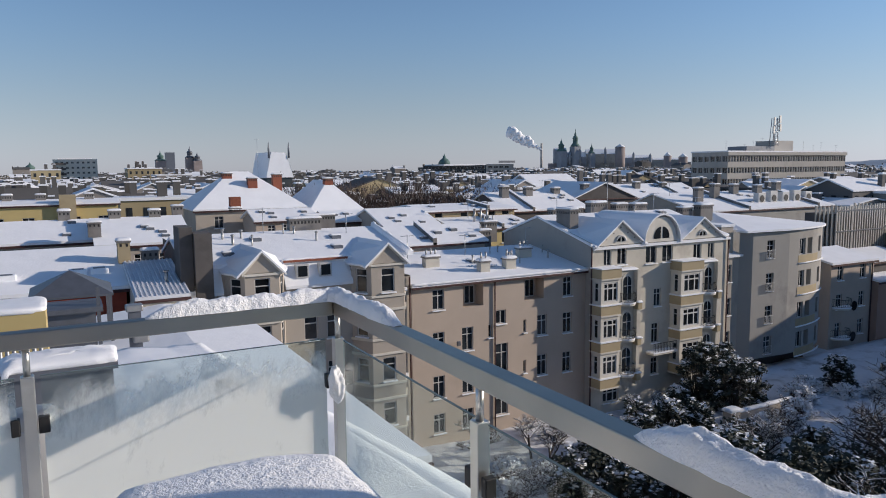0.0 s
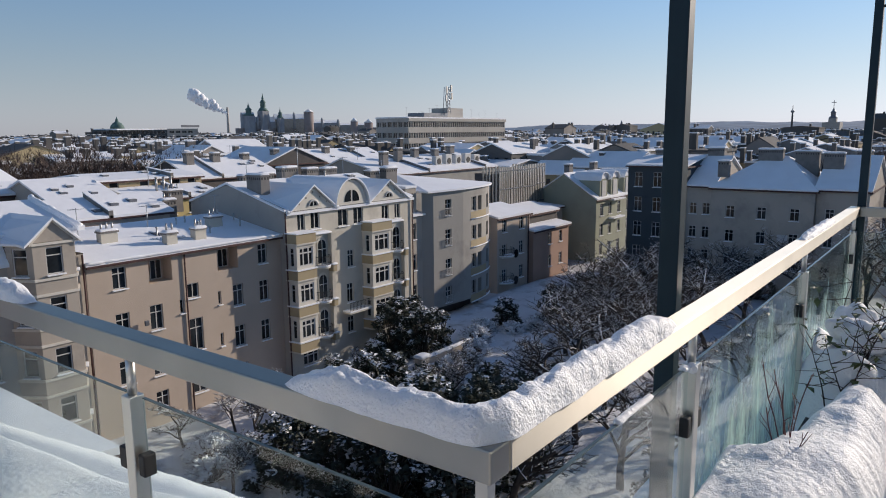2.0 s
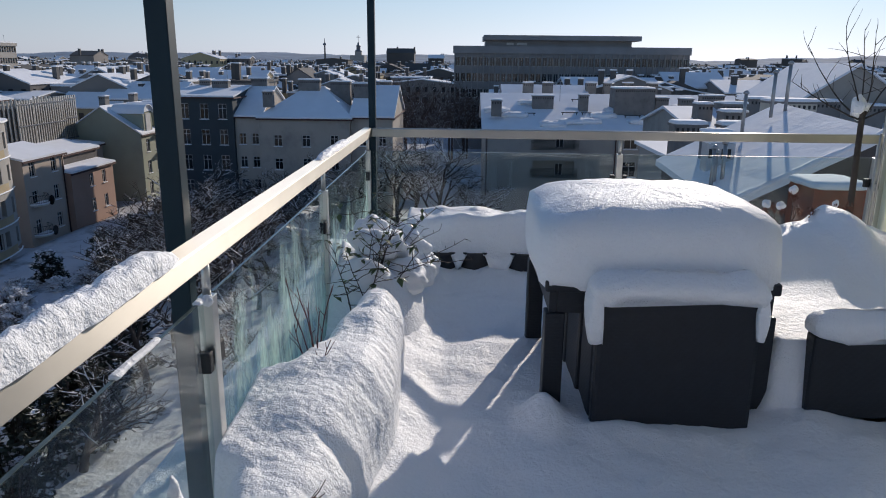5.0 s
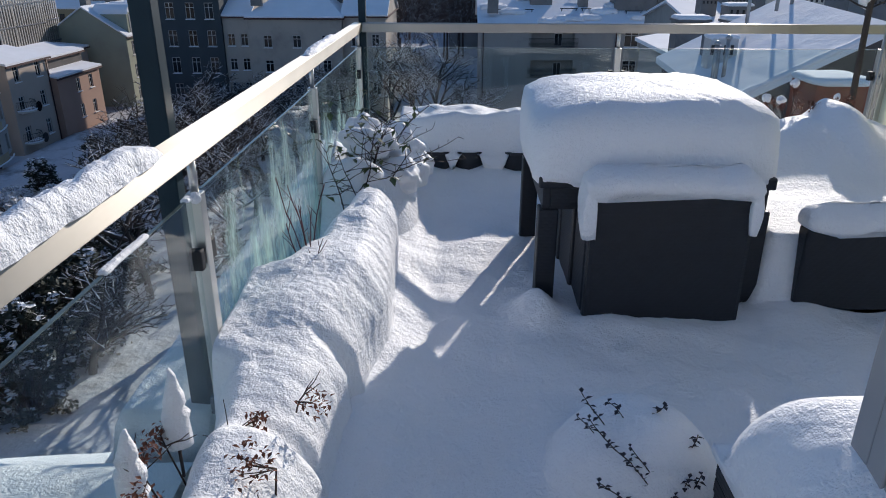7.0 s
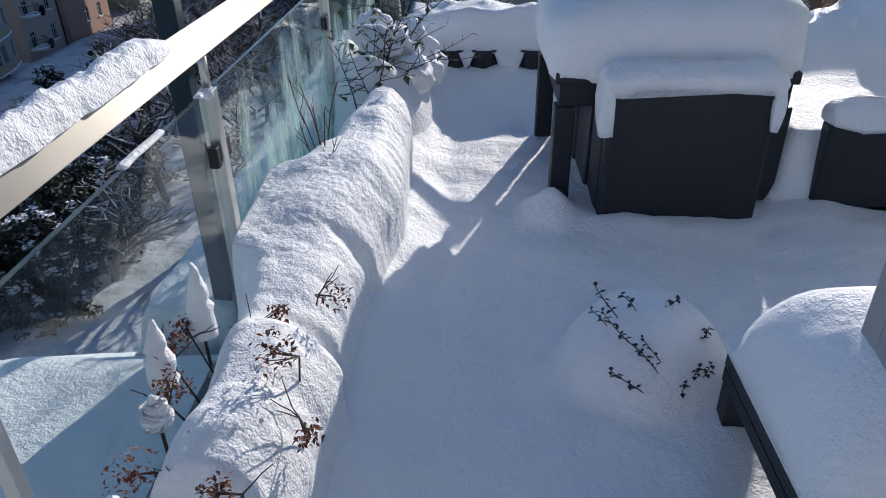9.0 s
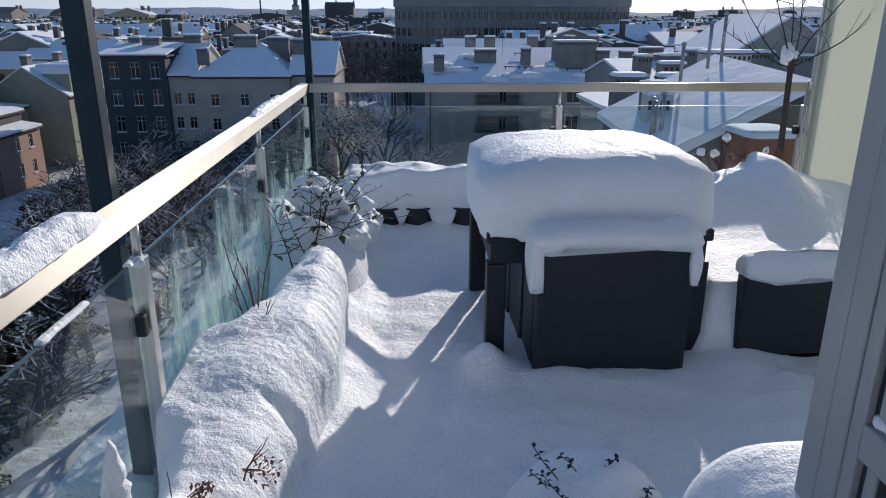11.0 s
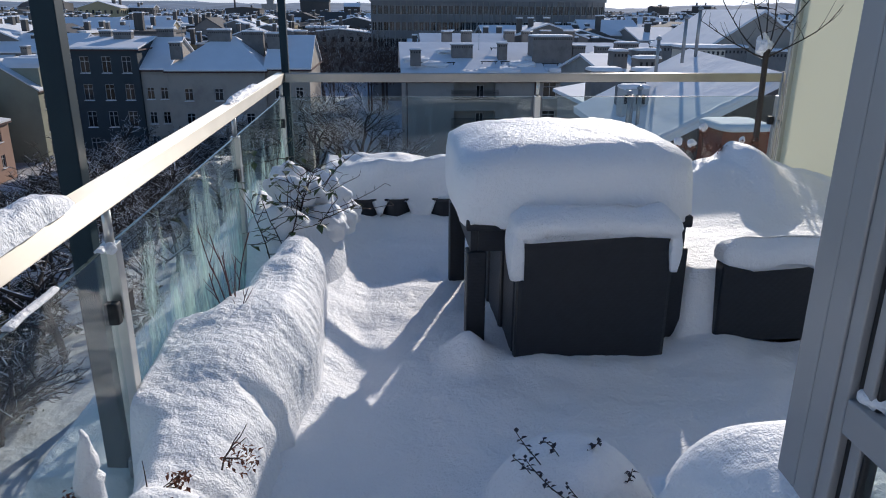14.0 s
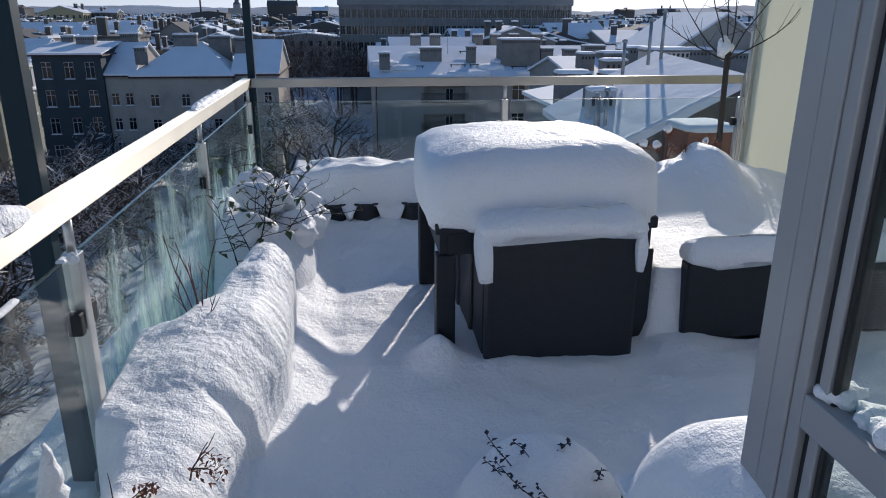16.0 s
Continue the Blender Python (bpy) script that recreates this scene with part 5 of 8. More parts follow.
def bay_stack(h, c0, c1, zs, yb):
    """A square-cut bay per floor with triple window, ochre parapet band and snowy ledge."""
    x0, x1 = c0 - 0.06, c1
    pts = [(x0, 50.0), (c0, yb), (c1, yb), (x1, 50.0)]
    zt, zb = zs[0] + 1.75, zs[-1] - 2.2
    for (ax, ay), (bx, by) in zip(pts, pts[1:]):
        L_ = math.hypot(bx - ax, by - ay)
        a = math.degrees(math.atan2(by - ay, bx - ax))
        mid = ax == c0
        facade(h, (ax, ay), a, L_, zb, zt, [(L_ / 2, z, L_ * (0.74 if mid else 0.4), 1.7, "triple" if mid else "transom") for z in zs], TRIM, name="bay_wall", depth=0.12, sill=False)
    for z in (*[z - 1.62 for z in zs], zs[0] + 1.65):
        bm = bmesh.new()
        e = 0.10
        prism(bm, [(x0 - e, 50.0), (c0 - e * 0.6, yb - e), (c1 + e * 0.6, yb - e), (x1 + e, 50.0)], z - 0.42, z + 0.42)
        band = part("parapet_band", bm, PLASTER_OCHRE, h, "ochre painted parapet band")
        bm = bmesh.new()
        e = 0.2
        prism(bm, [(x0 - e, 50.0), (c0 - e * 0.6, yb - e), (c1 + e * 0.6, yb - e), (x1 + e, 50.0)], z + 0.42, z + 0.53)
        part("snow_ledge", bm, SNOW_FAR, band)
        bm = bmesh.new()
        e = 0.16
        prism(bm, [(x0 - e, 50.0), (c0 - e * 0.6, yb - e), (c1 + e * 0.6, yb - e), (x1 + e, 50.0)], z - 0.55, z - 0.425)
        part("moulding", bm, TRIM, band)


def balcony(h, cx, y, z, w=1.5, d=1.0, arch=True, group=""):
    """A half-round slab with an iron rail, a snow edge and an arched door behind."""
    n = 10
    pts = [(cx + w / 2 * math.cos(math.pi + math.pi * i / n), y + d * math.sin(math.pi + math.pi * i / n)) for i in range(n + 1)]
    bm = bmesh.new()
    prism(bm, pts, z - 0.16, z)
    b = part("balcony", bm, TRIM, h, "half-round balcony with iron rail and snow")
    bm = bmesh.new()
    prism(bm, [(cx + (px - cx) * 1.06, y + (py - y) * 1.06) for px, py in pts], z + 0.002, z + 0.13)
    part("snow", bm, SNOW_FAR, b)
    bm = bmesh.new()
    tube(bm, [(px, py, z + 0.95) for px, py in pts], 0.03, 5)
    tube(bm, [(px, py, z + 0.2) for px, py in pts], 0.02, 4)
    for i in range(0, 2 * n + 1):
        a = math.pi + math.pi * i / (2 * n)
        px, py = cx + w / 2 * math.cos(a), y + d * math.sin(a)
        bulge = 0.1
        tube(bm, [(px, py, z + 0.13), (cx + (px - cx) * (1 + bulge), y + (py - y) * (1 + bulge), z + 0.4), (px, py, z + 0.95)], 0.014, 4)
    part("rail", bm, IRON, b)["kind"] = "stuff"


def arch_door(h, cx, y, z, w=0.95, hh=2.3):
    bm = bmesh.new()
    n = 8
    pts = [(cx - w / 2, z), (cx + w / 2, z)] + [(cx + w / 2 * math.cos(math.pi * i / n), z + hh - w / 2 + w / 2 * math.sin(math.pi * i / n)) for i in range(n + 1)]
    def shape(sc, yy, th):
        b = bmesh.new()
        mz = z + hh / 2
        fr = [b.verts.new((cx + (px - cx) * sc, yy - th, mz + (pz - mz) * sc)) for px, pz in pts]
        bk = [b.verts.new((v.co.x, yy, v.co.z)) for v in fr]
        b.faces.new(fr)
        b.faces.new(bk[::-1])
        k = len(pts)
        for i in range(k):
            b.faces.new((fr[i], bk[i], bk[(i + 1) % k], fr[(i + 1) % k]))
        return b
    f_ = part("arched_door", shape(1.0, y, 0.05), TRIM, h, "arched balcony door with pale surround")
    part("pane", shape(0.82, y - 0.05, 0.02), PANE, f_)
    bmb = bmesh.new()
    box(bmb, cx - 0.03, cx + 0.03, y - 0.1, y - 0.072, z + 0.1, z + hh - 0.2)
    box(bmb, cx - w * 0.4, cx + w * 0.4, y - 0.1, y - 0.073, z + 1.5, z + 1.56)
    part("glazing_bar", bmb, FRAME_WHITE, f_)


def set_back(h, k):
    """Stand a finished house nearer or farther along a line from the terrace corner."""
    c = Vector((0.06, 1.73, 1.62))
    h.location = c + (h.location - c) * k
    h.scale = (k, k, k)


def gable_house():
    x0, x1, y0, y1 = 41.15, 58.75, 50.0, 64.0
    h = thing("ornate_tenement", "cream and ochre tenement with curved gables, bays and balconies", "building", "tenements across the court", at=(50, 56, GROUND))
    zs = [-9.3, -12.6, -15.9]
    win = [(43.0 - x0, -6.4, 0.9, 1.5, "double"), (44.7 - x0, -6.4, 1.1, 1.5, "double"), (48.3 - x0, -6.5, 1.35, 1.6, "double"), (50.4 - x0, -6.5, 1.35, 1.6, "double"), (54.4 - x0, -6.6, 1.1, 1.5, "double"), (56.3 - x0, -6.6, 0.9, 1.5, "double"),
           (49.2 - x0, -10.6, 0.9, 1.7, "cross"), (49.0 - x0, -14.0, 0.9, 1.9, "cross"), (49.0 - x0, -17.2, 0.9, 1.6, "cross"), (43.6 - x0, -19.2, 1.9, 1.3, "triple"), (54.6 - x0, -19.2, 1.9, 1.3, "triple")]
    facade(h, (x0, y0), 0, x1 - x0, GROUND - 0.8, -5.35, win, PLASTER_CREAM)
    facade(h, (x0, y1), -90, y1 - y0, GROUND - 0.8, -5.0, [], PLASTER_GREY, name="firewall")
    bm = bmesh.new()
    bm.faces.new([bm.verts.new(p) for p in ((x0, y0, -5.0), (x0, y1, -5.0), (x0, 58.0, -3.0))])
    part("gable", bm, PLASTER_GREY, h)
    bm = bmesh.new()
    slab(bm, [(x0 - 0.15, y0 - 0.1, -5.1), (x1, y0 - 0.1, -5.1), (x1, 58.0, -2.95), (x0 - 0.15, 58.0, -2.95)], 0.2)
    slab(bm, [(x1, y1, -4.9), (x0 - 0.15, y1, -4.9), (x0 - 0.15, 58.0, -2.95), (x1, 58.0, -2.95)], 0.2)
    part("roof", bm, SNOW_FAR, h, "roof under smooth snow")
    # gables
    for gx0, gx1, pk in ((41.9, 46.9, -3.05), (52.1, 57.6, -3.2)):
        mx = (gx0 + gx1) / 2
        bm = bmesh.new()
        pr = [(gx0, -5.3), (gx1, -5.3), (mx, pk - 0.2)]
        fr = [bm.verts.new((px, y0 - 0.12, pz)) for px, pz in pr]
        bk = [bm.verts.new((px, y0 + 0.2, pz)) for px, pz in pr]
        bm.faces.new(fr)
        bm.faces.new(bk[::-1])
        for i in range(3):
            bm.faces.new((fr[i], bk[i], bk[(i + 1) % 3], fr[(i + 1) % 3]))
        g = part("gable", bm, TRIM, h, "pale triangular gable with a fan window")
        arch = bmesh.new()
        n = 8
        pp = [(mx + 0.5 * math.cos(math.pi * i / n), -5.0 + 0.5 * math.sin(math.pi * i / n)) for i in range(n + 1)]
        arch.faces.new([arch.verts.new((px, y0 - 0.15, pz)) for px, pz in pp])
        part("fan_window", arch, PANE, g)
        ring = bmesh.new()
        tube(ring, [(px + (px - mx) * 0.12, y0 - 0.15, pz) for px, pz in pp], 0.12, 5)
        part("arch_trim", ring, FRAME_WHITE, g)
        part("mullion", boxes((mx - 0.04, mx + 0.04, y0 - 0.2, y0 - 0.16, -5.0, -4.5)), FRAME_WHITE, g)
        for i in range(5):
            sx = gx0 + (gx1 - gx0) * (i + 1) / 6
            sz = -5.3 + (pk + 5.1) * (1 - abs(sx - mx) / (gx1 - gx0) * 2) * 0.72
            part("rosette", boxes((sx - 0.07, sx + 0.07, y0 - 0.15, y0 - 0.122, sz, sz + 0.14), bevel=0.02), CHIMNEY, g)
        bm = bmesh.new()
        slab(bm, [(gx0 - 0.5, y0 - 0.4, -5.35), (mx, y0 - 0.4, pk), (mx, 57.0, pk + 0.05), (gx0 - 0.5, 52.5, -4.5)], 0.14)
        slab(bm, [(mx, y0 - 0.4, pk), (gx1 + 0.5, y0 - 0.4, -5.35), (gx1 + 0.5, 52.5, -4.5), (mx, 57.0, pk + 0.05)], 0.14)
        part("gable_roof", bm, SNOW_FAR, h)
    n = 14
    for r0, yy0, yy1, m, nm in ((2.0, y0 - 0.2, y0 + 0.3, TRIM, "round_gable"),):
        bm = bmesh.new()
        pp = [(49.35 + 2.05 * math.cos(math.pi * i / n), -5.3 + 2.35 * math.sin(math.pi * i / n)) for i in range(n + 1)]
        fr = [bm.verts.new((px, yy0, pz)) for px, pz in pp]
        bk = [bm.verts.new((px, yy1, pz)) for px, pz in pp]
        bm.faces.new(fr)
        for i in range(n):
            bm.faces.new((fr[i], bk[i], bk[i + 1], fr[i + 1]))
        g = part(nm, bm, m, h, "round pale gable with a fan window")
        bm = bmesh.new()
        for s in (-1, 1):
            pq = [(49.35 + s * 0.12, -5.0), (49.35 + s * 1.0, -5.0)] + [(49.35 + s * (0.12 + 0.9 * math.cos(math.pi / 2 * i / 6)), -5.0 + 1.1 * math.sin(math.pi / 2 * i / 6)) for i in range(1, 7)]
            bm.faces.new([bm.verts.new((px, yy0 - 0.03, pz)) for px, pz in pq])
        part("fan_window", bm, PANE, g)
        bm = bmesh.new()
        for i in range(n):
            a0, a1 = pp[i], pp[i + 1]
            q0, q1 = [(49.35 + (a[0] - 49.35) * 1.12, -5.3 + (a[1] + 5.3) * 1.12) for a in (a0, a1)]
            slab(bm, [(q0[0], y0 - 0.45, q0[1]), (q1[0], y0 - 0.45, q1[1]), (q1[0], 57.5, max(q1[1], -4.8)), (q0[0], 57.5, max(q0[1], -4.8))], 0.15)
        bmesh.ops.remove_doubles(bm, verts=bm.verts, dist=0.01)
        part("barrel_roof", bm, SNOW_FAR, h, "barrel dormer roof with smooth snow")
    for c0, c1, bx in ((41.22, 43.4, 44.55), (50.95, 53.8, 54.95)):
        bay_stack(h, c0, c1, zs, 48.75)
        zt, zb = zs[0] + 1.75, zs[-1] - 2.2
        part("balcony_wall", boxes((c1 + 0.002, bx + 0.85, 49.15, 49.998, zb, zt)), PLASTER_CREAM, h)
        part("wall_snow", snow_pillow(c1 + 0.01, bx + 1.3, 49.0, 50.0, zt + 0.003, 0.16, r=0.1, lump=0.04, seed=bx, step=0.15), SNOW_FAR, h, smooth=True)
        part("pier", boxes((bx + 0.852, bx + 1.25, 48.7, 49.998, zb, zt)), PLASTER_CREAM, h, "cream pier catching the sun")
        for z in zs:
            balcony(h, bx, 49.15, z - 1.25, 1.65, 0.75)
            arch_door(h, bx, 49.148, z - 1.2, 1.15, 2.65)
            part("pier_snow", snow_pillow(bx + 0.80, bx + 1.42, 48.5, 49.2, z - 1.2, 0.14, r=0.08, lump=0.03, seed=z, step=0.15), SNOW_FAR, h, smooth=True)
            part("pier_band", boxes((bx + 0.83, bx + 1.36, 48.55, 49.6, z - 1.85, z - 1.22), bevel=0.04), PLASTER_OCHRE, h)
    part("cornice", boxes((x0, x1, y0 - 0.3, y0 - 0.002, -5.62, -5.38)), SNOW_FAR, h, "snowy cornice below the gables")
    bm = bmesh.new()
    box(bm, 47.9, 50.9, 49.0, 49.99, -15.9, -15.75)
    b = part("balcony", bm, TRIM, h, "straight balcony with iron rail and snow")
    part("snow", boxes((47.85, 50.95, 48.95, 49.99, -15.746, -15.6)), SNOW_FAR, b)
    bm = bmesh.new()
    for i in range(16):
        px = 47.95 + 2.9 * i / 15
        box(bm, px - 0.015, px + 0.015, 49.0, 49.03, -15.6, -14.8)
    box(bm, 47.9, 50.9, 48.99, 49.04, -14.8, -14.75)
    part("rail", bm, IRON, b)["kind"] = "stuff"
    downpipe(h, 58.6, 49.85, GROUND, -5.4)
    downpipe(h, 41.05, 49.85, GROUND, -5.4)
    eave_roll(h, (x0, y0 - 0.28, -5.3), (41.6, y0 - 0.28, -5.3), 0.14, 5.0)
    eave_roll(h, (46.9, y0 - 0.28, -5.33), (47.4, y0 - 0.28, -5.33), 0.14, 6.0)
    roof_humps(h, x0, x1, 53.5, 58, -4.2, -3.0, 23, 3)
    for cx, cy, w, d, zt in ((43.0, 57.5, 1.4, 0.8, -2.3), (45.6, 57.8, 1.4, 0.8, -2.25), (49.8, 59.5, 2.2, 0.9, -1.8), (52.5, 59, 1.6, 0.9, -2.1), (55.2, 59, 1.8, 0.9, -2.2), (41.6, 54.0, 1.0, 2.0, -2.0)):
        chimney(cx, cy, -3.6, zt, w, d, 0)
    antenna(50.4, 58.5, -3.0, 3.2)
    # the ornate house stands forward of its neighbours
    set_back(h, 0.9835)
    return h


gable_house()


def tower_house():
    h = thing("round_corner_house", "pale grey house with a rounded loggia corner and snowy roof", "building", "tenements across the court", at=(67, 56, GROUND))
    facade(h, (58.8, 51.2), 0, 3.2, GROUND, -7.6, rows_of([1.6], [-9.4, -12.9, -16.4], 0.9, 1.8, "cross"), PLASTER_WARMGREY)
    bm = bmesh.new()
    slab(bm, [(58.8, 50.9, -7.5), (62.2, 50.9, -7.5), (62.2, 54, -6.8), (58.8, 54, -6.8)], 0.2)
    part("roof", bm, SNOW_FAR, h)
    d = part("dormer", boxes((59.6, 61.4, 51.6, 55, -7.4, -4.6)), PLASTER_WARMGREY, h)
    part("pane", boxes((60.0, 60.9, 51.57, 51.598, -6.9, -5.2)), PANE, d)
    part("snow", boxes((59.5, 61.5, 51.5, 55, -4.596, -4.35)), SNOW_FAR, d)
    # flat part then a curved front
    pts = [(61.9, 51.2), (63.0, 50.4), (68.3, 50.0)]
    n = 9
    for i in range(1, n + 1):
        a = math.radians(-90 + 88 * i / n)
        pts.append((68.3 + 9.6 * math.cos(a), 53.6 + 3.6 * math.sin(a)))
    zs = [-7.1, -10.6, -14.1, -17.4]
    for i, ((ax, ay), (bx, by)) in enumerate(zip(pts, pts[1:])):
        L_ = math.hypot(bx - ax, by - ay)
        a = math.degrees(math.atan2(by - ay, bx - ax))
        if i < 2:
            o = [(2.6, z, 1.1, 1.9, "cross") for z in zs] if i else []
            m = PLASTER_GREY
        else:
            o = [(L_ / 2, z, L_ * 0.72, 1.75, "double" if i % 2 else "loggia") for z in zs] if i in (3, 4, 6, 8) else []
            m = PLASTER_GREY
        facade(h, (ax, ay), a, L_, GROUND + 1.8, -5.2, o, m, name="curved_wall", depth=0.25, sill=i == 1)
    for z in (-8.3, -11.8, -15.3, -18.6):
        bm = bmesh.new()
        tube(bm, [(px + (px - 68.3) * 0.01, py - 0.06, z - 0.62) for px, py in pts[3:9]], 0.09, 5)
        part("snow_ledge", bm, SNOW_FAR, h)
        bm = bmesh.new()
        for (ax, ay), (bx, by) in zip(pts[3:6], pts[4:7]):
            slab(bm, [(ax, ay - 0.03, z + 0.25), (bx, by - 0.03, z + 0.25), (bx, by + 0.1, z + 0.25), (ax, ay + 0.1, z + 0.25)], 0.82)
        part("parapet_panel", bm, PLASTER_OCHRE, h, "ochre loggia parapet panel")
    for z in zs:
        bm = bmesh.new()
        for k in range(7):
            u = 64.85 + 1.2 * k / 6
            box(bm, u - 0.015, u + 0.015, 50.0, 50.04, z - 1.0, z - 0.1)
        box(bm, 64.8, 66.1, 49.99, 50.05, z - 0.1, z - 0.05)
        part("window_rail", bm, FRAME_WHITE, h)["kind"] = "stuff"
    bm = bmesh.new()
    out = [(61.7, 50.1)] + [(68.3 + (px - 68.3) * 1.04, 53.6 + (py - 53.6) * 1.1) for px, py in pts[2:]] + [(77.5, 62.0), (61.7, 62.0)]
    apex = (66.5, 59.0, -3.6)
    for (ax, ay), (bx, by) in zip(out, out[1:] + out[:1]):
        slab(bm, [(ax, ay, -5.0), (bx, by, -5.0), apex], 0.2)
    bmesh.ops.remove_doubles(bm, verts=bm.verts, dist=0.01)
    part("roof", bm, SNOW_FAR, h, "faceted roof under smooth snow")
    part("base", boxes((63, 75, 52.4, 60, GROUND, GROUND + 1.8)), PLASTER_DARK, h)
    for cx, cy, w, zt in ((60.6, 57.5, 1.5, -2.6), (63.0, 57.0, 1.9, -2.3), (66.5, 60.0, 1.5, -2.4)):
        chimney(cx, cy, -4.5, zt, w, 1.0, 0)
    return h


tower_house()


def ne_corner():
    h = house("low_wing", "low beige wing with small balconies and a thin snowy roof", 71.1, 78.7, 47.0, 56.0, -8.6, -7.6, PLASTER_BEIGE, faces=[("S", rows_of([1.6, 5.6], [-9.8, -12.9, -16.0, -19.0], 1.0, 1.6, "cross"))])
    for z in (-12.6, -15.9):
        balcony(h, 72.8, 47.0, z - 0.9, 2.4, 1.1)
    downpipe(h, 78.3, 46.9, GROUND, -8.8)
    for z in (-13.6, -17.0):
        bm = bmesh.new()
        bm.faces.new([bm.verts.new((75.4 + 0.55 * math.cos(math.tau * i / 12), 46.95, z + 0.55 * math.sin(math.tau * i / 12))) for i in range(12)])
        part("round_window", bm, PANE, h)
    set_back(h, 1.13)
    h = house("terracotta_wing", "terracotta and beige wing with a flat snowy roof", 78.75, 88.5, 46.4, 56.0, -11.0, -10.2, PLASTER_PINK, faces=[("S", rows_of([4.4, 7.4], [-12.6, -15.6, -18.6], 0.9, 1.5, "cross"))])
    set_back(h, 1.128)
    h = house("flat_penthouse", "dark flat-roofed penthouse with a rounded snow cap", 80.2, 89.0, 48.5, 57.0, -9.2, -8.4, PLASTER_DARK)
    set_back(h, 1.128)
    h = house("pale_green_house", "pale green house with arched dormers and snowy mansard", 109.5, 127.0, 52.0, 64.0, -9.8, -5.6, PLASTER_GREEN, faces=[("S", rows_of([2.2, 5.6, 9.4, 13.4, 16.0], [-11.8, -15.2, -18.6], 1.3, 2.0, "cross"))], ridge=0.5)
    for cx in (112.5, 117.0, 122.5):
        d = part("arched_dormer", boxes((cx - 1.5, cx + 1.5, 52.1, 57, -10.2, -6.6)), PLASTER_GREEN, h)
        w = part("dormer_window", boxes((cx - 0.8, cx + 0.8, 52.0, 52.098, -9.6, -6.9)), FRAME_WHITE, d)
        n = 8
        bm = bmesh.new()
        for i in range(n):
            a0, a1 = math.pi * i / n, math.pi * (i + 1) / n
            slab(bm, [(cx + 1.7 * math.cos(a0), 51.8, -6.7 + 1.3 * math.sin(a0)), (cx + 1.7 * math.cos(a1), 51.8, -6.7 + 1.3 * math.sin(a1)), (cx + 1.7 * math.cos(a1), 57, -6.7 + 1.3 * math.sin(a1)), (cx + 1.7 * math.cos(a0), 57, -6.7 + 1.3 * math.sin(a0))], 0.16)
        bm.faces.new([bm.verts.new((cx + 1.6 * math.cos(math.pi * i / n), 52.1, -6.7 + 1.2 * math.sin(math.pi * i / n))) for i in range(n + 1)])
        part("dormer_snow", bm, SNOW_FAR, d)["kind"] = "stuff"
    for z in (-10.4, -13.6):
        part("balcony", boxes((114.5, 119.5, 51.0, 51.96, z, z + 0.25)), SNOW_FAR, h)
    chimney(112, 58.5, -6.2, -4.0, 1.4, 1.0)
    chimney(122, 58.5, -6.2, -4.0, 1.4, 1.0)
    for cx, cy, w in ((93.8, 60.0, 3.4), (99.3, 60.0, 7.2), (107.0, 62.0, 5.6)):
        s = thing("roof_screen", "tall slatted metal screen round roof machinery", "screen", "roof screens", at=(cx, cy, -10.5))
        n = int(w / 0.55)
        for i in range(n + 1):
            u = cx - w / 2 + w * i / n
            part("slat", boxes((u - 0.12, u + 0.12, cy - 0.07, cy + 0.07, -11.0, -4.0)), ZINC, s)
        for i in range(5):
            v = cy + 0.6 + i * 0.6
            part("slat", boxes((cx - w / 2 - 0.08, cx - w / 2 + 0.08, v - 0.12, v + 0.12, -11.0, -4.0)), ZINC, s)
        part("core", boxes((cx - w / 2 + 0.5, cx + w / 2 - 0.5, cy + 0.5, cy + 5, -16.0, -5.0)), PLASTER_DARK, s)
        for z in (-4.6, -7.4, -10.4):
            part("rail", boxes((cx - w / 2 - 0.15, cx + w / 2 + 0.15, cy - 0.18, cy - 0.08, z, z + 0.16)), SHEET, s)
    house("grey_block", "grey rendered block with a snowy roof", 92.2, 108.0, 57.5, 72, -11.0, -10.4, PLASTER_GREY)


ne_corner()


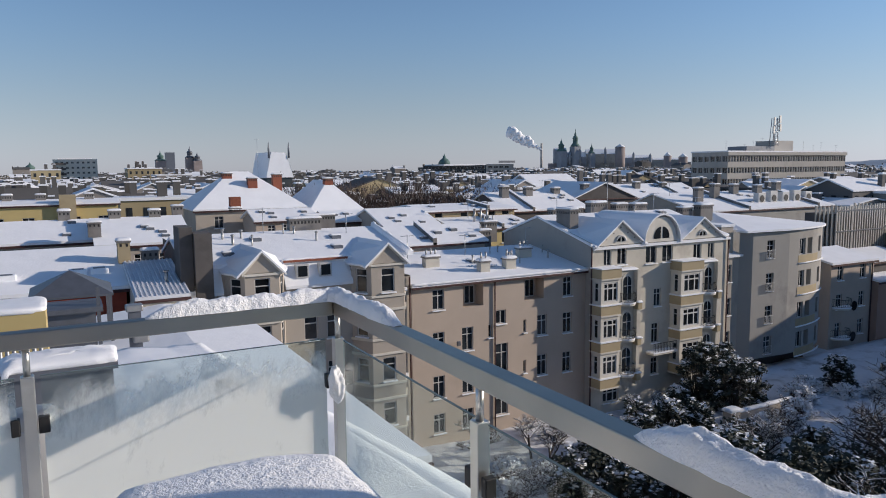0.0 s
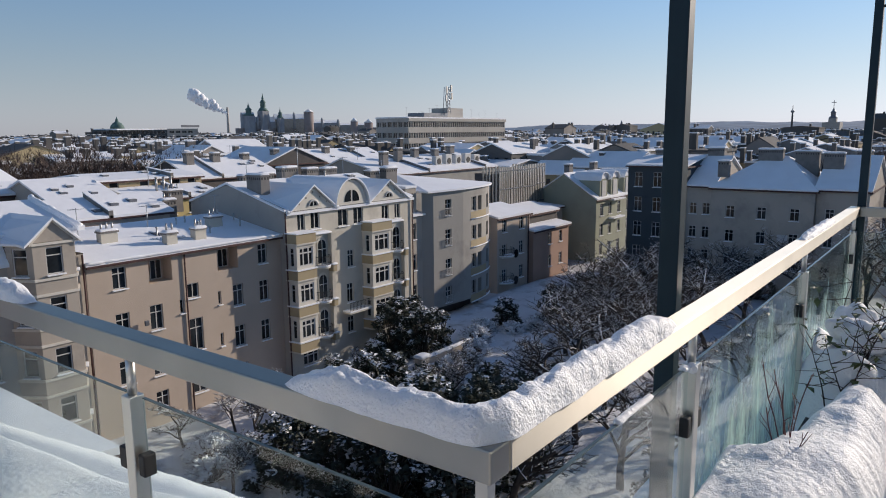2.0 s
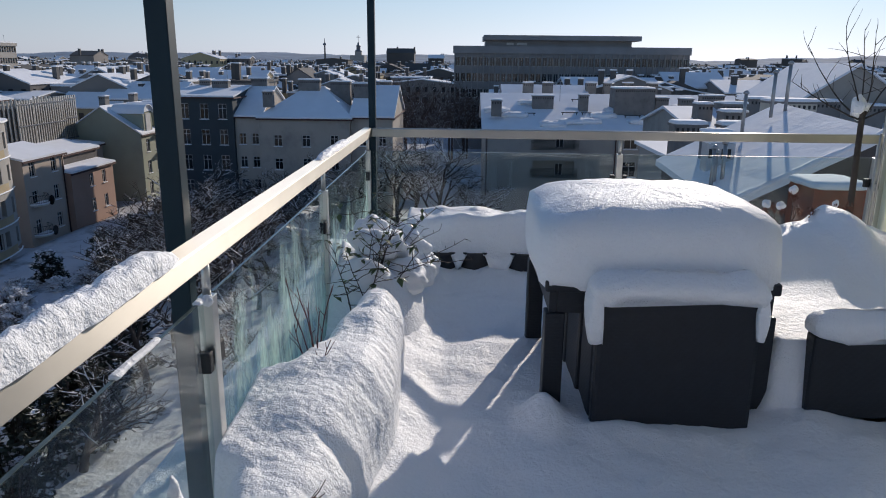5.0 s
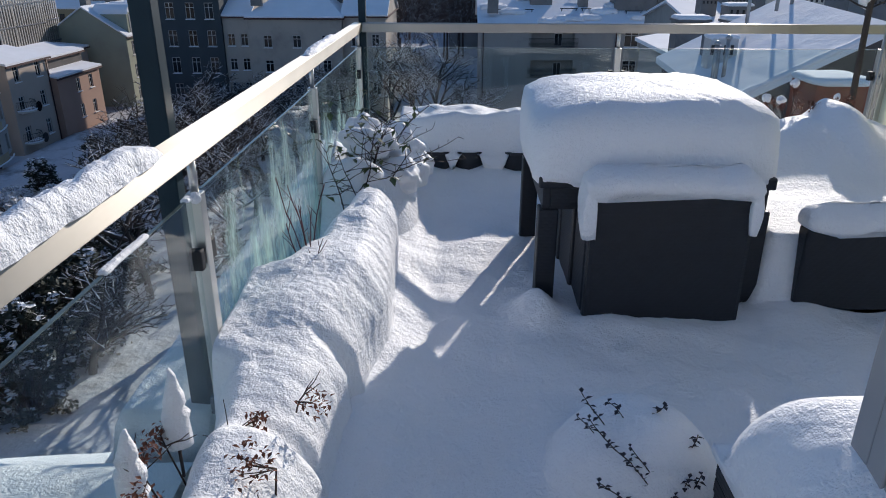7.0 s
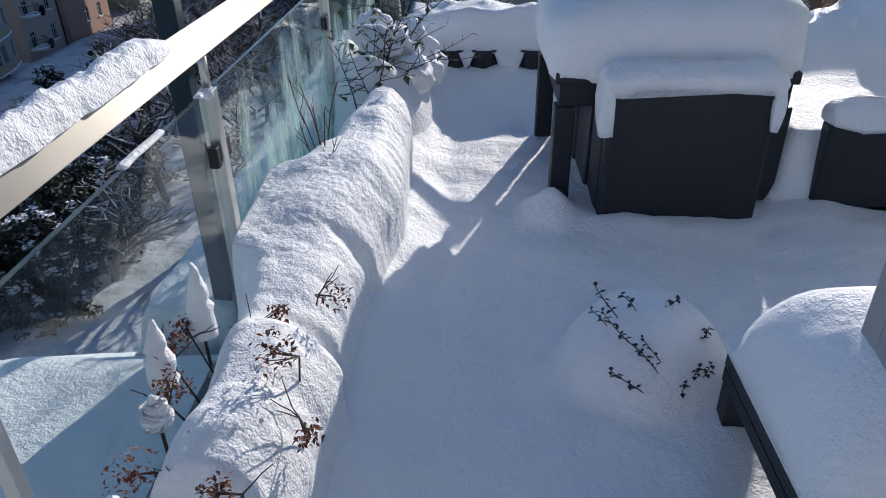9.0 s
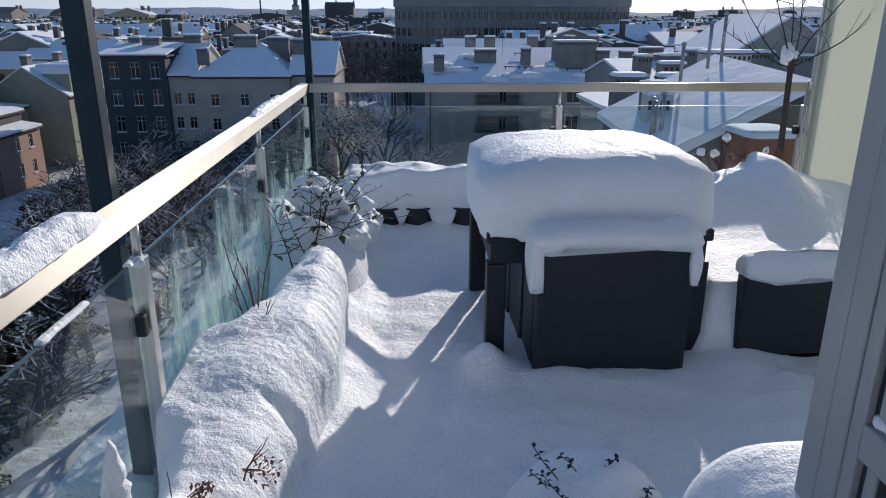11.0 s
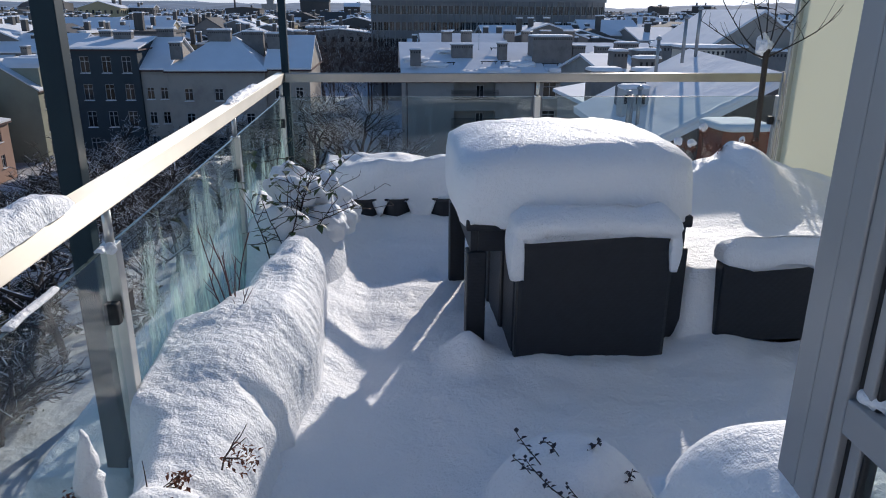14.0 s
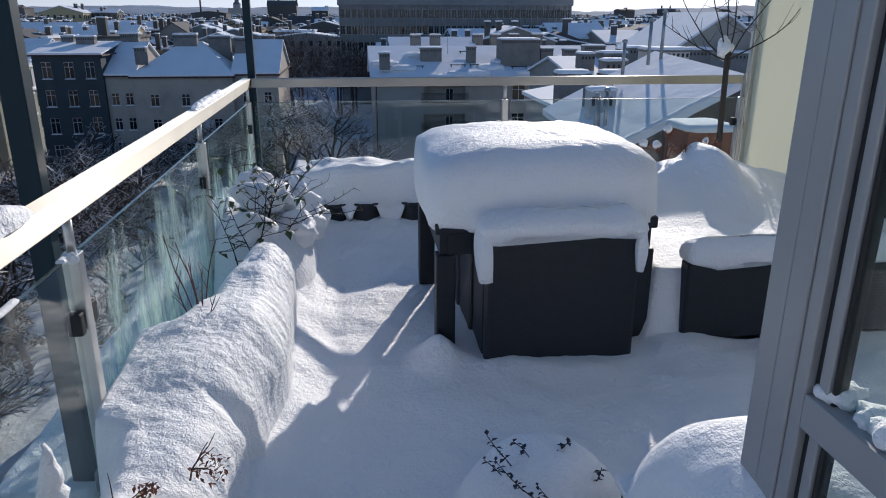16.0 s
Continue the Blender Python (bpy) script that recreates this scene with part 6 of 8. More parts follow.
def east_side():
    house("slate_house", "dark slate-blue house with a snowy roof", 100.5, 118.0, 34.4, 42.9, -3.4, -2.2, PLASTER_TEAL, faces=[("W", rows_of([1.6, 4.4, 7.0], [-5.6, -9.2, -12.8, -16.4], 1.2, 2.1, "cross"))], axis="y")
    house("hip_tenement_wing", "shaded grey tenement wing with snowy roof", 101.0, 118.0, 30.7, 34.35, -6.1, -2.3, PLASTER_WARMGREY, faces=[("W", rows_of([1.0, 2.8], [-9.4, -12.7, -16.0], 1.0, 1.6, "cross"))], axis="y")
    h = house("hip_tenement", "shaded grey tenement under a hipped snowy roof", 100.0, 118.0, 17.8, 30.65, -6.2, -2.2, PLASTER_WARMGREY, faces=[("W", rows_of([2.6, 6.6, 10.6], [-9.5, -12.8, -16.1], 1.15, 1.6, "cross"))], axis="y", hip=5.2)
    part("air_conditioner", boxes((99.6, 99.97, 20.6, 21.9, -13.2, -12.2), bevel=0.06), FRAME_WHITE, h)
    house("hip_tenement_end", "shaded grey tenement end with snowy roof", 100.8, 118.0, 11.9, 17.75, -6.0, -2.0, PLASTER_WARMGREY, faces=[("W", rows_of([1.6, 4.4], [-9.4, -12.7, -16.0], 1.05, 1.6, "cross"))], axis="y")
    for cx, cy, zt, w_, d in ((101.8, 29.6, -2.6, 1.0, 1.4), (108.0, 25.0, -0.7, 1.2, 3.2), (109.0, 20.5, -1.0, 1.2, 3.0), (106.0, 16.8, -1.2, 1.1, 2.4), (110.0, 33.0, -0.6, 1.3, 2.4), (112, 14.0, -1.0, 1.2, 1.8), (107.0, 38.0, -1.0, 1.2, 2.4), (109.0, 41.0, -1.0, 1.2, 1.6)):
        chimney(cx, cy, -4.4, zt, w_, d)
    # the east house, eaves towards the terrace
    y0, y1 = -42.0, -0.9
    o = [(8.7, -8.0, 5.2, 1.9, "loggia"), (8.7, -11.5, 5.2, 2.0, "loggia"), (18.2, -7.9, 1.7, 1.9, "cross"), (18.2, -11.4, 1.7, 1.9, "cross"), (24.0, -7.9, 2.0, 1.9, "cross"), (24.0, -11.4, 2.0, 1.9, "cross"), (32.0, -7.9, 1.7, 1.9, "cross"), (8.7, -15.0, 5.2, 2.0, "loggia")]
    h = house("east_house", "grey house with barred balconies and a wide snowy roof", 90.0, 110.0, y0, y1, -6.5, -2.7, PLASTER_GREY, faces=[("W", o)], axis="y", ridge=0.7, over=0.5)
    for z in (-9.0, -12.5):
        bm = bmesh.new()
        n = 9
        for k in range(n):
            box(bm, 89.45, 89.5, -12.6, -6.6, z + k * 0.14, z + k * 0.14 + 0.045)
        part("balcony_rail", bm, IRON, h)["kind"] = "stuff"
    downpipe(h, 89.8, -1.1, GROUND, -6.7)
    downpipe(h, 89.8, -17.2, GROUND, -6.7)
    for k, (yy, xx) in enumerate(((-4.0, 94.5), (-6.4, 94.6), (-12.0, 95.0), (-14.6, 95.0), (-20.0, 94.2), (-22.6, 94.2), (-9.0, 100.5), (-14.0, 100.5), (-31, 95))):
        bm = bmesh.new()
        zr = -6.5 + (xx - 89.5) / 14.5 * 3.8
        for s in (-0.9, 0.9):
            tube(bm, [(xx, yy + s, zr - 0.1), (xx, yy + s, zr + 0.3)], 0.06, 5)
        tube(bm, [(xx, yy - 1.1, zr + 0.3), (xx, yy + 1.1, zr + 0.3)], 0.06, 5)
        part("snow_guard", bm, IRON, h)
    # uneven drifts on the roof
    for k in range(16):
        rnd = random.Random(k + 300)
        yy, xx = -2.5 - 2.3 * k, 91.5 + rnd.random() * 9
        zr = -6.5 + (xx - 89.5) / 14.5 * 3.8
        d = snow_pillow(xx - 1.5, xx + 1.5, yy - 1.6, yy + 1.6, zr - 0.2, 0.5, r=0.9, lump=0.25, seed=k, step=0.5, droop=0.2, belly=0.1)
        part("snow_drift", d, SNOW_FAR, h, smooth=True)
    for cx, cy, zt, w_, d in ((93.0, -2.3, -3.0, 1.2, 1.3), (98.0, -8.7, -2.45, 1.6, 2.8), (97.0, -14.0, -2.2, 1.2, 1.2), (97.0, -20.4, -1.0, 3.6, 5.2), (96.5, -24.1, -2.5, 1.5, 1.7), (96.0, -27.2, -2.6, 1.5, 1.6), (99, -31.5, -2.2, 1.6, 3.0), (99, -36.5, -2.2, 1.6, 3.0)):
        chimney(cx, cy, -4.6, zt, w_, d)
    h = house("rear_house", "house with a bluish shaded snow roof", 113.0, 130.0, -17.8, -4.4, -4.6, -2.0, PLASTER_DARK, axis="y", over=0.3)
    for cx, cy in ((116, -8.2), (117, -11.4), (119, -18.6), (119, -21.5), (121, -25), (121, -29)):
        chimney(cx, cy, -3.8, -1.2, 1.4, 1.6)
    # roofs to the south-east, crowded with chimneys
    house("south_roof_house", "long house with a snowy roof crowded with chimneys", 56.0, 76.0, -48.0, -17.0, -4.0, -2.2, PLASTER_GREY, axis="y", ridge=0.6)
    for k in range(12):
        rnd = random.Random(k + 50)
        cx, cy = 58 + rnd.random() * 9, -18.6 - k * 1.7
        chimney(cx, cy, -3.4, -1.7 + rnd.random() * 0.9, 1.0 + rnd.random() * 0.9, 0.9 + rnd.random() * 1.4)
    house("gabled_rear_house", "brick gabled house with a snowy roof", 62.0, 74.0, -36.0, -26.0, -1.6, 1.8, PLASTER_WARMGREY, axis="x")
    # aerials and pipes scattered over the roofs
    for k, (x, y, z, hh) in enumerate(((26.0, 56.0, -6.3, 2.4), (32.0, 56.5, -6.2, 2.0), (39.0, 57.0, -6.1, 2.2), (14.0, 57.0, -3.4, 2.2), (20.5, 56.0, -3.6, 1.8), (45.0, 60.0, -3.6, 2.2), (56.5, 58.0, -3.5, 2.4), (64.0, 59.0, -4.2, 2.4), (48.0, 83.0, -4.6, 2.6), (54.0, 90.0, -3.6, 2.6), (66.0, 98.0, -2.8, 2.8), (72.0, 99.0, -2.8, 2.4), (86.0, 84.0, -3.6, 2.6), (98.0, 86.0, -3.0, 2.6), (108.0, 24.0, -2.4, 2.6), (107.0, 30.0, -2.4, 2.2), (110.0, 38.0, -2.4, 2.6), (98.0, -11.0, -3.2, 2.4), (99.0, -18.0, -3.2, 2.2))):
        antenna(x, y, z, hh)
    for k in range(26):
        rnd = random.Random(900 + k)
        x = rnd.uniform(24.5, 40.0) if k < 9 else (rnd.uniform(10, 22) if k < 16 else rnd.uniform(43, 57))
        y = rnd.uniform(52.5, 57.0)
        z = (-7.15 + (y - 49.65) / 8.85 * 1.4) if k < 9 else ((-4.65 + (y - 50.7) / 6.8 * 1.5) if k < 16 else (-5.1 + (y - 49.9) / 8.1 * 2.1))
        vent_pipe(x, y, z - 0.1, rnd.uniform(0.5, 0.9), rnd.uniform(0.05, 0.1))
    # the neighbouring lean-to roof with a lit verge
    h = thing("lean_to_house", "neighbouring house with a shaded snowy roof and dark gable wall", "building", "town houses", at=(23, -9, GROUND))
    def zr(x, y):
        return -1.77 - 0.5 * (y + 6.63) + 0.05 * (x - 20)
    bm = bmesh.new()
    bm.faces.new([bm.verts.new(p) for p in ((20.15, -5.8, GROUND), (20.15, -9.8, GROUND), (20.15, -9.8, zr(20.15, -9.8) - 0.25), (20.15, -5.8, zr(20.15, -5.8) - 0.25))])
    bm.faces.new([bm.verts.new(p) for p in ((20.15, -5.8, GROUND), (27.0, -5.8, GROUND), (27.0, -5.8, zr(27, -5.8) - 0.25), (20.15, -5.8, zr(20.15, -5.8) - 0.25))])
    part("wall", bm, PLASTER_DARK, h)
    bm = bmesh.new()
    slab(bm, [(20.0, -5.6, zr(20, -5.6)), (20.0, -9.9, zr(20, -9.9)), (27.2, -9.9, zr(27.2, -9.9)), (27.2, -5.6, zr(27.2, -5.6))], 0.22)
    part("roof", bm, SNOW_FAR, h, "sloping roof with drifts of snow")
    eave_roll(h, (20.05, -5.6, zr(20.05, -5.6) + 0.02), (20.05, -9.8, zr(20.05, -9.8) + 0.02), 0.11, 12.0)
    for k, (x, y) in enumerate(((23.4, -6.6), (24.6, -6.9))):
        u = part("roof_box", boxes((x, x + 0.6, y - 0.5, y + 0.4, zr(x, y) - 0.2, zr(x, y) + 0.75), bevel=0.03), FRAME_WHITE if k == 0 else SHEET, h, "boxy ventilation unit on the roof")
        for i in range(4):
            part("slot", boxes((x - 0.02, x - 0.002, y - 0.36 + 0.2 * i, y - 0.26 + 0.2 * i, zr(x, y) + 0.25, zr(x, y) + 0.55)), IRON, u)
        part("snow_cap", snow_pillow(x, x + 0.6, y - 0.5, y + 0.4, zr(x, y) + 0.752, 0.12, r=0.08, lump=0.03, seed=k, step=0.08, droop=0.02), SNOW_FAR, u, smooth=True)
    h = house("rear_flat_house", "low house with a flat snowy roof crowded with chimneys", 29.0, 48.0, -19.0, -10.0, -3.4, -2.6, PLASTER_GREY)
    for cx, cy, w_, d, zt in ((40.0, -10.6, 1.2, 1.7, -1.25), (40.0, -13.2, 1.2, 1.7, -1.3), (34.0, -11.2, 0.9, 1.0, -1.5), (36.0, -12.0, 0.9, 0.9, -1.3), (43.0, -17.2, 1.6, 2.6, 0.2), (31.5, -10.8, 0.7, 0.9, -1.9), (45.0, -14.8, 1.2, 1.4, -0.8)):
        chimney(cx, cy, -3.6, zt, w_, d, 0, PLASTER_CREAM if cy < -17 else CHIMNEY)
    for cx, cy, z, hh in ((22.0, -5.95, -1.9, 1.0), (22.2, -6.1, -1.9, 0.85), (22.1, -6.3, -1.9, 1.15), (25.6, -9.0, 0.2, 1.1), (25.9, -9.6, 0.4, 1.2), (25.4, -8.0, -0.3, 0.9), (33.0, -12.0, -3.0, 1.6), (35.0, -14.0, -3.0, 1.8)):
        vent_pipe(cx, cy, z, hh, 0.06)
    c = thing("brick_chimney", "broad brick chimney with a snow cap", "chimney", "roof chimneys", at=(16.0, -5.9, -6))
    part("shaft", boxes((15.6, 16.8, -7.1, -5.95, -12, -1.0)), BRICK, c)
    part("snow_cap", snow_pillow(15.55, 16.85, -7.15, -5.9, -0.998, 0.16, r=0.12, lump=0.03, seed=2, step=0.2, droop=0), SNOW_FAR, c, smooth=True)


east_side()


def office_block(name, label, o, ang, width, depth, z0, z1, floors, bays, wall, floor_h, kind, wr=0.66, hr=0.46):
    h = thing(name, label, "building", "office blocks", at=(o[0], o[1], z0))

    def side(oo, a, w, n):
        ops = [((i + 0.5) * w / n, z1 - 2.0 - floor_h * f_, w / n * wr, floor_h * hr, kind) for f_ in range(floors) for i in range(n)]
        facade(h, oo, a, w, z0, z1, ops, wall, depth=0.35, sill=False)
    r = math.radians(ang)
    ux, uy = math.cos(r), math.sin(r)
    side(o, ang, width, bays)
    side((o[0] - uy * depth, o[1] + ux * depth), ang - 90, depth, max(3, int(bays * depth / width * 0.6)))
    facade(h, (o[0] + ux * width, o[1] + uy * width), ang + 90, depth, z0, z1, [], wall)
    return h


def offices():
    k = 1.35
    h = office_block("office_block", "long grey concrete office block with rows of small windows", (173.0, 145.0), 0, 56.5, 13.5, GROUND, 5.7, 5, 46, CONCRETE, 3.35, "double", 0.78, 0.5)
    part("roof", boxes((172.8, 229.7, 144.8, 158.7, 5.704, 6.1)), SNOW_FAR, h)
    part("fascia", boxes((172.7, 229.8, 144.6, 144.98, 4.75, 5.68)), CONCRETE, h)
    part("roof_hut", boxes((199, 208, 149, 156, 6.104, 9.4)), CONCRETE, h)
    part("roof_plant", boxes((186, 199, 149, 156, 6.104, 7.6)), SHEET, h)
    for cx in (175.0, 183, 187, 191, 195, 211, 216, 220, 228):
        antenna(cx, 147.5, 6.1, 2.0 + (cx % 3))
    m = thing("telecom_mast", "lattice telecom mast with panel aerials on the office roof", "mast", at=(198.5, 149, 7.6))
    bm = bmesh.new()
    for dx, dy in ((-0.9, -0.9), (0.9, -0.9), (0.9, 0.9), (-0.9, 0.9)):
        tube(bm, [(198.5 + dx, 149 + dy, 7.6), (198.5 + dx * 0.6, 149 + dy * 0.6, 16.4)], 0.13, 5)
    for q in range(7):
        z = 7.8 + q * 1.2
        tube(bm, [(197.6, 148.1, z), (199.4, 148.1, z + 1.2)], 0.09, 4)
        tube(bm, [(199.4, 148.1, z), (197.6, 148.1, z + 1.2)], 0.09, 4)
    part("lattice", bm, STEEL_DULL, m)
    for dx, z in ((-1.6, 11.5), (1.5, 12.2), (-1.3, 14.2), (1.3, 14.8)):
        part("panel_aerial", boxes((198.5 + dx - 0.32, 198.5 + dx + 0.32, 147.8, 148.2, z, z + 2.3)), ZINC, m)
    # wide dark office to the east
    h = office_block("dark_office", "wide dark office block with ribbed rows of glass", (185.0, 4.7), -90, 58.5, 22.0, GROUND, 3.6, 5, 40, DARKOFFICE, 3.9, "double", 0.8, 0.55)
    part("parapet", boxes((184.5, 208, -54.2, 5.1, 3.604, 5.4)), DARKOFFICE, h)
    for i in range(41):
        v = 4.7 - 58.5 * i / 40
        part("rib", boxes((184.6, 184.96, v - 0.06, v + 0.06, GROUND + 4, 3.6)), PLASTER_GREY, h)
    part("penthouse", boxes((188, 205, -40.0, -3.2, 5.404, 6.9)), DARKOFFICE, h)
    part("penthouse_roof", boxes((186, 206, -42.0, -2.6, 6.904, 8.1)), DARKOFFICE, h)
    part("sign_lettering", boxes((187.8, 187.96, -13.6, -11.0, 5.7, 6.3), (187.8, 187.96, -10.2, -8.4, 5.7, 6.3)), FRAME_WHITE, h, "pale unreadable sign bars on the roof edge")


offices()

# ---- roofs on the north-west side ----
def north_west():
    w = rows_of([3, 7, 11, 15, 19, 22.5], [-8.4, -11.6], 1.1, 1.6, "cross")
    h = house("long_roof_house", "long house with a broad white roof and roof windows", -24.0, 3.6, 52.0, 67.0, -5.7, -3.8, REDWALL, faces=[("S", w)], ridge=0.55, over=0.2)
    for cx, cy in ((-8.5, 54.5), (-3.2, 54.6), (0.9, 54.8), (2.2, 54.8), (-14, 54.5)):
        zr = -5.7 + (cy - 52.0) / 8.25 * 1.9
        f_ = part("roof_window", boxes((cx - 0.55, cx + 0.55, cy - 0.5, cy + 0.5, zr - 0.1, zr + 0.28), bevel=0.04), SNOW_FAR, h, "snow-rimmed roof window")
        part("pane", boxes((cx - 0.36, cx + 0.36, cy - 0.32, cy + 0.3, zr + 0.281, zr + 0.30)), SHEET, f_)
    chimney(3.9, 56.5, -4.8, -2.9, 0.8, 1.1, 0, PLASTER_OCHRE)
    antenna(-4.4, 53.0, -5.2, 4.2)
    antenna(-6.0, 50.0, -6.2, 2.2)
    h = house("ribbed_roof_house", "house with a ribbed sheet roof thinly covered in snow", 3.8, 6.9, 47.8, 56.0, -5.9, -4.6, PLASTER_CREAM, ridge=0.98, roof=SNOW_RIB, over=0.05)
    for i in range(12):
        x = 3.9 + 3.0 * i / 11
        bm = bmesh.new()
        slab(bm, [(x - 0.04, 47.75, -5.82), (x + 0.04, 47.75, -5.82), (x + 0.04, 55.8, -4.53), (x - 0.04, 55.8, -4.53)], 0.1)
        part("roof_rib", bm, SNOW_RIB, h)
    vent_pipe(5.9, 50.5, -5.4, 0.6, 0.12)
    chimney(5.6, 56.3, -4.8, -3.9, 1.1, 0.7)
    # dark hipped canopy in front
    h = thing("roof_pavilion", "dark blue-grey hipped metal canopy on posts", "canopy", "roof structures", at=(0.4, 41, -7))
    bm = bmesh.new()
    a, b, c, d, p = (-1.55, 40.0, -4.3), (2.15, 40.0, -4.3), (2.25, 44.0, -4.3), (-1.55, 44.0, -4.3), (0.3, 42.0, -3.25)
    for q in ((a, b, p), (b, c, p), (c, d, p), (d, a, p)):
        slab(bm, q, 0.1)
    part("canopy", bm, SHEET, h, "dark blue-grey hipped sheet canopy")
    for x, y in ((-1.4, 40.2), (2.0, 40.2), (2.05, 43.8), (-1.4, 43.8)):
        part("canopy_post", boxes((x - 0.07, x + 0.07, y - 0.07, y + 0.07, -9, -4.4)), SHEET, h)
    part("floor_slab", boxes((-1.7, 2.3, 39.9, 44.1, -9.4, -9.0)), PLASTER_GREY, h)
    h = house("grey_shed", "grey sheet metal roof shed", -0.75, 1.2, 37.0, 39.0, -4.35, -4.25, SHEET, z0=-9, gutter=False, roof=SHEET)
    part("side_pole", boxes((1.25, 1.4, 37.0, 37.15, -6.5, -3.5)), SHEET, h)
    h = house("low_snow_roof", "low neighbouring roof under smooth shaded snow", 1.5, 9.0, 20.0, 47.4, -6.8, -6.4, PLASTER_DARK, axis="y")
    c = thing("steel_flue", "short square metal flue with a cap on the roof", "pipe", "flue pipes", at=(2.6, 34.5, -6.4))
    part("pipe", boxes((2.35, 2.85, 34.3, 34.7, -6.6, -4.3)), SHEET, c)
    part("cap", boxes((2.25, 2.95, 34.2, 34.8, -4.29, -4.0), bevel=0.06), ZINC, c)
    part("elbow", boxes((2.45, 3.1, 33.9, 34.29, -5.6, -5.0), bevel=0.08), ZINC, c)
    # the lower roof just past the terrace corner
    h = thing("lower_roof", "lower flat roof of the same block deep in snow", "roof", at=(-1, 9, -2.5))
    part("deck", boxes((-12, 2.6, 5.12, 17.4, -3.2, -2.45), (2.604, 3.35, 2.76, 12.2, -3.2, -2.45)), PLASTER_DARK, h)
    bm = field(-12.05, 3.95, 2.76, 17.45, 0.2, lambda x, y: -2.0 + 0.06 * fbm(x, y, 2, 0.4) + 0.03 * fbm(x, y, 2, 2.0), -2.449)
    for v in bm.verts:
        v.co.x -= 0.165 * (v.co.y - 8.6) * max(0.0, v.co.x / 3.95)
    part("snow", bm, SNOW, h, smooth=True)
    part("parapet", boxes((-12, 0.5, 12.0, 12.5, -2.1, -0.95)), SHEET, h, "dark sheet metal parapet")
    part("coping", boxes((-12, 0.56, 11.93, 12.57, -0.946, -0.86)), SHEET, h)
    part("parapet_snow", snow_pillow(-0.8, 0.54, 11.95, 12.55, -0.858, 0.16, r=0.15, lump=0.05, seed=5, step=0.1), SNOW, h, smooth=True)
    part("parapet_snow", snow_pillow(-3.4, -1.1, 11.95, 12.55, -0.858, 0.12, r=0.15, lump=0.05, seed=7, step=0.1), SNOW, h, smooth=True)
    bm = bmesh.new()
    tube(bm, [(-0.36, 9.0, -1.9), (-0.36, 9.0, -0.62), (-0.36, 9.0, -0.50), (-0.36, 9.0, -0.47)], [0.22, 0.22, 0.23, 0.1], 18)
    v_ = part("ventilator", bm, ZINC, h, "round galvanised roof ventilator")
    bm = bmesh.new()
    tube(bm, [(-0.36, 9.0, -0.62), (-0.36, 9.0, -0.60)], 0.235, 18)
    part("ring", bm, STEEL_DULL, v_)
    for i in range(9):
        bm = bmesh.new()
        tube(bm, [(-1.7 + i * 0.14, 21.0, -3.6), (-1.7 + i * 0.14, 21.0, -2.25 + 0.06 * (i % 2))], 0.05, 8)
        part("flue_pipe", bm, ZINC, h)
    part("flue_base", boxes((-2.2, -0.45, 20.6, 21.4, -12, -2.75)), PLASTER_DARK, h)
    part("flue_house", boxes((-2.4, -0.5, 24.0, 26.0, -12, -2.15)), PLASTER_YELLOW, h)
    part("flue_house_snow", snow_pillow(-2.4, -0.5, 24.0, 26.0, -2.148, 0.15, r=0.1, lump=0.03, seed=6, step=0.15), SNOW, h, smooth=True)
    # middle distance
    house("row_house", "town house with a snowy pitched roof", -16.0, 2.8, 78.0, 90.0, -4.8, -3.1, PLASTER_CREAM, faces=[("S", rows_of([2, 5, 8, 11, 14, 17], [-6.6, -9.8], 1.1, 1.5, "cross"))])
    house("row_house", "town house with a snowy pitched roof", 3.0, 11.2, 74.0, 88.0, -5.0, -2.9, PLASTER_WARMGREY, faces=[("S", rows_of([1.5, 3.6, 5.8, 7.4], [-6.8, -9.8], 1.1, 1.5, "cross"))])
    for cx, cy, zt in ((0.5, 84, -2.0), (5.0, 81, -2.0), (8.8, 81, -2.1), (-6, 84, -2.2), (11.5, 84, -1.8), (2.9, 76, -3.0)):
        chimney(cx, cy, -3.8, zt, 1.1, 0.8)
    h = house("yellow_house", "yellow plastered house with a flat snowy roof", -24.0, 7.4, 110.0, 122.0, -2.4, -2.0, PLASTER_YELLOW, faces=[("S", rows_of([10, 13.5, 17, 20.5, 26, 29.5], [-5.0, -8.4], 1.4, 1.5, "double"))])
    part("stair_tower", boxes((0.2, 2.2, 109.2, 112, GROUND, -1.3)), PLASTER_OCHRE, h)
    for cx in (-15, -10, -6, -2, 4):
        chimney(cx, 115, -2.2, -1.3, 1.2, 0.9, 0)
    h = house("white_ridge_house", "narrow house with a bright snowy ridge roof", 26.5, 37.5, 62.0, 70.0, -5.4, -4.0, PLASTER_BEIGE, ridge=0.5)
    h = house("ochre_house", "ochre house with stepped snowy roofs", 43.2, 57.5, 86.0, 97.0, -3.9, -3.3, PLASTER_OCHRE, faces=[("S", rows_of([2.0, 6.0, 10.5, 12.8], [-4.6], 1.2, 0.7, "plain"))])
    h = house("ochre_house", "ochre house front with a lower snowy roof", 44.6, 56.6, 80.0, 85.9, -6.0, -4.9, PLASTER_YELLOW, faces=[("S", rows_of([1.5, 4.4, 7.4, 10.2], [-7.4, -10.6], 1.2, 1.5, "double"))], ridge=0.98)
    for cx, cy, zt in ((49, 83, -4.0), (50.0, 83, -4.2), (51, 83, -4.0), (45, 92, -2.4)):
        vent_pipe(cx, cy, -5.2, 1.4, 0.14)
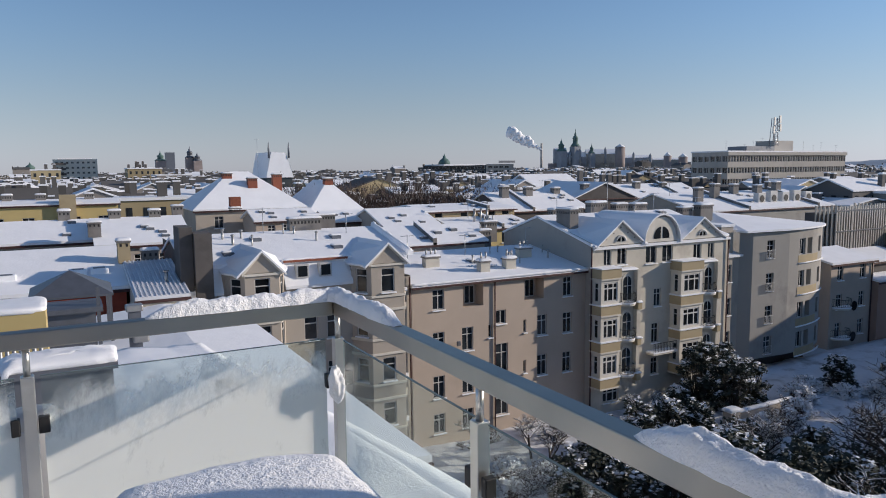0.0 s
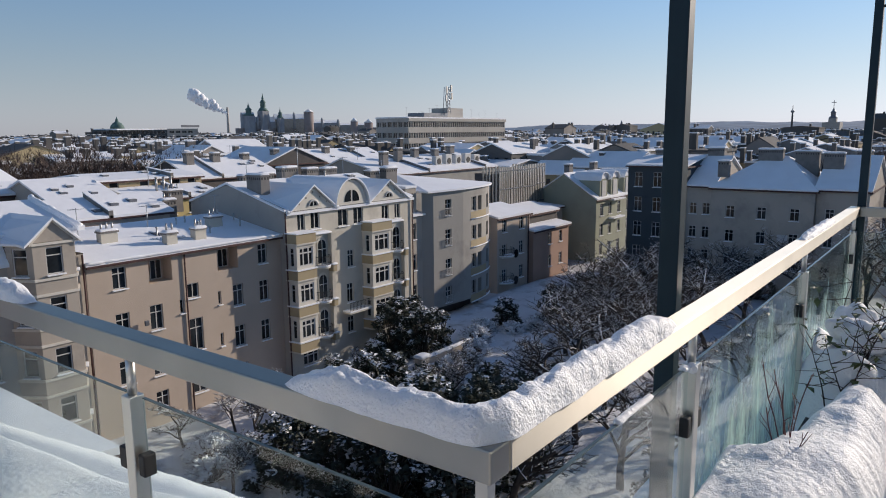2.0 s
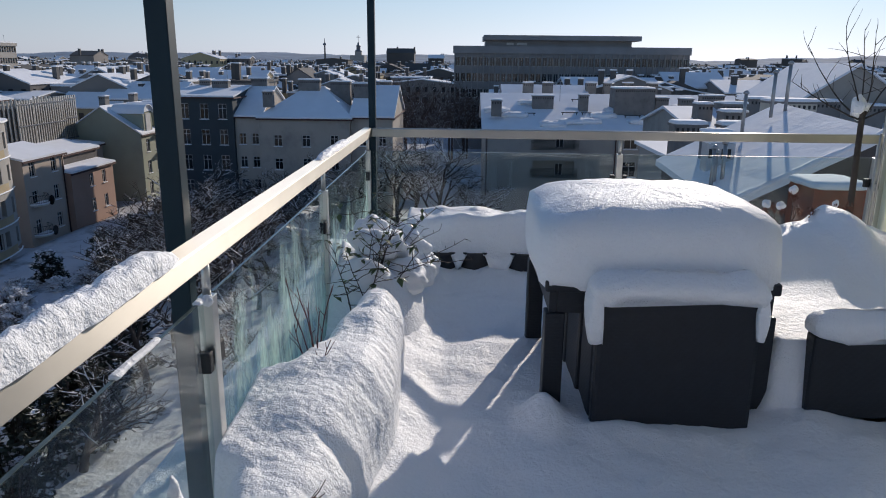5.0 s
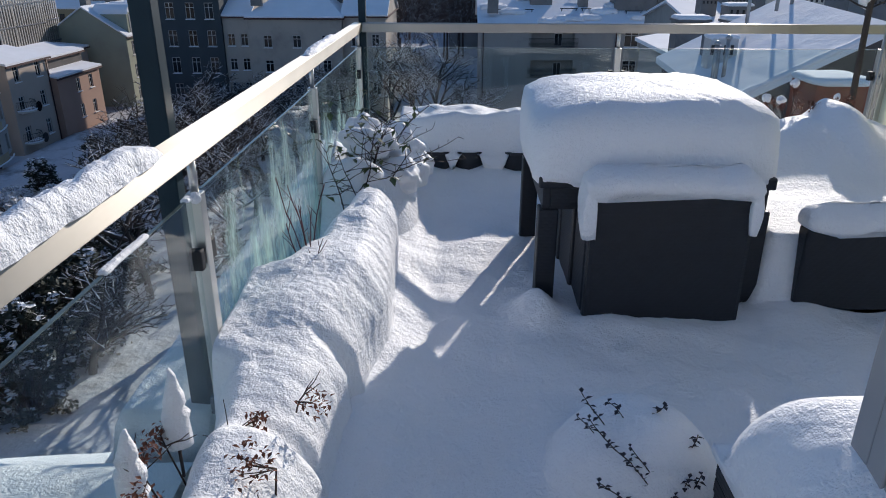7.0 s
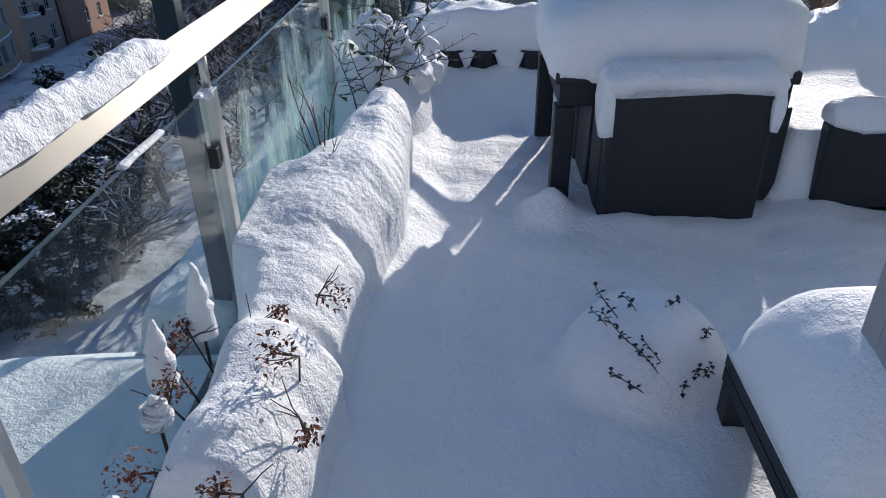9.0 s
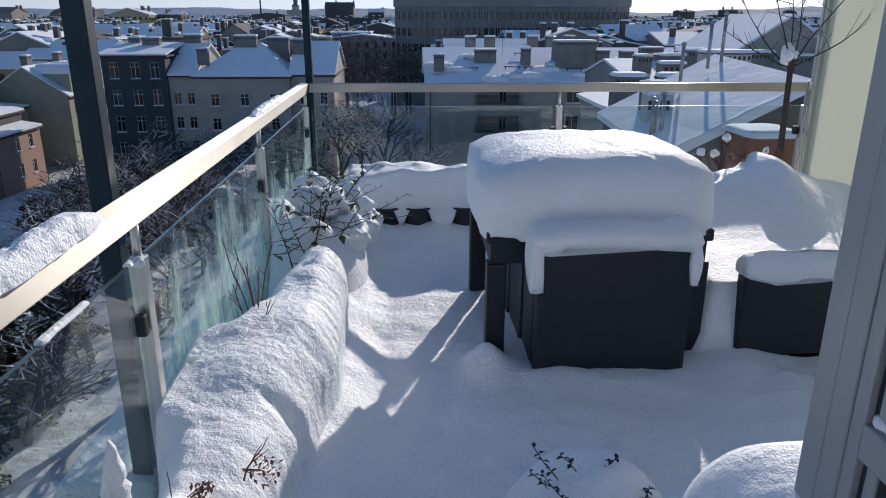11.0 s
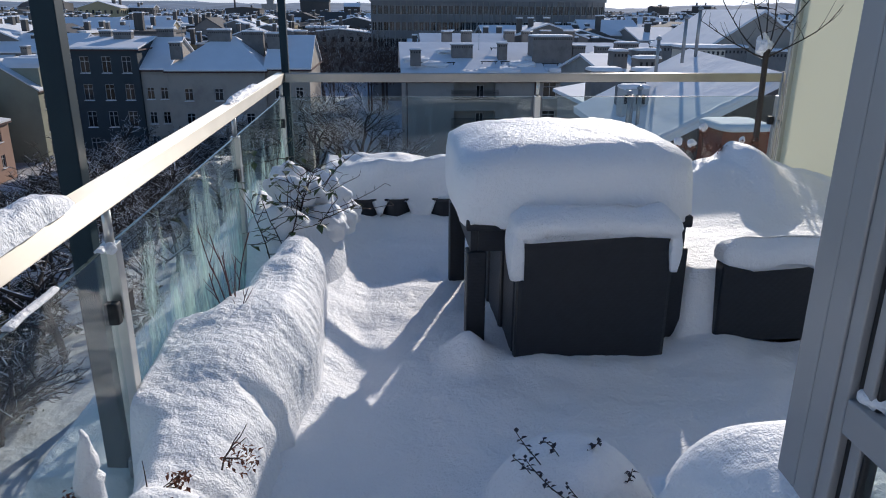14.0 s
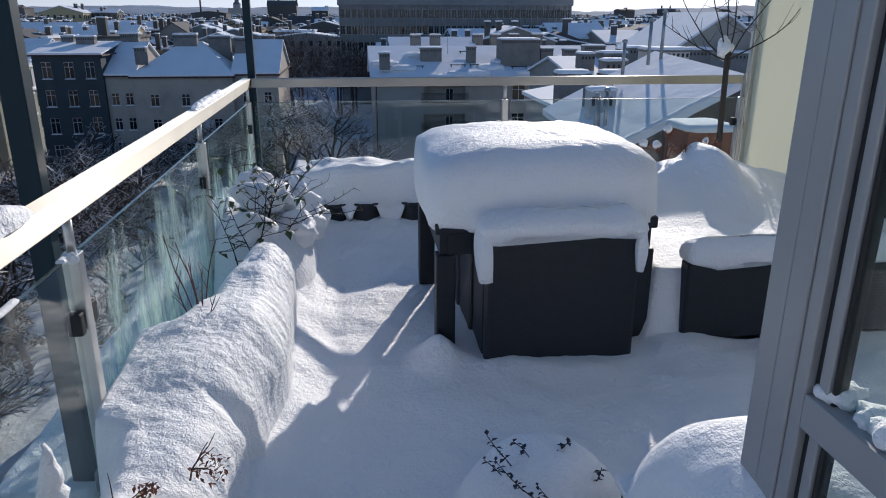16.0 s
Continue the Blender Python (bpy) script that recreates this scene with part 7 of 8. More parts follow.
    chimney(40.5, 66, -5.6, -3.8, 1.6, 0.9, 3)
    chimney(38.6, 64, -6.0, -4.6, 1.4, 0.8, 2)
    chimney(23.5, 72, -5.0, -2.6, 3.4, 1.0, 0)
    house("grey_gable_house", "grey house with a snowy gable roof", 35.5, 43.0, 82.0, 94.0, -5.4, -3.4, PLASTER_GREY, axis="x")
    house("dark_gable_house", "dark house with a bright snowy gable roof", 60.5, 76.0, 92.0, 106.0, -4.8, -2.2, PLASTER_DARK, faces=[("S", rows_of([3, 7, 11], [-7], 1.1, 1.6, "cross"))])
    house("dark_gable_house", "dark house with a bright snowy gable roof", 78.0, 92.0, 98.0, 112.0, -3.6, -0.9, PLASTER_DARK, axis="y")
    house("dark_gable_house", "dark house with a bright snowy gable roof", 93.0, 112.0, 100.0, 112.0, -3.9, -1.6, PLASTER_WARMGREY)
    house("blue_roof_house", "long house with a bluish shaded snow roof", 84.0, 116.0, 76.0, 92.0, -5.0, -2.6, PLASTER_GREY, ridge=0.6)
    for k, (cx, cy) in enumerate(((63, 97), (68, 97.5), (74, 98), (82, 100), (86, 102), (90, 104), (98, 104), (105, 104), (88, 80), (94, 82), (101, 84), (107, 84), (112, 84))):
        chimney(cx, cy, -3.4, -0.9 - 0.3 * (k % 3), 1.3, 1.0)
    for i in range(5):
        u = thing("roof_fan_unit", "white rooftop cooling unit with a round fan", "air conditioner", "rooftop cooling units", at=(101 + i * 3.0, 79, -4.2))
        x = 101 + i * 3.0
        part("case", boxes((x - 0.9, x + 0.9, 78.4, 79.4, -4.8, -2.8 + 0.3 * (i % 2)), bevel=0.06), FRAME_WHITE, u)
        bm = bmesh.new()
        tube(bm, [(x, 78.39, -3.7), (x, 78.34, -3.7)], 0.55, 14)
        part("fan", bm, IRON, u)
    # villa with hipped roofs and red chimneys
    h = house("villa", "villa with steep bright hipped roofs", 16.0, 31.0, 100.0, 114.0, -3.4, 1.6, PLASTER_WARMGREY, hip=6.2, faces=[("S", rows_of([3, 7, 11], [-5.2], 1.2, 1.6, "cross"))])
    h = house("villa", "villa wing with a steep bright gable roof", 31.2, 40.0, 99.0, 114.0, -4.6, 0.2, PLASTER_WARMGREY, hip=4.2, axis="y")
    house("villa_annex", "low annex with snowy roof", 22.0, 30.0, 92.0, 99.0, -4.6, -3.4, PLASTER_BEIGE, faces=[("S", rows_of([2, 4, 6], [-6], 1, 1.4, "cross"))])
    house("villa_annex", "low annex with snowy roof", 31.0, 38.0, 90.0, 97.0, -5.0, -3.8, PLASTER_DARK)
    for cx, cy, zt in ((21.5, 106, 1.8), (24.6, 104, 0.9), (29.0, 107, 1.5), (35.6, 103, 0.6), (19.8, 93.5, -3.0)):
        chimney(cx, cy, -1.0, zt, 1.3, 1.0, 0, BRICK)
    # steep white church gable
    g = thing("church_gable", "steep snow-white church roof with two thin spikes", "church", at=(52, 196, -5))
    bm = bmesh.new()
    slab(bm, [(49.2, 190, 0.0), (50.6, 190, 6.6), (50.6, 206, 6.6), (49.2, 206, 0.0)], 0.3)
    slab(bm, [(56.6, 190, 0.0), (54.6, 190, 6.4), (54.6, 206, 6.4), (56.6, 206, 0.0)], 0.3)
    bm.faces.new([bm.verts.new(p) for p in ((49.2, 190, -0.2), (56.6, 190, -0.2), (54.6, 190, 6.4), (50.6, 190, 6.6))])
    part("roof", bm, SNOW_FAR, g)
    part("wall", boxes((49.5, 56.4, 190.5, 206, GROUND, 0)), PLASTER_TEAL, g)
    for x in (50.0, 55.4):
        bm = bmesh.new()
        tube(bm, [(x, 190, 5.0), (x, 190, 7.6), (x, 190, 9.2)], [0.3, 0.25, 0.05], 6)
        part("spike", bm, SHEET, g)
    antenna(47.0, 190, 0, 10)


north_west()


# ---- the city beyond ----
BLOCKED = ((120, 182, -2, 30), (-30, 130, -60, 70), (-30, 118, 60, 124), (165, 236, 135, 165), (180, 212, -60, 10), (45, 60, 186, 210))


def far_city():
    bm = bmesh.new()
    rnd = random.Random(11)
    count = 0
    for k in range(5200):
        a = math.radians(-16 + 160 * rnd.random())
        d = 110 * (14.0 ** (rnd.random() ** 0.85))
        x, y = d * math.sin(a), d * math.cos(a)
        w, l = 9 + 12 * rnd.random(), 9 + 14 * rnd.random()
        if any(b[0] - w < x < b[1] + w and b[2] - l < y < b[3] + l for b in BLOCKED):
            continue
        ze = -8.5 + 5.0 * rnd.random() + min(4.0, d / 300.0) * rnd.random()
        if rnd.random() < 0.02 and d > 350:
            ze += 5 + 6 * rnd.random()
        rise = 1.0 + 2.4 * rnd.random()
        mi = rnd.choice((0, 0, 1, 1, 2))
        box(bm, x, x + w, y, y + l, GROUND, ze, mi)
        ax = rnd.random() < 0.5
        flat = rnd.random() < 0.3
        rf = 1 if (d > 260 and k % 3 == 0) or (d > 140 and k % 5 == 0) else 3
        if flat:
            box(bm, x - 0.3, x + w + 0.3, y - 0.3, y + l + 0.3, ze, ze + 0.5, rf)
        elif ax:
            slab(bm, [(x - 0.3, y - 0.3, ze), (x + w + 0.3, y - 0.3, ze), (x + w + 0.3, y + l / 2, ze + rise), (x - 0.3, y + l / 2, ze + rise)], 0.3, rf)
            slab(bm, [(x + w + 0.3, y + l + 0.3, ze), (x - 0.3, y + l + 0.3, ze), (x - 0.3, y + l / 2, ze + rise), (x + w + 0.3, y + l / 2, ze + rise)], 0.3, rf)
            for xx in (x, x + w):
                bm.faces.new([bm.verts.new(p) for p in ((xx, y, ze), (xx, y + l, ze), (xx, y + l / 2, ze + rise - 0.2))]).material_index = mi
        else:
            slab(bm, [(x - 0.3, y + l + 0.3, ze), (x - 0.3, y - 0.3, ze), (x + w / 2, y - 0.3, ze + rise), (x + w / 2, y + l + 0.3, ze + rise)], 0.3, rf)
            slab(bm, [(x + w + 0.3, y - 0.3, ze), (x + w + 0.3, y + l + 0.3, ze), (x + w / 2, y + l + 0.3, ze + rise), (x + w / 2, y - 0.3, ze + rise)], 0.3, rf)
            for yy in (y, y + l):
                bm.faces.new([bm.verts.new(p) for p in ((x, yy, ze), (x + w, yy, ze), (x + w / 2, yy, ze + rise - 0.2))]).material_index = mi
        for c in range(rnd.randint(1, 3)):
            cx, cy = x + w * rnd.random(), y + l * rnd.random()
            box(bm, cx - 0.6, cx + 0.6, cy - 0.5, cy + 0.5, ze, ze + rise + 0.8, 1)
            box(bm, cx - 0.7, cx + 0.7, cy - 0.6, cy + 0.6, ze + rise + 0.8, ze + rise + 1.05, 3)
        if d < 420:
            for z in (ze - 2.0, ze - 5.2):
                n = int(w / 2.6)
                for i in range(n):
                    u = x + w * (i + 0.5) / n
                    box(bm, u - 0.5, u + 0.5, y - 0.04, y + 0.05, z - 0.8, z + 0.8, 4)
                n = int(l / 2.6)
                for i in range(n):
                    u = y + l * (i + 0.5) / n
                    box(bm, x - 0.04, x + 0.05, u - 0.5, u + 0.5, z - 0.8, z + 0.8, 4)
    me = bpy.data.meshes.new("distant_rooftops")
    bm.to_mesh(me)
    bm.free()
    for m in (CITY_WALL, CITY_DARK, CITY_OCHRE, SNOW_FAR, PANE):
        me.materials.append(m)
    tagged(new("distant_rooftops", me), "distant crowded town roofs white with snow", "rooftops", kind="stuff")


far_city()


def spire_tower(name, label, x, y, z0, zt, w, material, cap, group="distant towers", knobs=2):
    """A square tower with a bulbous or pointed helm."""
    t = thing(name, label, "tower", group, at=(x, y, z0))
    zc = z0 + (zt - z0) * 0.5
    part("shaft", boxes((x - w / 2, x + w / 2, y - w / 2, y + w / 2, GROUND, zc)), material, t)
    prof = [(0.0, 0.56), (0.03, 0.62), (0.12, 0.5), (0.2, 0.3), (0.24, 0.34), (0.42, 0.32), (0.46, 0.40), (0.56, 0.26), (0.64, 0.12), (0.7, 0.15), (0.8, 0.06), (1.0, 0.012)]
    bm = bmesh.new()
    tube(bm, [(x, y, zc + (zt - zc) * a) for a, r in prof], [w * r for a, r in prof], 10)
    part("helm", bm, cap, t)
    return t


def landmarks():
    # castle hill with its cathedral
    spire_tower("cathedral_tower", "tall dark cathedral clock tower with a green helm", 877, 1081, 8, 75, 15, STONE, COPPER)
    spire_tower("cathedral_tower", "cathedral tower with a pointed green helm", 852, 1092, 8, 57, 16, STONE, COPPER)
    spire_tower("cathedral_tower", "small cathedral turret with a green helm", 902, 1063, 8, 48, 10, STONE, COPPER)
    c = thing("castle", "long castle on its hill with snowy roofs", "castle", "distant towers", at=(920, 1050, 0))
    r = Vector((0.875, -0.484))
    o = Vector((841, 1097))
    for u0, u1, z, rr, m in ((0, 22, 36, 4, STONE), (20, 75, 22, 9, STONE), (60, 130, 27, 9, PLASTER_WARMGREY), (128, 186, 19, 5, STONE), (170, 250, 15, 3, PLASTER_GREY), (-10, 260, 10, 0, BRICK_FAR)):
        p, q = o + r * u0, o + r * u1
        nrm = Vector((0.484, 0.875)) * 24
        bm = bmesh.new()
        prism(bm, [(p.x, p.y), (q.x, q.y), (q.x + nrm.x, q.y + nrm.y), (p.x + nrm.x, p.y + nrm.y)], GROUND, z)
        part("range", bm, m, c)
        if rr:
            bm = bmesh.new()
            n2 = nrm * 0.5
            slab(bm, [(p.x, p.y, z), (q.x, q.y, z), (q.x + n2.x, q.y + n2.y, z + rr), (p.x + n2.x, p.y + n2.y, z + rr)], 0.6)
            slab(bm, [(q.x + nrm.x, q.y + nrm.y, z), (p.x + nrm.x, p.y + nrm.y, z), (p.x + n2.x, p.y + n2.y, z + rr), (q.x + n2.x, q.y + n2.y, z + rr)], 0.6)
            part("range_roof", bm, SNOW_FAR, c)
    for u, w_, zt in ((28, 6, 33), (48, 5, 38), (66, 6, 34), (96, 5, 40), (118, 6, 41), (150, 5, 30), (182, 6, 27), (214, 5, 24)):
        p = o + r * u
        bm = bmesh.new()
        tube(bm, [(p.x, p.y, 8), (p.x, p.y, zt - 5), (p.x, p.y, zt - 3), (p.x, p.y, zt)], [w_ / 2, w_ / 2, w_ * 0.36, 0.2], 8)
        part("turret", bm, STONE, c)
    for x, y, zt, w in ((915, 999, 44, 9), (838, 809, 24, 6), (862, 800, 22, 7)):
        t = thing("round_tower", "red brick round tower with a snowy cone roof", "tower", "distant towers", at=(x, y, 5))
        bm = bmesh.new()
        tube(bm, [(x, y, GROUND), (x, y, zt - 6)], w, 14)
        part("shaft", bm, BRICK_FAR, t)
        bm = bmesh.new()
        tube(bm, [(x, y, zt - 6), (x, y, zt)], [w * 1.1, 0.2], 14)
        part("cone", bm, SNOW_FAR, t)
    # chimney with its steam
    t = thing("power_chimney", "slim tall power station chimney", "chimney", "distant towers", at=(909, 1232, 0))
    bm = bmesh.new()
    tube(bm, [(909, 1232, GROUND), (909, 1232, 53)], [3.4, 2.2], 10)
    part("stack", bm, CONCRETE, t)
    bm = bmesh.new()
    rnd = random.Random(5)
    for k in range(46):
        f_ = k / 45
        x, y, z = 909 - 62 * f_, 1232 + 36 * f_, 40 + 44 * f_ - 9 * f_ * f_
        rr = (2.5 + 8.5 * f_) * (0.6 + 0.6 * rnd.random())
        s = bmesh.ops.create_icosphere(bm, subdivisions=2, radius=rr)
        off = Vector((x + (rnd.random() - 0.5) * 22 * f_, y + (rnd.random() - 0.5) * 8 * f_, z + (rnd.random() - 0.5) * 24 * f_))
        for v in s["verts"]:
            v.co = v.co * (1 + 0.35 * fbm(v.co.x, v.co.y, v.co.z + k, 0.12)) + off
    solo("steam_plume", bm, STEAM, "white steam drifting from a distant chimney", "steam", kind="stuff", smooth=True)
    # domed church and others
    for x, y, zb, zt, w, name in ((436, 798, -2, 21, 12, "domed_church"), (-43, 1632, 3, 23, 14, "domed_church")):
        t = thing(name, "domed church with a lantern", "church", "distant towers", at=(x, y, zb))
        part("body", boxes((x - w, x + w, y - w * 0.6, y + w, GROUND, zb + 4)), PLASTER_WARMGREY, t)
        bm = bmesh.new()
        h_ = zt - zb
        prof = [(0.15, 0.62), (0.4, 0.62), (0.42, 0.66), (0.55, 0.6), (0.68, 0.4), (0.76, 0.16), (0.86, 0.15), (0.88, 0.08), (1.0, 0.02)]
        tube(bm, [(x, y, zb + h_ * a) for a, q in prof], [w * q for a, q in prof], 16)
        part("dome", bm, COPPER, t)
    spire_tower("church_tower", "brick church tower with a dark helm", 198, 1618, 4, 46, 20, BRICK_FAR, COPPER)
    t = thing("high_rise", "slender glass high-rise on the horizon", "building", "distant towers", at=(273, 2036, 0))
    part("slab", boxes((262, 285, 2030, 2050, GROUND, 53)), SHEET, t)
    spire_tower("church_tower", "tall church tower with a pointed helm", 253, 1589, 6, 55, 17, BRICK_FAR, SHEET)
    spire_tower("church_tower", "church tower with a low helm", 266, 1576, 6, 42, 17, BRICK_FAR, SHEET)
    t = thing("tower_block", "pale ten-storey tower block with balconies", "building", "distant towers", at=(11, 480, -5))
    facade(t, (-1.0, 484), -26, 26, GROUND, 9.6, [(2.2 + 3.1 * i, 7.6 - 3.0 * j, 1.5, 1.2, "double") for i in range(8) for j in range(5)], TRIM, sill=False)
    part("body", boxes((0.5, 20, 485.5, 500, GROUND, 9.5)), PLASTER_GREY, t)
    part("roof", boxes((2, 20, 484, 500, 9.504, 10.4)), SNOW_FAR, t)
    for i in range(5):
        part("balcony", boxes((-1.6, 6.0, 480.4, 481.6, 6.4 - 3.0 * i, 7.4 - 3.0 * i)), PLASTER_DARK, t)
    t = thing("glass_hotel", "blue glazed office building with a pale stair block", "building", "distant towers", at=(268, 455, -5))
    facade(t, (238, 468), -28.6, 46, GROUND, 4.2, [(2.0 + 2.6 * i, 2.4 - 3.2 * j, 2.2, 2.1, "plain") for i in range(17) for j in range(3)], PLASTER_TEAL, sill=False)
    facade(t, (278.4, 446.0), -28.6, 20, GROUND, 4.8, [(3 + 4 * i, 2.6 - 3.2 * j, 3.0, 1.5, "double") for i in range(4) for j in range(3)], CONCRETE, sill=False)
    part("roof", boxes((245, 300, 450, 480, 4.0, 4.9)), SNOW_FAR, t)
    part("sign_panel", boxes((284, 298, 437.5, 438.0, 5.6, 7.2)), SHEET, t)
    # church with a cross on the eastern edge and a transmitter mast
    t = spire_tower("church_tower", "grey church tower topped by a cross", 1277, 191, -4, 36, 11, PLASTER_GREY, SHEET)
    part("cross", boxes((1276.6, 1277.4, 190.6, 191.4, 35, 44), (1276.6, 1277.4, 187.6, 194.4, 40, 40.9)), SHEET, t)
    part("nave", boxes((1270, 1300, 180, 205, GROUND, 10)), PLASTER_GREY, t)
    t = thing("transmitter_mast", "distant red and white transmitter mast", "mast", "distant towers", at=(3025, 590, 0))
    bm = bmesh.new()
    tube(bm, [(3025, 590, GROUND), (3025, 590, 60), (3025, 590, 61), (3025, 590, 68), (3025, 590, 69), (3025, 590, 88)], [4, 3, 7, 7, 2, 1], 8)
    part("mast", bm, SHEET, t)
    for x, y, z in ((2172, 974, 22), (2190, 956, 20), (2212, 938, 33)):
        spire_tower("church_tower", "far church tower on the hills", x, y, 4, z, 9, STONE, SHEET)
    # wooded hills on the horizon, their distance haze carried by the blue base colour
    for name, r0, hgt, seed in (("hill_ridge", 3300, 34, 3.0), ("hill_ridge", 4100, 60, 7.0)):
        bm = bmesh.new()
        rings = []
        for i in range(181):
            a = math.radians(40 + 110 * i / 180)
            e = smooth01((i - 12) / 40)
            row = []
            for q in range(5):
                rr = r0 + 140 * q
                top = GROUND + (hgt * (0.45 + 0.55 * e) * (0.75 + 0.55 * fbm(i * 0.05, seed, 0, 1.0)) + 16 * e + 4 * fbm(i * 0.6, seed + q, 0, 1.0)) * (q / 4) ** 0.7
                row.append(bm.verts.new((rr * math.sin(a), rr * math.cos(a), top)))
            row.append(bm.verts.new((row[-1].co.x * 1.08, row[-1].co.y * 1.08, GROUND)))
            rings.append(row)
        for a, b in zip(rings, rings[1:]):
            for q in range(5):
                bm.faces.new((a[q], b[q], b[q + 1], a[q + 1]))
        solo(name, bm, HILL, "wooded hills along the horizon, blue haze in their colour", "hills", kind="structure", smooth=True)


landmarks()

# ---- trees and shrubs ----
def bare_tree(x, y, z0, height, spread, seed, snow=0.5, levels=5, label="bare courtyard tree with snow lying on its branches", group="courtyard trees", thick=0.2):
    rnd = random.Random(seed)
    t = thing("bare_tree", label, "tree", group, at=(x, y, z0))
    bt, bm, bs = bmesh.new(), bmesh.new(), bmesh.new()

    def grow(p, d, L, r, lev):
        n = 3 if lev < 3 else 2
        pts = [p]
        for i in range(n):
            d = (d + Vector((rnd.uniform(-1, 1), rnd.uniform(-1, 1), rnd.uniform(-0.45, 0.6))) * 0.22).normalized()
            p = p + d * (L / n)
            pts.append(p)
        rad = [r * (1 - 0.38 * i / n) for i in range(n + 1)]
        tube(bt if lev == 0 else bm, pts, rad, 7 if lev == 0 else (5 if lev < 2 else 3), cap=lev == 0)
        if lev >= 1 and rnd.random() < snow and abs(d.z) < 0.85:
            up = Vector((0, 0, 1))
            tube(bs, [q + up * (r * 0.75 + 0.01) for q in pts], [max(0.013, k * 0.7) for k in rad], 4, cap=False)
        if lev >= levels:
            return
        k = rnd.randint(3, 4) if lev else rnd.randint(4, 6)
        for i in range(k):
            f_ = 0.35 + 0.65 * (i + rnd.random()) / k
            idx = min(n - 1, int(f_ * n))
            q = pts[idx].lerp(pts[idx + 1], f_ * n - idx if f_ < 1 else 1.0)
            ang = rnd.uniform(0, math.tau)
            side = Vector((math.cos(ang), math.sin(ang), rnd.uniform(-0.1, 0.5)))
            nd = (d * rnd.uniform(0.4, 0.9) + side * spread).normalized()
            grow(q, nd, L * rnd.uniform(0.52, 0.74), max(0.018, r * 0.58), lev + 1)
    grow(Vector((x, y, z0 - 0.2)), Vector((rnd.uniform(-0.1, 0.1), rnd.uniform(-0.1, 0.1), 1)), height * 0.36, thick, 0)
    part("trunk", bt, BARK, t)
    part("crown", bm, BARK, t)["kind"] = "stuff"
    part("branch_snow", bs, SNOW_FAR, t, "snow lying along the branches")["kind"] = "stuff"
    return t


def leaf_clump(bm, c, size, n, rnd, flat=0.5):
    for _ in range(n):
        v = Vector((rnd.gauss(0, 1), rnd.gauss(0, 1), rnd.gauss(0, 1)))
        v = v.normalized() * (rnd.random() ** 0.4) * size
        a = Vector((rnd.uniform(-1, 1), rnd.uniform(-1, 1), rnd.uniform(-flat, flat))).normalized() * (0.14 + 0.12 * rnd.random())
        b = a.cross(Vector((rnd.uniform(-1, 1), rnd.uniform(-1, 1), 1))).normalized() * (0.07 + 0.05 * rnd.random())
        p = c + v
        bm.faces.new([bm.verts.new(q) for q in (p - a, p + b, p + a, p - b)])


def shrub(x, y, z0, w, h, seed, snow=0.4, label="evergreen shrub flecked with snow", leaf=None, clumps=40, name="shrub"):
    rnd = random.Random(seed)
    t = thing(name, label, "shrub", "courtyard shrubs", at=(x, y, z0))
    b1, b2, b3 = bmesh.new(), bmesh.new(), bmesh.new()
    for k in range(clumps):
        a = rnd.uniform(0, math.tau)
        hh = rnd.random()
        rr = w * 0.5 * math.sqrt(rnd.random()) * (1.0 - 0.55 * hh * hh)
        c = Vector((x + rr * math.cos(a), y + rr * math.sin(a), z0 + 0.2 + h * hh))
        leaf_clump(b1, c, 0.42, 26, rnd)
        tube(b2, [(x + (c.x - x) * 0.15, y + (c.y - y) * 0.15, z0), (c.x, c.y, c.z)], [0.05, 0.015], 3, cap=False)
        if rnd.random() < snow:
            leaf_clump(b3, c + Vector((0, 0, 0.25)), 0.34, 14, rnd, 0.15)
    part("foliage", b1, leaf or EVERGREEN, t)
    part("stem", b2, BARK, t)
    part("leaf_snow", b3, SNOW_FAR, t, "snow caught on the leaves")["kind"] = "stuff"


def snow_bush(x, y, z0, r, seed):
    rnd = random.Random(seed)
    t = thing("snowy_bush", "rounded twiggy bush heaped with snow", "shrub", "courtyard shrubs", at=(x, y, z0))
    bm = bmesh.new()
    for k in range(80):
        a, e = rnd.uniform(0, math.tau), rnd.uniform(0.15, 1.45)
        d = Vector((math.cos(a) * math.cos(e), math.sin(a) * math.cos(e), math.sin(e)))
        q = Vector((x, y, z0)) + d * r * 0.6
        tube(bm, [(x, y, z0), q, q + (d + Vector((rnd.uniform(-.5, .5), rnd.uniform(-.5, .5), 0.1))) * r * 0.45], [0.03, 0.02, 0.01], 3, cap=False)
    part("twig_mass", bm, BRANCH, t)
    bm = bmesh.new()
    for k in range(70):
        a, e = rnd.uniform(0, math.tau), rnd.uniform(0.1, 1.5)
        d = Vector((math.cos(a) * math.cos(e), math.sin(a) * math.cos(e), math.sin(e)))
        leaf_clump(bm, Vector((x, y, z0)) + d * r * rnd.uniform(0.75, 1.0), 0.3, 16, rnd, 0.3)
    part("snow", bm, SNOW_FAR, t)


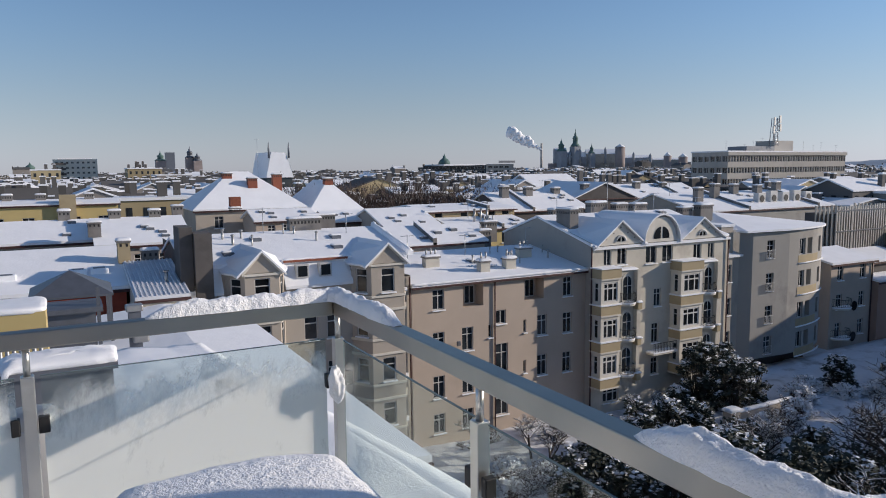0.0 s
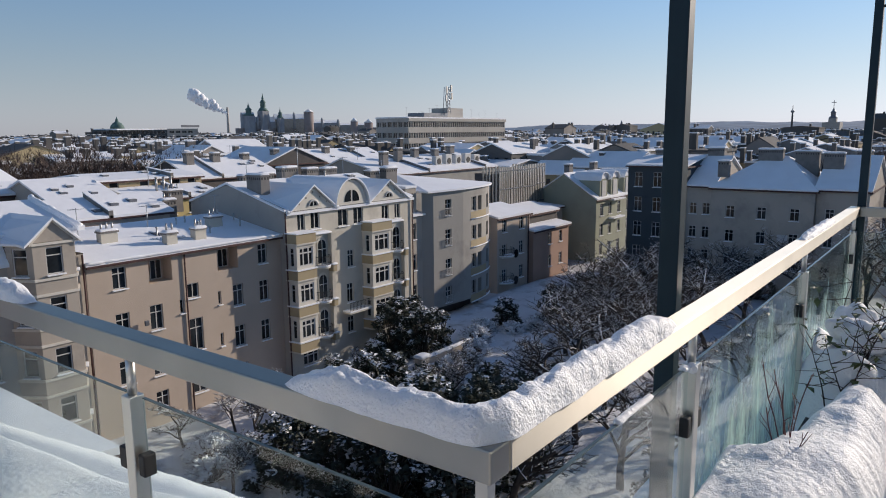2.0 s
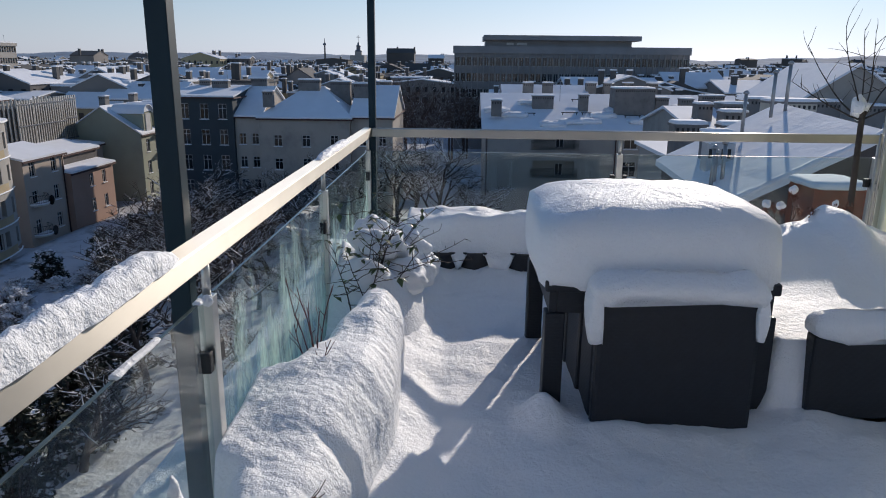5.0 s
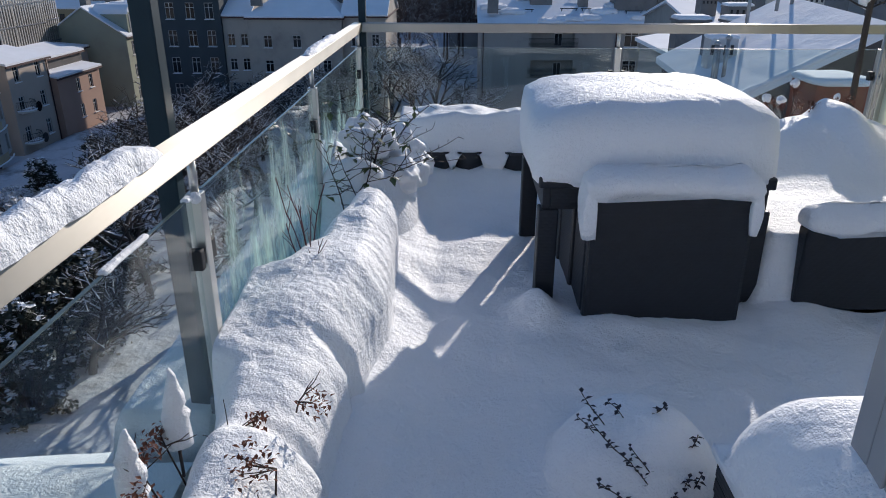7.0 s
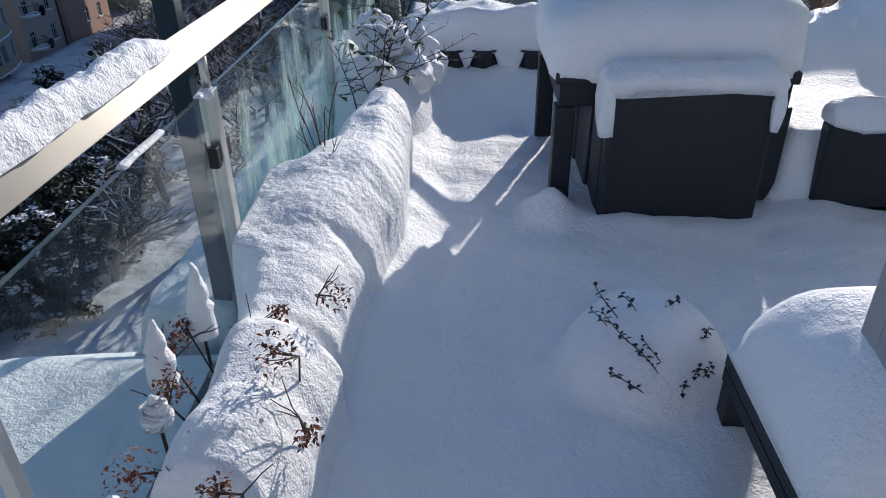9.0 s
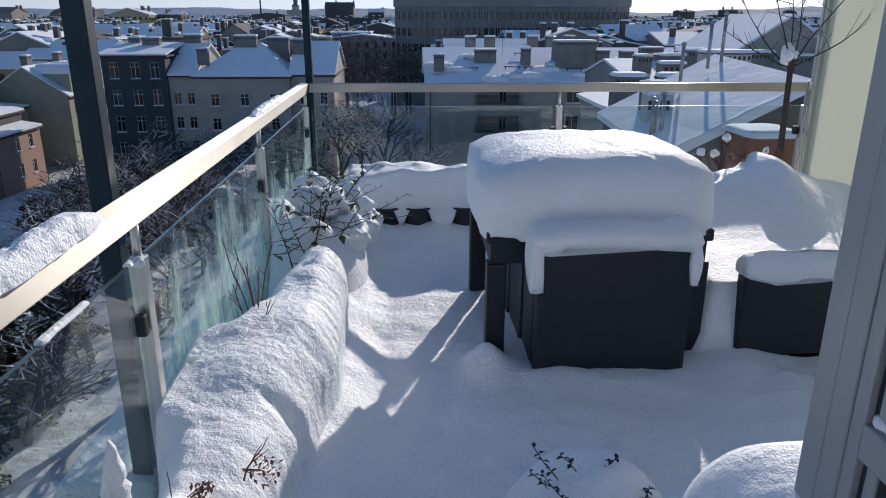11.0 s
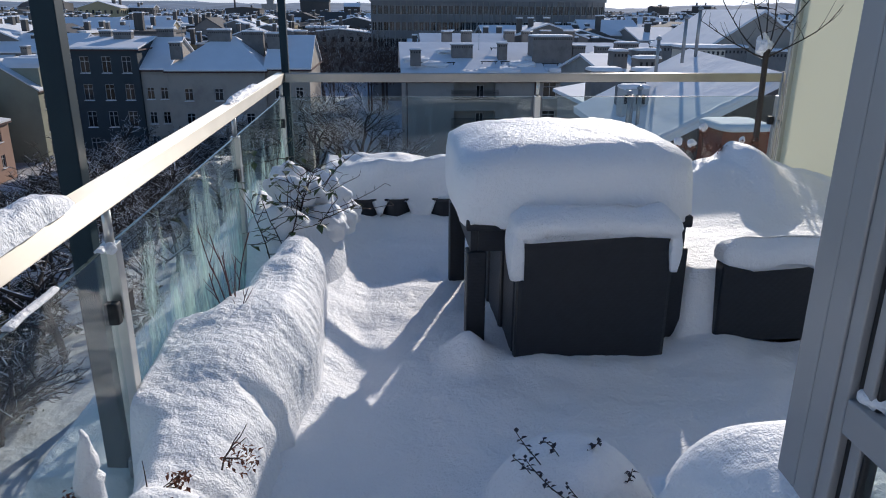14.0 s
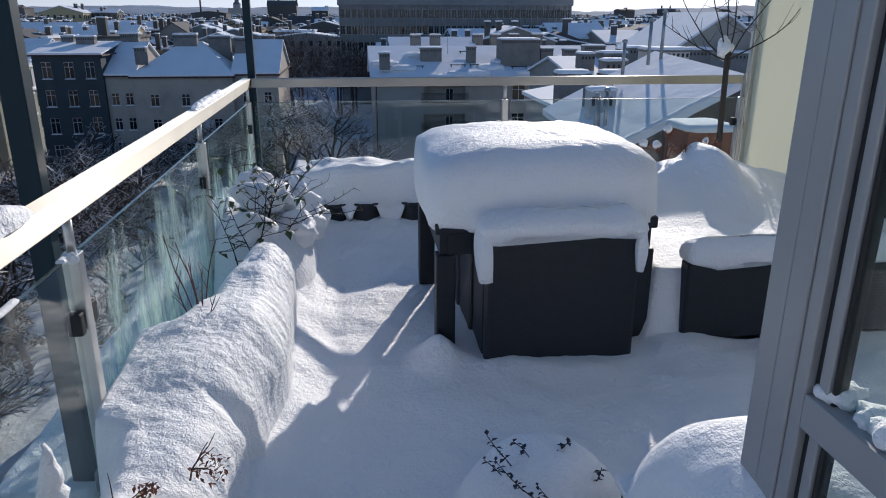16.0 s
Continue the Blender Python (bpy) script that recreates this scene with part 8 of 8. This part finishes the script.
def courtyard():
    for k, (x, y, h, sp) in enumerate(((43, 22.5, 16.5, 0.95), (50, 23.5, 16.0, 0.95), (53, 19.5, 15, 0.95), (58, 25.0, 15, 0.9), (66, 28, 14, 0.9), (61, 32.5, 12, 0.9), (70, 21.5, 14, 0.9), (39, 17.5, 14, 0.95), (47, 28.0, 12, 0.95), (76, 29, 14, 0.9), (56, 15.0, 13, 0.9), (33.5, 22.0, 10, 0.9), (82, 21, 14, 0.9), (72, 36, 11, 0.9))):
        bare_tree(x, y, GROUND, h, sp, 100 + k, 0.34, 5, thick=0.26)
    for k, (x, y, h) in enumerate(((67, 31.5, 16.5), (74, 31, 17), (61, 27.5, 16), (82, 33, 16.5))):
        bare_tree(x, y, GROUND, h, 0.9, 180 + k, 0.3, 5, thick=0.34)
    for k, (x, y, h) in enumerate(((84, 5.6, 20.5), (80, 3.0, 16.5), (92, 8.0, 18.5), (70, 1.0, 13), (87, 9.8, 19.5))):
        bare_tree(x, y, GROUND, h, 0.9, 140 + k, 0.5, 5, thick=0.3)
    for k, (x, y, h) in enumerate(((30.5, 44.0, 6.5), (34.0, 45.5, 6.0), (43.0, 45.8, 4.5), (45.8, 46.5, 4.0))):
        bare_tree(x, y, GROUND, h, 0.9, 160 + k, 0.85, 4, thick=0.11, label="small bare fruit tree loaded with snow")
    for k, (x, y, w, h, s) in enumerate(((50.5, 46.0, 4.6, 5.8, 0.45), (54.5, 46.6, 4.2, 5.0, 0.45), (36.5, 29.0, 4.0, 4.4, 0.35), (38.5, 26.5, 4.4, 5.4, 0.35), (33.5, 31.0, 3.6, 3.4, 0.35), (41.5, 29.5, 4.0, 4.2, 0.35), (46.5, 31.5, 3.6, 3.2, 0.4), (66.5, 43.0, 3.4, 3.0, 0.6), (43.5, 36.0, 4.0, 3.0, 0.35), (39.0, 36.5, 3.4, 2.8, 0.5), (47.5, 45.6, 2.6, 2.2, 0.5))):
        shrub(x, y, GROUND, w, h, 200 + k, s, clumps=90 if k in (0, 1, 2, 3) else 55)
    for k, (x, y, r) in enumerate(((59.5, 42.2, 1.9), (62.5, 43.4, 1.8), (56.0, 39.8, 1.7), (53.2, 38.6, 1.5), (51.5, 39.6, 1.2), (50.2, 38.0, 1.1), (26.5, 41.5, 1.9), (28.5, 39.5, 1.8), (25.0, 39.0, 1.7), (64.5, 40.8, 1.5), (67.5, 39.5, 1.6), (46.8, 36.4, 1.2), (31.0, 37.0, 1.6))):
        snow_bush(x, y, GROUND, r, 300 + k)
    # dense evergreens and thickets below the terrace
    rnd = random.Random(5)
    spots = ((29.2, 27.7, 5.5, 7.0), (31.6, 27.0, 5.0, 7.5), (33.6, 24.4, 5.0, 7.0), (28.0, 31.0, 4.5, 5.0), (34.5, 28.0, 4.5, 5.5), (36.6, 23.4, 4.5, 6.0), (30.0, 23.4, 4.5, 6.0), (38.6, 31.5, 4.5, 4.2), (33.0, 34.0, 4.0, 4.0), (36.0, 36.0, 4.2, 3.4), (30.0, 35.5, 4.2, 4.0), (27.0, 35.0, 4.0, 4.2), (41.5, 41.0, 3.6, 3.4), (38.6, 41.2, 3.8, 3.6), (34.8, 41.0, 3.4, 3.2), (44.5, 40.6, 3.2, 2.8), (52.2, 43.6, 4.4, 4.6), (56.0, 44.6, 4.0, 3.6), (42.0, 25.5, 4.6, 5.0), (46.0, 25.0, 4.4, 4.4), (73.0, 40.0, 4.4, 4.0), (78.5, 39.0, 4.4, 4.4), (84.0, 38.5, 4.6, 5.0), (89.0, 39.5, 4.6, 4.6), (36.4, 13.6, 4.6, 5.0), (94.5, 30.0, 4.4, 4.6), (95.5, 23.0, 4.4, 4.6))
    for k, (x, y, w, hh) in enumerate(spots):
        shrub(x, y, GROUND, w, hh, 400 + k, 0.32 if k < 7 else 0.42, clumps=120 if k < 7 else 70)
    for k, (x, y, hh) in enumerate(((29.5, 40.5, 7.0), (26.5, 44.5, 6.0), (33.2, 38.5, 6.0), (37.2, 38.8, 5.5), (40.0, 34.0, 7.0), (44.0, 33.5, 7.0), (48.5, 35.0, 7.0), (24.5, 36.5, 6.5), (36.0, 46.5, 5.0))):
        bare_tree(x, y, GROUND, hh, 0.95, 500 + k, 0.5, 5, thick=0.12, label="small bare garden tree dusted with snow")
    for k, (x, y, hh) in enumerate(((68, 33, 13), (73, 27, 14), (78, 24, 14), (84, 29, 14), (88, 24, 14), (80, 33, 12), (90, 31, 13), (64, 24, 13), (60, 20, 13), (94, 17, 15), (88, 15, 14), (96, 5, 15))):
        bare_tree(x, y, GROUND, hh, 0.95, 540 + k, 0.2, 5, thick=0.24)
    # low garden walls, gate pier and bins
    w = thing("garden_pier", "square garden pier with a snow cap", "pier", at=(48.2, 40.4, GROUND))
    part("shaft", boxes((47.6, 48.8, 40.0, 40.8, GROUND, GROUND + 1.9)), PLASTER_WARMGREY, w)
    part("snow_cap", snow_pillow(47.5, 48.9, 39.9, 40.9, GROUND + 1.902, 0.3, r=0.2, lump=0.04, seed=1, step=0.2, droop=0), SNOW_FAR, w, smooth=True)
    w = thing("garden_wall", "low garden wall topped with snow", "wall", at=(52, 40, GROUND))
    for x0, x1, y in ((49.0, 58.0, 41.6), (34.0, 47.0, 38.6)):
        part("wall", boxes((x0, x1, y, y + 0.35, GROUND, GROUND + 0.9)), PLASTER_WARMGREY, w)
        part("snow_cap", snow_pillow(x0, x1, y - 0.05, y + 0.4, GROUND + 0.902, 0.25, r=0.12, lump=0.04, seed=x0, step=0.3, droop=0), SNOW_FAR, w, smooth=True)
    solo("courtyard_snow", field(22, 100, 2, 52, 0.8, lambda x, y: GROUND + 0.25 + 0.25 * fbm(x, y, 1, 0.15) + 0.08 * fbm(x, y, 2, 0.8), GROUND - 0.1), YARD, "uneven snow over the courtyard gardens", "snow", kind="structure", smooth=True)


courtyard()


def far_woods():
    bm = bmesh.new()
    rnd = random.Random(77)
    spots = [(36 + 32 * rnd.random(), 106 + 26 * rnd.random(), 19.5) for _ in range(60)]
    spots += [(12 + 14 * rnd.random(), 118 + 20 * rnd.random(), 12) for _ in range(12)]
    spots += [(rnd.uniform(-24, 20), rnd.uniform(180, 230), 14) for _ in range(16)]
    spots += [(rnd.uniform(118, 178), rnd.uniform(0, 26), rnd.uniform(15, 19)) for _ in range(13)]
    for _ in range(620):
        a = math.radians(rnd.uniform(50, 118))
        d = 260 * 7.0 ** rnd.random()
        spots.append((d * math.sin(a), d * math.cos(a), rnd.uniform(13, 20)))
    for _ in range(150):
        a = math.radians(rnd.uniform(-8, 62))
        d = rnd.uniform(330, 1100)
        spots.append((d * math.sin(a), d * math.cos(a), rnd.uniform(12, 17)))
    for x, y, h in spots:
        h *= rnd.uniform(0.85, 1.1)
        tube(bm, [(x, y, GROUND), (x, y, GROUND + h * 0.5)], [0.3, 0.2], 4)
        near = math.hypot(x, y) < 260
        for k in range(420 if near else 46):
            v = Vector((rnd.gauss(0, 0.36), rnd.gauss(0, 0.36), rnd.gauss(0, 0.3)))
            if v.length > 0.72:
                v = v * (0.6 / v.length)
            c = Vector((x, y, GROUND + h * 0.66)) + v * h * 0.5
            d = Vector((v.x, v.y, abs(v.z) + 0.3)).normalized()
            s = h * (0.075 if near else 0.2)
            r = 0.06 if near else 0.14
            q = c + d * s
            side = d.cross(Vector((rnd.uniform(-1, 1), rnd.uniform(-1, 1), 0.4))).normalized()
            bm.faces.new([bm.verts.new(p) for p in (c - side * r, c + side * r, q)]).material_index = 0
            bm.faces.new([bm.verts.new(p) for p in (c, c + side * r, c + (d + side * 0.8) * s * 0.7)]).material_index = 0
            bm.faces.new([bm.verts.new(p) for p in (c, c - side * r, c + (d - side * 0.7) * s * 0.6)]).material_index = 1 if rnd.random() < 0.12 else 0
    me = bpy.data.meshes.new("bare_woods")
    bm.to_mesh(me)
    bm.free()
    me.materials.append(WOOD_FAR)
    me.materials.append(SNOW_FAR)
    tagged(new("bare_woods", me), "bare reddish-brown trees between the houses", "trees", kind="stuff")


far_woods()


# ---- plants on the terrace ----
def leaf(bm, p, d, size, rnd, droop=0.2):
    d = Vector(d).normalized()
    s = d.cross(Vector((0.2, 0.1, 1))).normalized()
    up = s.cross(d)
    p = Vector(p)
    q = [p, p + d * size * 0.45 + s * size * 0.3 + up * size * 0.05, p + d * size - up * size * droop, p + d * size * 0.45 - s * size * 0.3 + up * size * 0.05]
    m = p + d * size * 0.5 - up * size * 0.06
    vs = [bm.verts.new(v) for v in q]
    c = bm.verts.new(m)
    for i in range(4):
        bm.faces.new((vs[i], vs[(i + 1) % 4], c))


def twig_path(p, d, L, n, rnd, wob=0.25):
    pts = [Vector(p)]
    d = Vector(d).normalized()
    for i in range(n):
        d = (d + Vector((rnd.uniform(-1, 1), rnd.uniform(-1, 1), rnd.uniform(-0.6, 0.8))) * wob).normalized()
        pts.append(pts[-1] + d * L / n)
    return pts


def rose_bush():
    rnd = random.Random(9)
    t = thing("rose_bush", "leggy rose bush with a few green leaves in snow", "plant", at=(3.6, 2.08, 0.3))
    bm, bl = bmesh.new(), bmesh.new()
    for k in range(9):
        base = (3.35 + 0.45 * rnd.random(), 1.98 + 0.16 * rnd.random(), 0.34)
        pts = twig_path(base, (rnd.uniform(-0.35, 0.5), rnd.uniform(-0.35, 0.15), 1), rnd.uniform(0.32, 0.62), 7, rnd, 0.2)
        tube(bm, pts, [0.0038 - 0.0003 * i for i in range(len(pts))], 5)
        for i in range(2, len(pts)):
            for _ in range(2):
                d = (rnd.uniform(-1, 1), rnd.uniform(-1, 1), rnd.uniform(-0.2, 0.7))
                q = twig_path(pts[i], d, rnd.uniform(0.06, 0.18), 3, rnd, 0.3)
                tube(bm, q, [0.0025, 0.002, 0.0015, 0.001], 3)
                if rnd.random() < 0.62:
                    for _ in range(2):
                        leaf(bl, q[-1], (rnd.uniform(-1, 1), rnd.uniform(-1, 1), rnd.uniform(-0.5, 0.3)), rnd.uniform(0.035, 0.065), rnd)
    part("cane", bm, TWIG, t)
    part("foliage", bl, LEAF_GREEN, t)
    t = thing("thorny_shrub", "bare thorny twigs poking out of lumpy snow", "plant", at=(4.0, 2.0, 0.35))
    bm = bmesh.new()
    for k in range(11):
        base = (3.75 + 0.5 * rnd.random(), 1.93 + 0.2 * rnd.random(), 0.36 + 0.12 * rnd.random())
        pts = twig_path(base, (rnd.uniform(-0.2, 1.2), rnd.uniform(-0.9, 0.1), rnd.uniform(0.1, 0.9)), rnd.uniform(0.3, 0.6), 8, rnd, 0.25)
        tube(bm, pts, [0.0035 - 0.0003 * i for i in range(len(pts))], 4)
        for i in range(2, 9):
            q = twig_path(pts[min(i, 8)], (rnd.uniform(-1, 1), rnd.uniform(-1, 1), rnd.uniform(-0.3, 1)), 0.05, 2, rnd, 0.3)
            tube(bm, q, [0.002, 0.0015, 0.001], 3)
    part("twig_mass", bm, TWIG, t)
    for k, (x, y, z, r) in enumerate(((4.02, 2.02, 0.60, 0.14), (4.2, 1.97, 0.56, 0.15), (3.85, 2.08, 0.66, 0.11), (4.4, 2.02, 0.52, 0.14), (4.12, 1.88, 0.46, 0.12), (4.34, 1.86, 0.42, 0.11), (3.92, 1.93, 0.48, 0.12), (4.0, 2.1, 0.74, 0.08))):
        bm = bmesh.new()
        bmesh.ops.create_icosphere(bm, subdivisions=4, radius=r)
        for v in bm.verts:
            q = v.co.copy()
            v.co *= 1 + 0.5 * noise.noise(q * 9 + Vector((k, 0, 0))) + 0.22 * noise.noise(q * 24 + Vector((0, k, 0)))
            v.co.z *= 0.8
            v.co += Vector((x, y, z - 0.03))
        solo("snow_clump", bm, SNOW, "rounded clump of snow caught in the shrub", "snow", group="snow clumps in the shrub", smooth=True)
    t = thing("red_stem_shrub", "thin dark red bare stems by the glass", "plant", at=(2.62, 2.16, 0.4))
    bm = bmesh.new()
    for k in range(7):
        pts = twig_path((2.62 + rnd.uniform(-0.05, 0.08), 2.14 + rnd.uniform(-0.02, 0.03), 0.42), (rnd.uniform(-0.5, 0.5), rnd.uniform(-0.3, 0.2), 1), rnd.uniform(0.22, 0.42), 6, rnd, 0.16)
        tube(bm, pts, [0.0034 - 0.0003 * i for i in range(7)], 4)
        for i in (3, 4, 5):
            q = twig_path(pts[i], (rnd.uniform(-1, 1), rnd.uniform(-0.6, 0.6), 0.8), 0.07, 2, rnd, 0.2)
            tube(bm, q, [0.002, 0.0015, 0.001], 3)
    part("stem", bm, TWIG_RED, t)


rose_bush()


def dry_flowers():
    """Dead hydrangea heads on thin stalks along the planter."""
    rnd = random.Random(21)
    spots = (((1.62, 2.16, 0.42), (1.66, 2.06, 0.52), 0.03), ((1.72, 1.98, 0.5), (1.69, 1.93, 0.55), 0.045), ((1.42, 1.96, 0.48), (1.40, 1.99, 0.60), 0.06), ((1.35, 2.16, 0.4), (1.38, 2.22, 0.52), 0.045), ((1.45, 2.2, 0.4), (1.50, 2.26, 0.55), 0.04), ((1.22, 2.12, 0.42), (1.16, 2.22, 0.50), 0.055), ((1.55, 2.2, 0.4), (1.60, 2.27, 0.52), 0.03), ((1.30, 1.92, 0.45), (1.25, 1.90, 0.52), 0.035), ((1.12, 2.0, 0.45), (1.07, 2.02, 0.56), 0.04))
    for k, (a, b, r) in enumerate(spots):
        t = thing("dry_flower", "withered brown hydrangea head on a thin stalk", "plant", "dry flower heads", at=a)
        a, b = Vector(a), Vector(b)
        mid = a.lerp(b, 0.55) + Vector((rnd.uniform(-0.03, 0.03), rnd.uniform(-0.03, 0.03), 0.03))
        bm = bmesh.new()
        tube(bm, [a, mid, b], [0.0028, 0.0024, 0.002], 4)
        for _ in range(3):
            q = twig_path(mid, (rnd.uniform(-1, 1), rnd.uniform(-1, 1), 0.6), 0.09, 3, rnd, 0.3)
            tube(bm, q, [0.002, 0.0016, 0.0014, 0.001], 3)
        part("stalk", bm, TWIG, t)
        bm = bmesh.new()
        for _ in range(int(40 + r * 900)):
            v = Vector((rnd.gauss(0, 1), rnd.gauss(0, 1), rnd.gauss(0, 1))).normalized() * r * rnd.random() ** 0.5
            leaf(bm, b + v, (rnd.uniform(-1, 1), rnd.uniform(-1, 1), rnd.uniform(-1, 1)), rnd.uniform(0.010, 0.018), rnd)
        part("flower_head", bm, LEAF_DRY, t)
    # upright fingers of snow left on flower stems
    for k, (x, y, z, h, lean) in enumerate(((1.62, 2.24, 0.50, 0.20, 0.02), (1.44, 2.27, 0.50, 0.17, 0.015), (1.33, 2.24, 0.50, 0.07, 0.0), (1.10, 2.23, 0.46, 0.08, 0.0))):
        t = thing("snow_finger", "upright finger of snow clinging to a dry stem", "snow", "snow fingers", at=(x, y, z))
        bm = bmesh.new()
        n = 12
        pts = [(x + lean * i / n + 0.008 * nz(i * 0.7, k), y + 0.008 * nz(i * 0.8, k + 5), z - 0.03 + h * i / n) for i in range(n + 1)]
        tube(bm, pts, [0.034 * (1 - (i / n) ** 2.2) * (0.9 + 0.3 * nz(i * 0.9, k + 2)) + 0.004 for i in range(n + 1)], 10)
        part("snow", bm, SNOW, t, smooth=True)
        bm = bmesh.new()
        tube(bm, [(x, y, z - 0.12), (x, y, z)], 0.004, 4)
        part("stem", bm, TWIG, t)


dry_flowers()


def herb_sprigs():
    rnd = random.Random(31)
    for k, (x, y) in enumerate(((1.86, 1.13), (1.85, 1.18), (1.84, 1.21), (1.76, 1.16), (1.72, 1.12), (1.70, 1.07), (1.66, 1.13), (1.86, 1.06), (1.66, 1.05), (1.78, 0.98), (1.68, 1.08), (1.70, 0.99), (1.69, 1.02))):
        a = rnd.uniform(1.2, 1.9)
        z = floor_snow(x, y) - 0.015
        t = thing("herb_sprig", "thin dark herb sprig sticking out of the snow mound", "plant", "herb sprigs", at=(x, y, z))
        lean = -0.5 if k in (7, 8, 9, 11, 12) else 1.0
        pts = twig_path((x, y, z), (0.25 + rnd.uniform(-0.15, 0.15), lean * rnd.uniform(0.6, 0.9), rnd.uniform(0.8, 1.1) if k < 3 else rnd.uniform(0.5, 0.75)), rnd.uniform(0.04, 0.06) if lean < 0 else rnd.uniform(0.09, 0.13), 6, rnd, 0.12)
        bm = bmesh.new()
        tube(bm, pts, [0.0018 - 0.0001 * i for i in range(7)], 4)
        part("stem", bm, TWIG, t)
        bm = bmesh.new()
        for i in range(2, 7):
            for s in (-1, 1):
                if rnd.random() < 0.75:
                    leaf(bm, pts[i], (s * math.sin(a + i), -s * math.cos(a + i), rnd.uniform(-0.1, 0.5)), rnd.uniform(0.014, 0.024), rnd)
        part("foliage", bm, LEAF_DARK, t)


herb_sprigs()


def sapling():
    rnd = random.Random(41)
    t = thing("sapling", "slim bare sapling in a corner pot with a snow clump", "tree", at=(4.9, -0.92, 0.3))
    bm = bmesh.new()
    tube(bm, [(4.9, -0.95, 0.25), (4.9, -0.93, 0.7), (4.9, -0.915, 1.24), (4.89, -0.91, 1.3)], [0.022, 0.02, 0.018, 0.02], 8)
    for k, d in enumerate(((0.1, 0.5, 1.2), (0.0, -0.15, 1.3), (-0.1, -0.9, 0.5), (0.2, 0.9, 0.8), (0.1, 0.2, 1.3), (-0.2, -0.5, 1.1), (0.1, 1.0, 0.35))):
        pts = twig_path((4.9, -0.912, 1.24), d, rnd.uniform(0.5, 0.75), 7, rnd, 0.14)
        tube(bm, pts, [0.006 - 0.0006 * i for i in range(8)], 5)
        for i in range(2, 8):
            q = twig_path(pts[i], (rnd.uniform(-0.5, 0.5), rnd.uniform(-1, 1), rnd.uniform(0.2, 1)), rnd.uniform(0.08, 0.26), 3, rnd, 0.2)
            tube(bm, q, [0.003, 0.0022, 0.0016, 0.001], 3)
    part("trunk", bm, BARK, t)
    bm = bmesh.new()
    bmesh.ops.create_icosphere(bm, subdivisions=4, radius=0.046)
    for v in bm.verts:
        v.co *= 1 + 0.8 * fbm(v.co.x, v.co.y, v.co.z, 18.0)
        v.co.z *= 1.3
        v.co += Vector((4.9, -0.90, 1.32))
    part("snow_clump", bm, SNOW, t, smooth=True)
    bm = bmesh.new()
    tube(bm, [(4.98, -1.1, 0.2), (4.98, -1.1, 1.15)], 0.008, 6)
    tube(bm, [(5.0, -1.14, 0.2), (5.0, -1.14, 1.7)], 0.006, 6)
    part("cane_stake", bm, ZINC, t)
    # dry seed heads behind the table
    for k in range(9):
        x, y = 4.5 + rnd.uniform(-0.15, 0.2), -0.25 + rnd.uniform(-0.3, 0.4)
        t = thing("dry_flower", "withered seed heads with dabs of snow", "plant", "dry flower heads", at=(x, y, 0.4))
        pts = twig_path((x, y, 0.4), (rnd.uniform(-0.3, 0.3), rnd.uniform(-0.4, 0.4), 1), rnd.uniform(0.3, 0.5), 5, rnd, 0.12)
        bm = bmesh.new()
        tube(bm, pts, [0.005, 0.0045, 0.004, 0.0035, 0.003, 0.002], 4)
        part("stalk", bm, TWIG, t)
        bm = bmesh.new()
        for _ in range(40):
            v = Vector((rnd.gauss(0, 1), rnd.gauss(0, 1), rnd.gauss(0, 1))).normalized() * 0.04 * rnd.random()
            leaf(bm, pts[-1] + v, (rnd.uniform(-1, 1), rnd.uniform(-1, 1), rnd.uniform(-1, 1)), 0.02, rnd)
        part("flower_head", bm, LEAF_DRY, t)
        if k % 2:
            bm = bmesh.new()
            bmesh.ops.create_icosphere(bm, subdivisions=3, radius=0.022)
            for v in bm.verts:
                v.co *= 1 + 0.9 * fbm(v.co.x + k, v.co.y, v.co.z, 30.0)
                v.co += pts[-1] + Vector((0, 0, 0.03))
            part("snow_dab", bm, SNOW, t, smooth=True)


sapling()
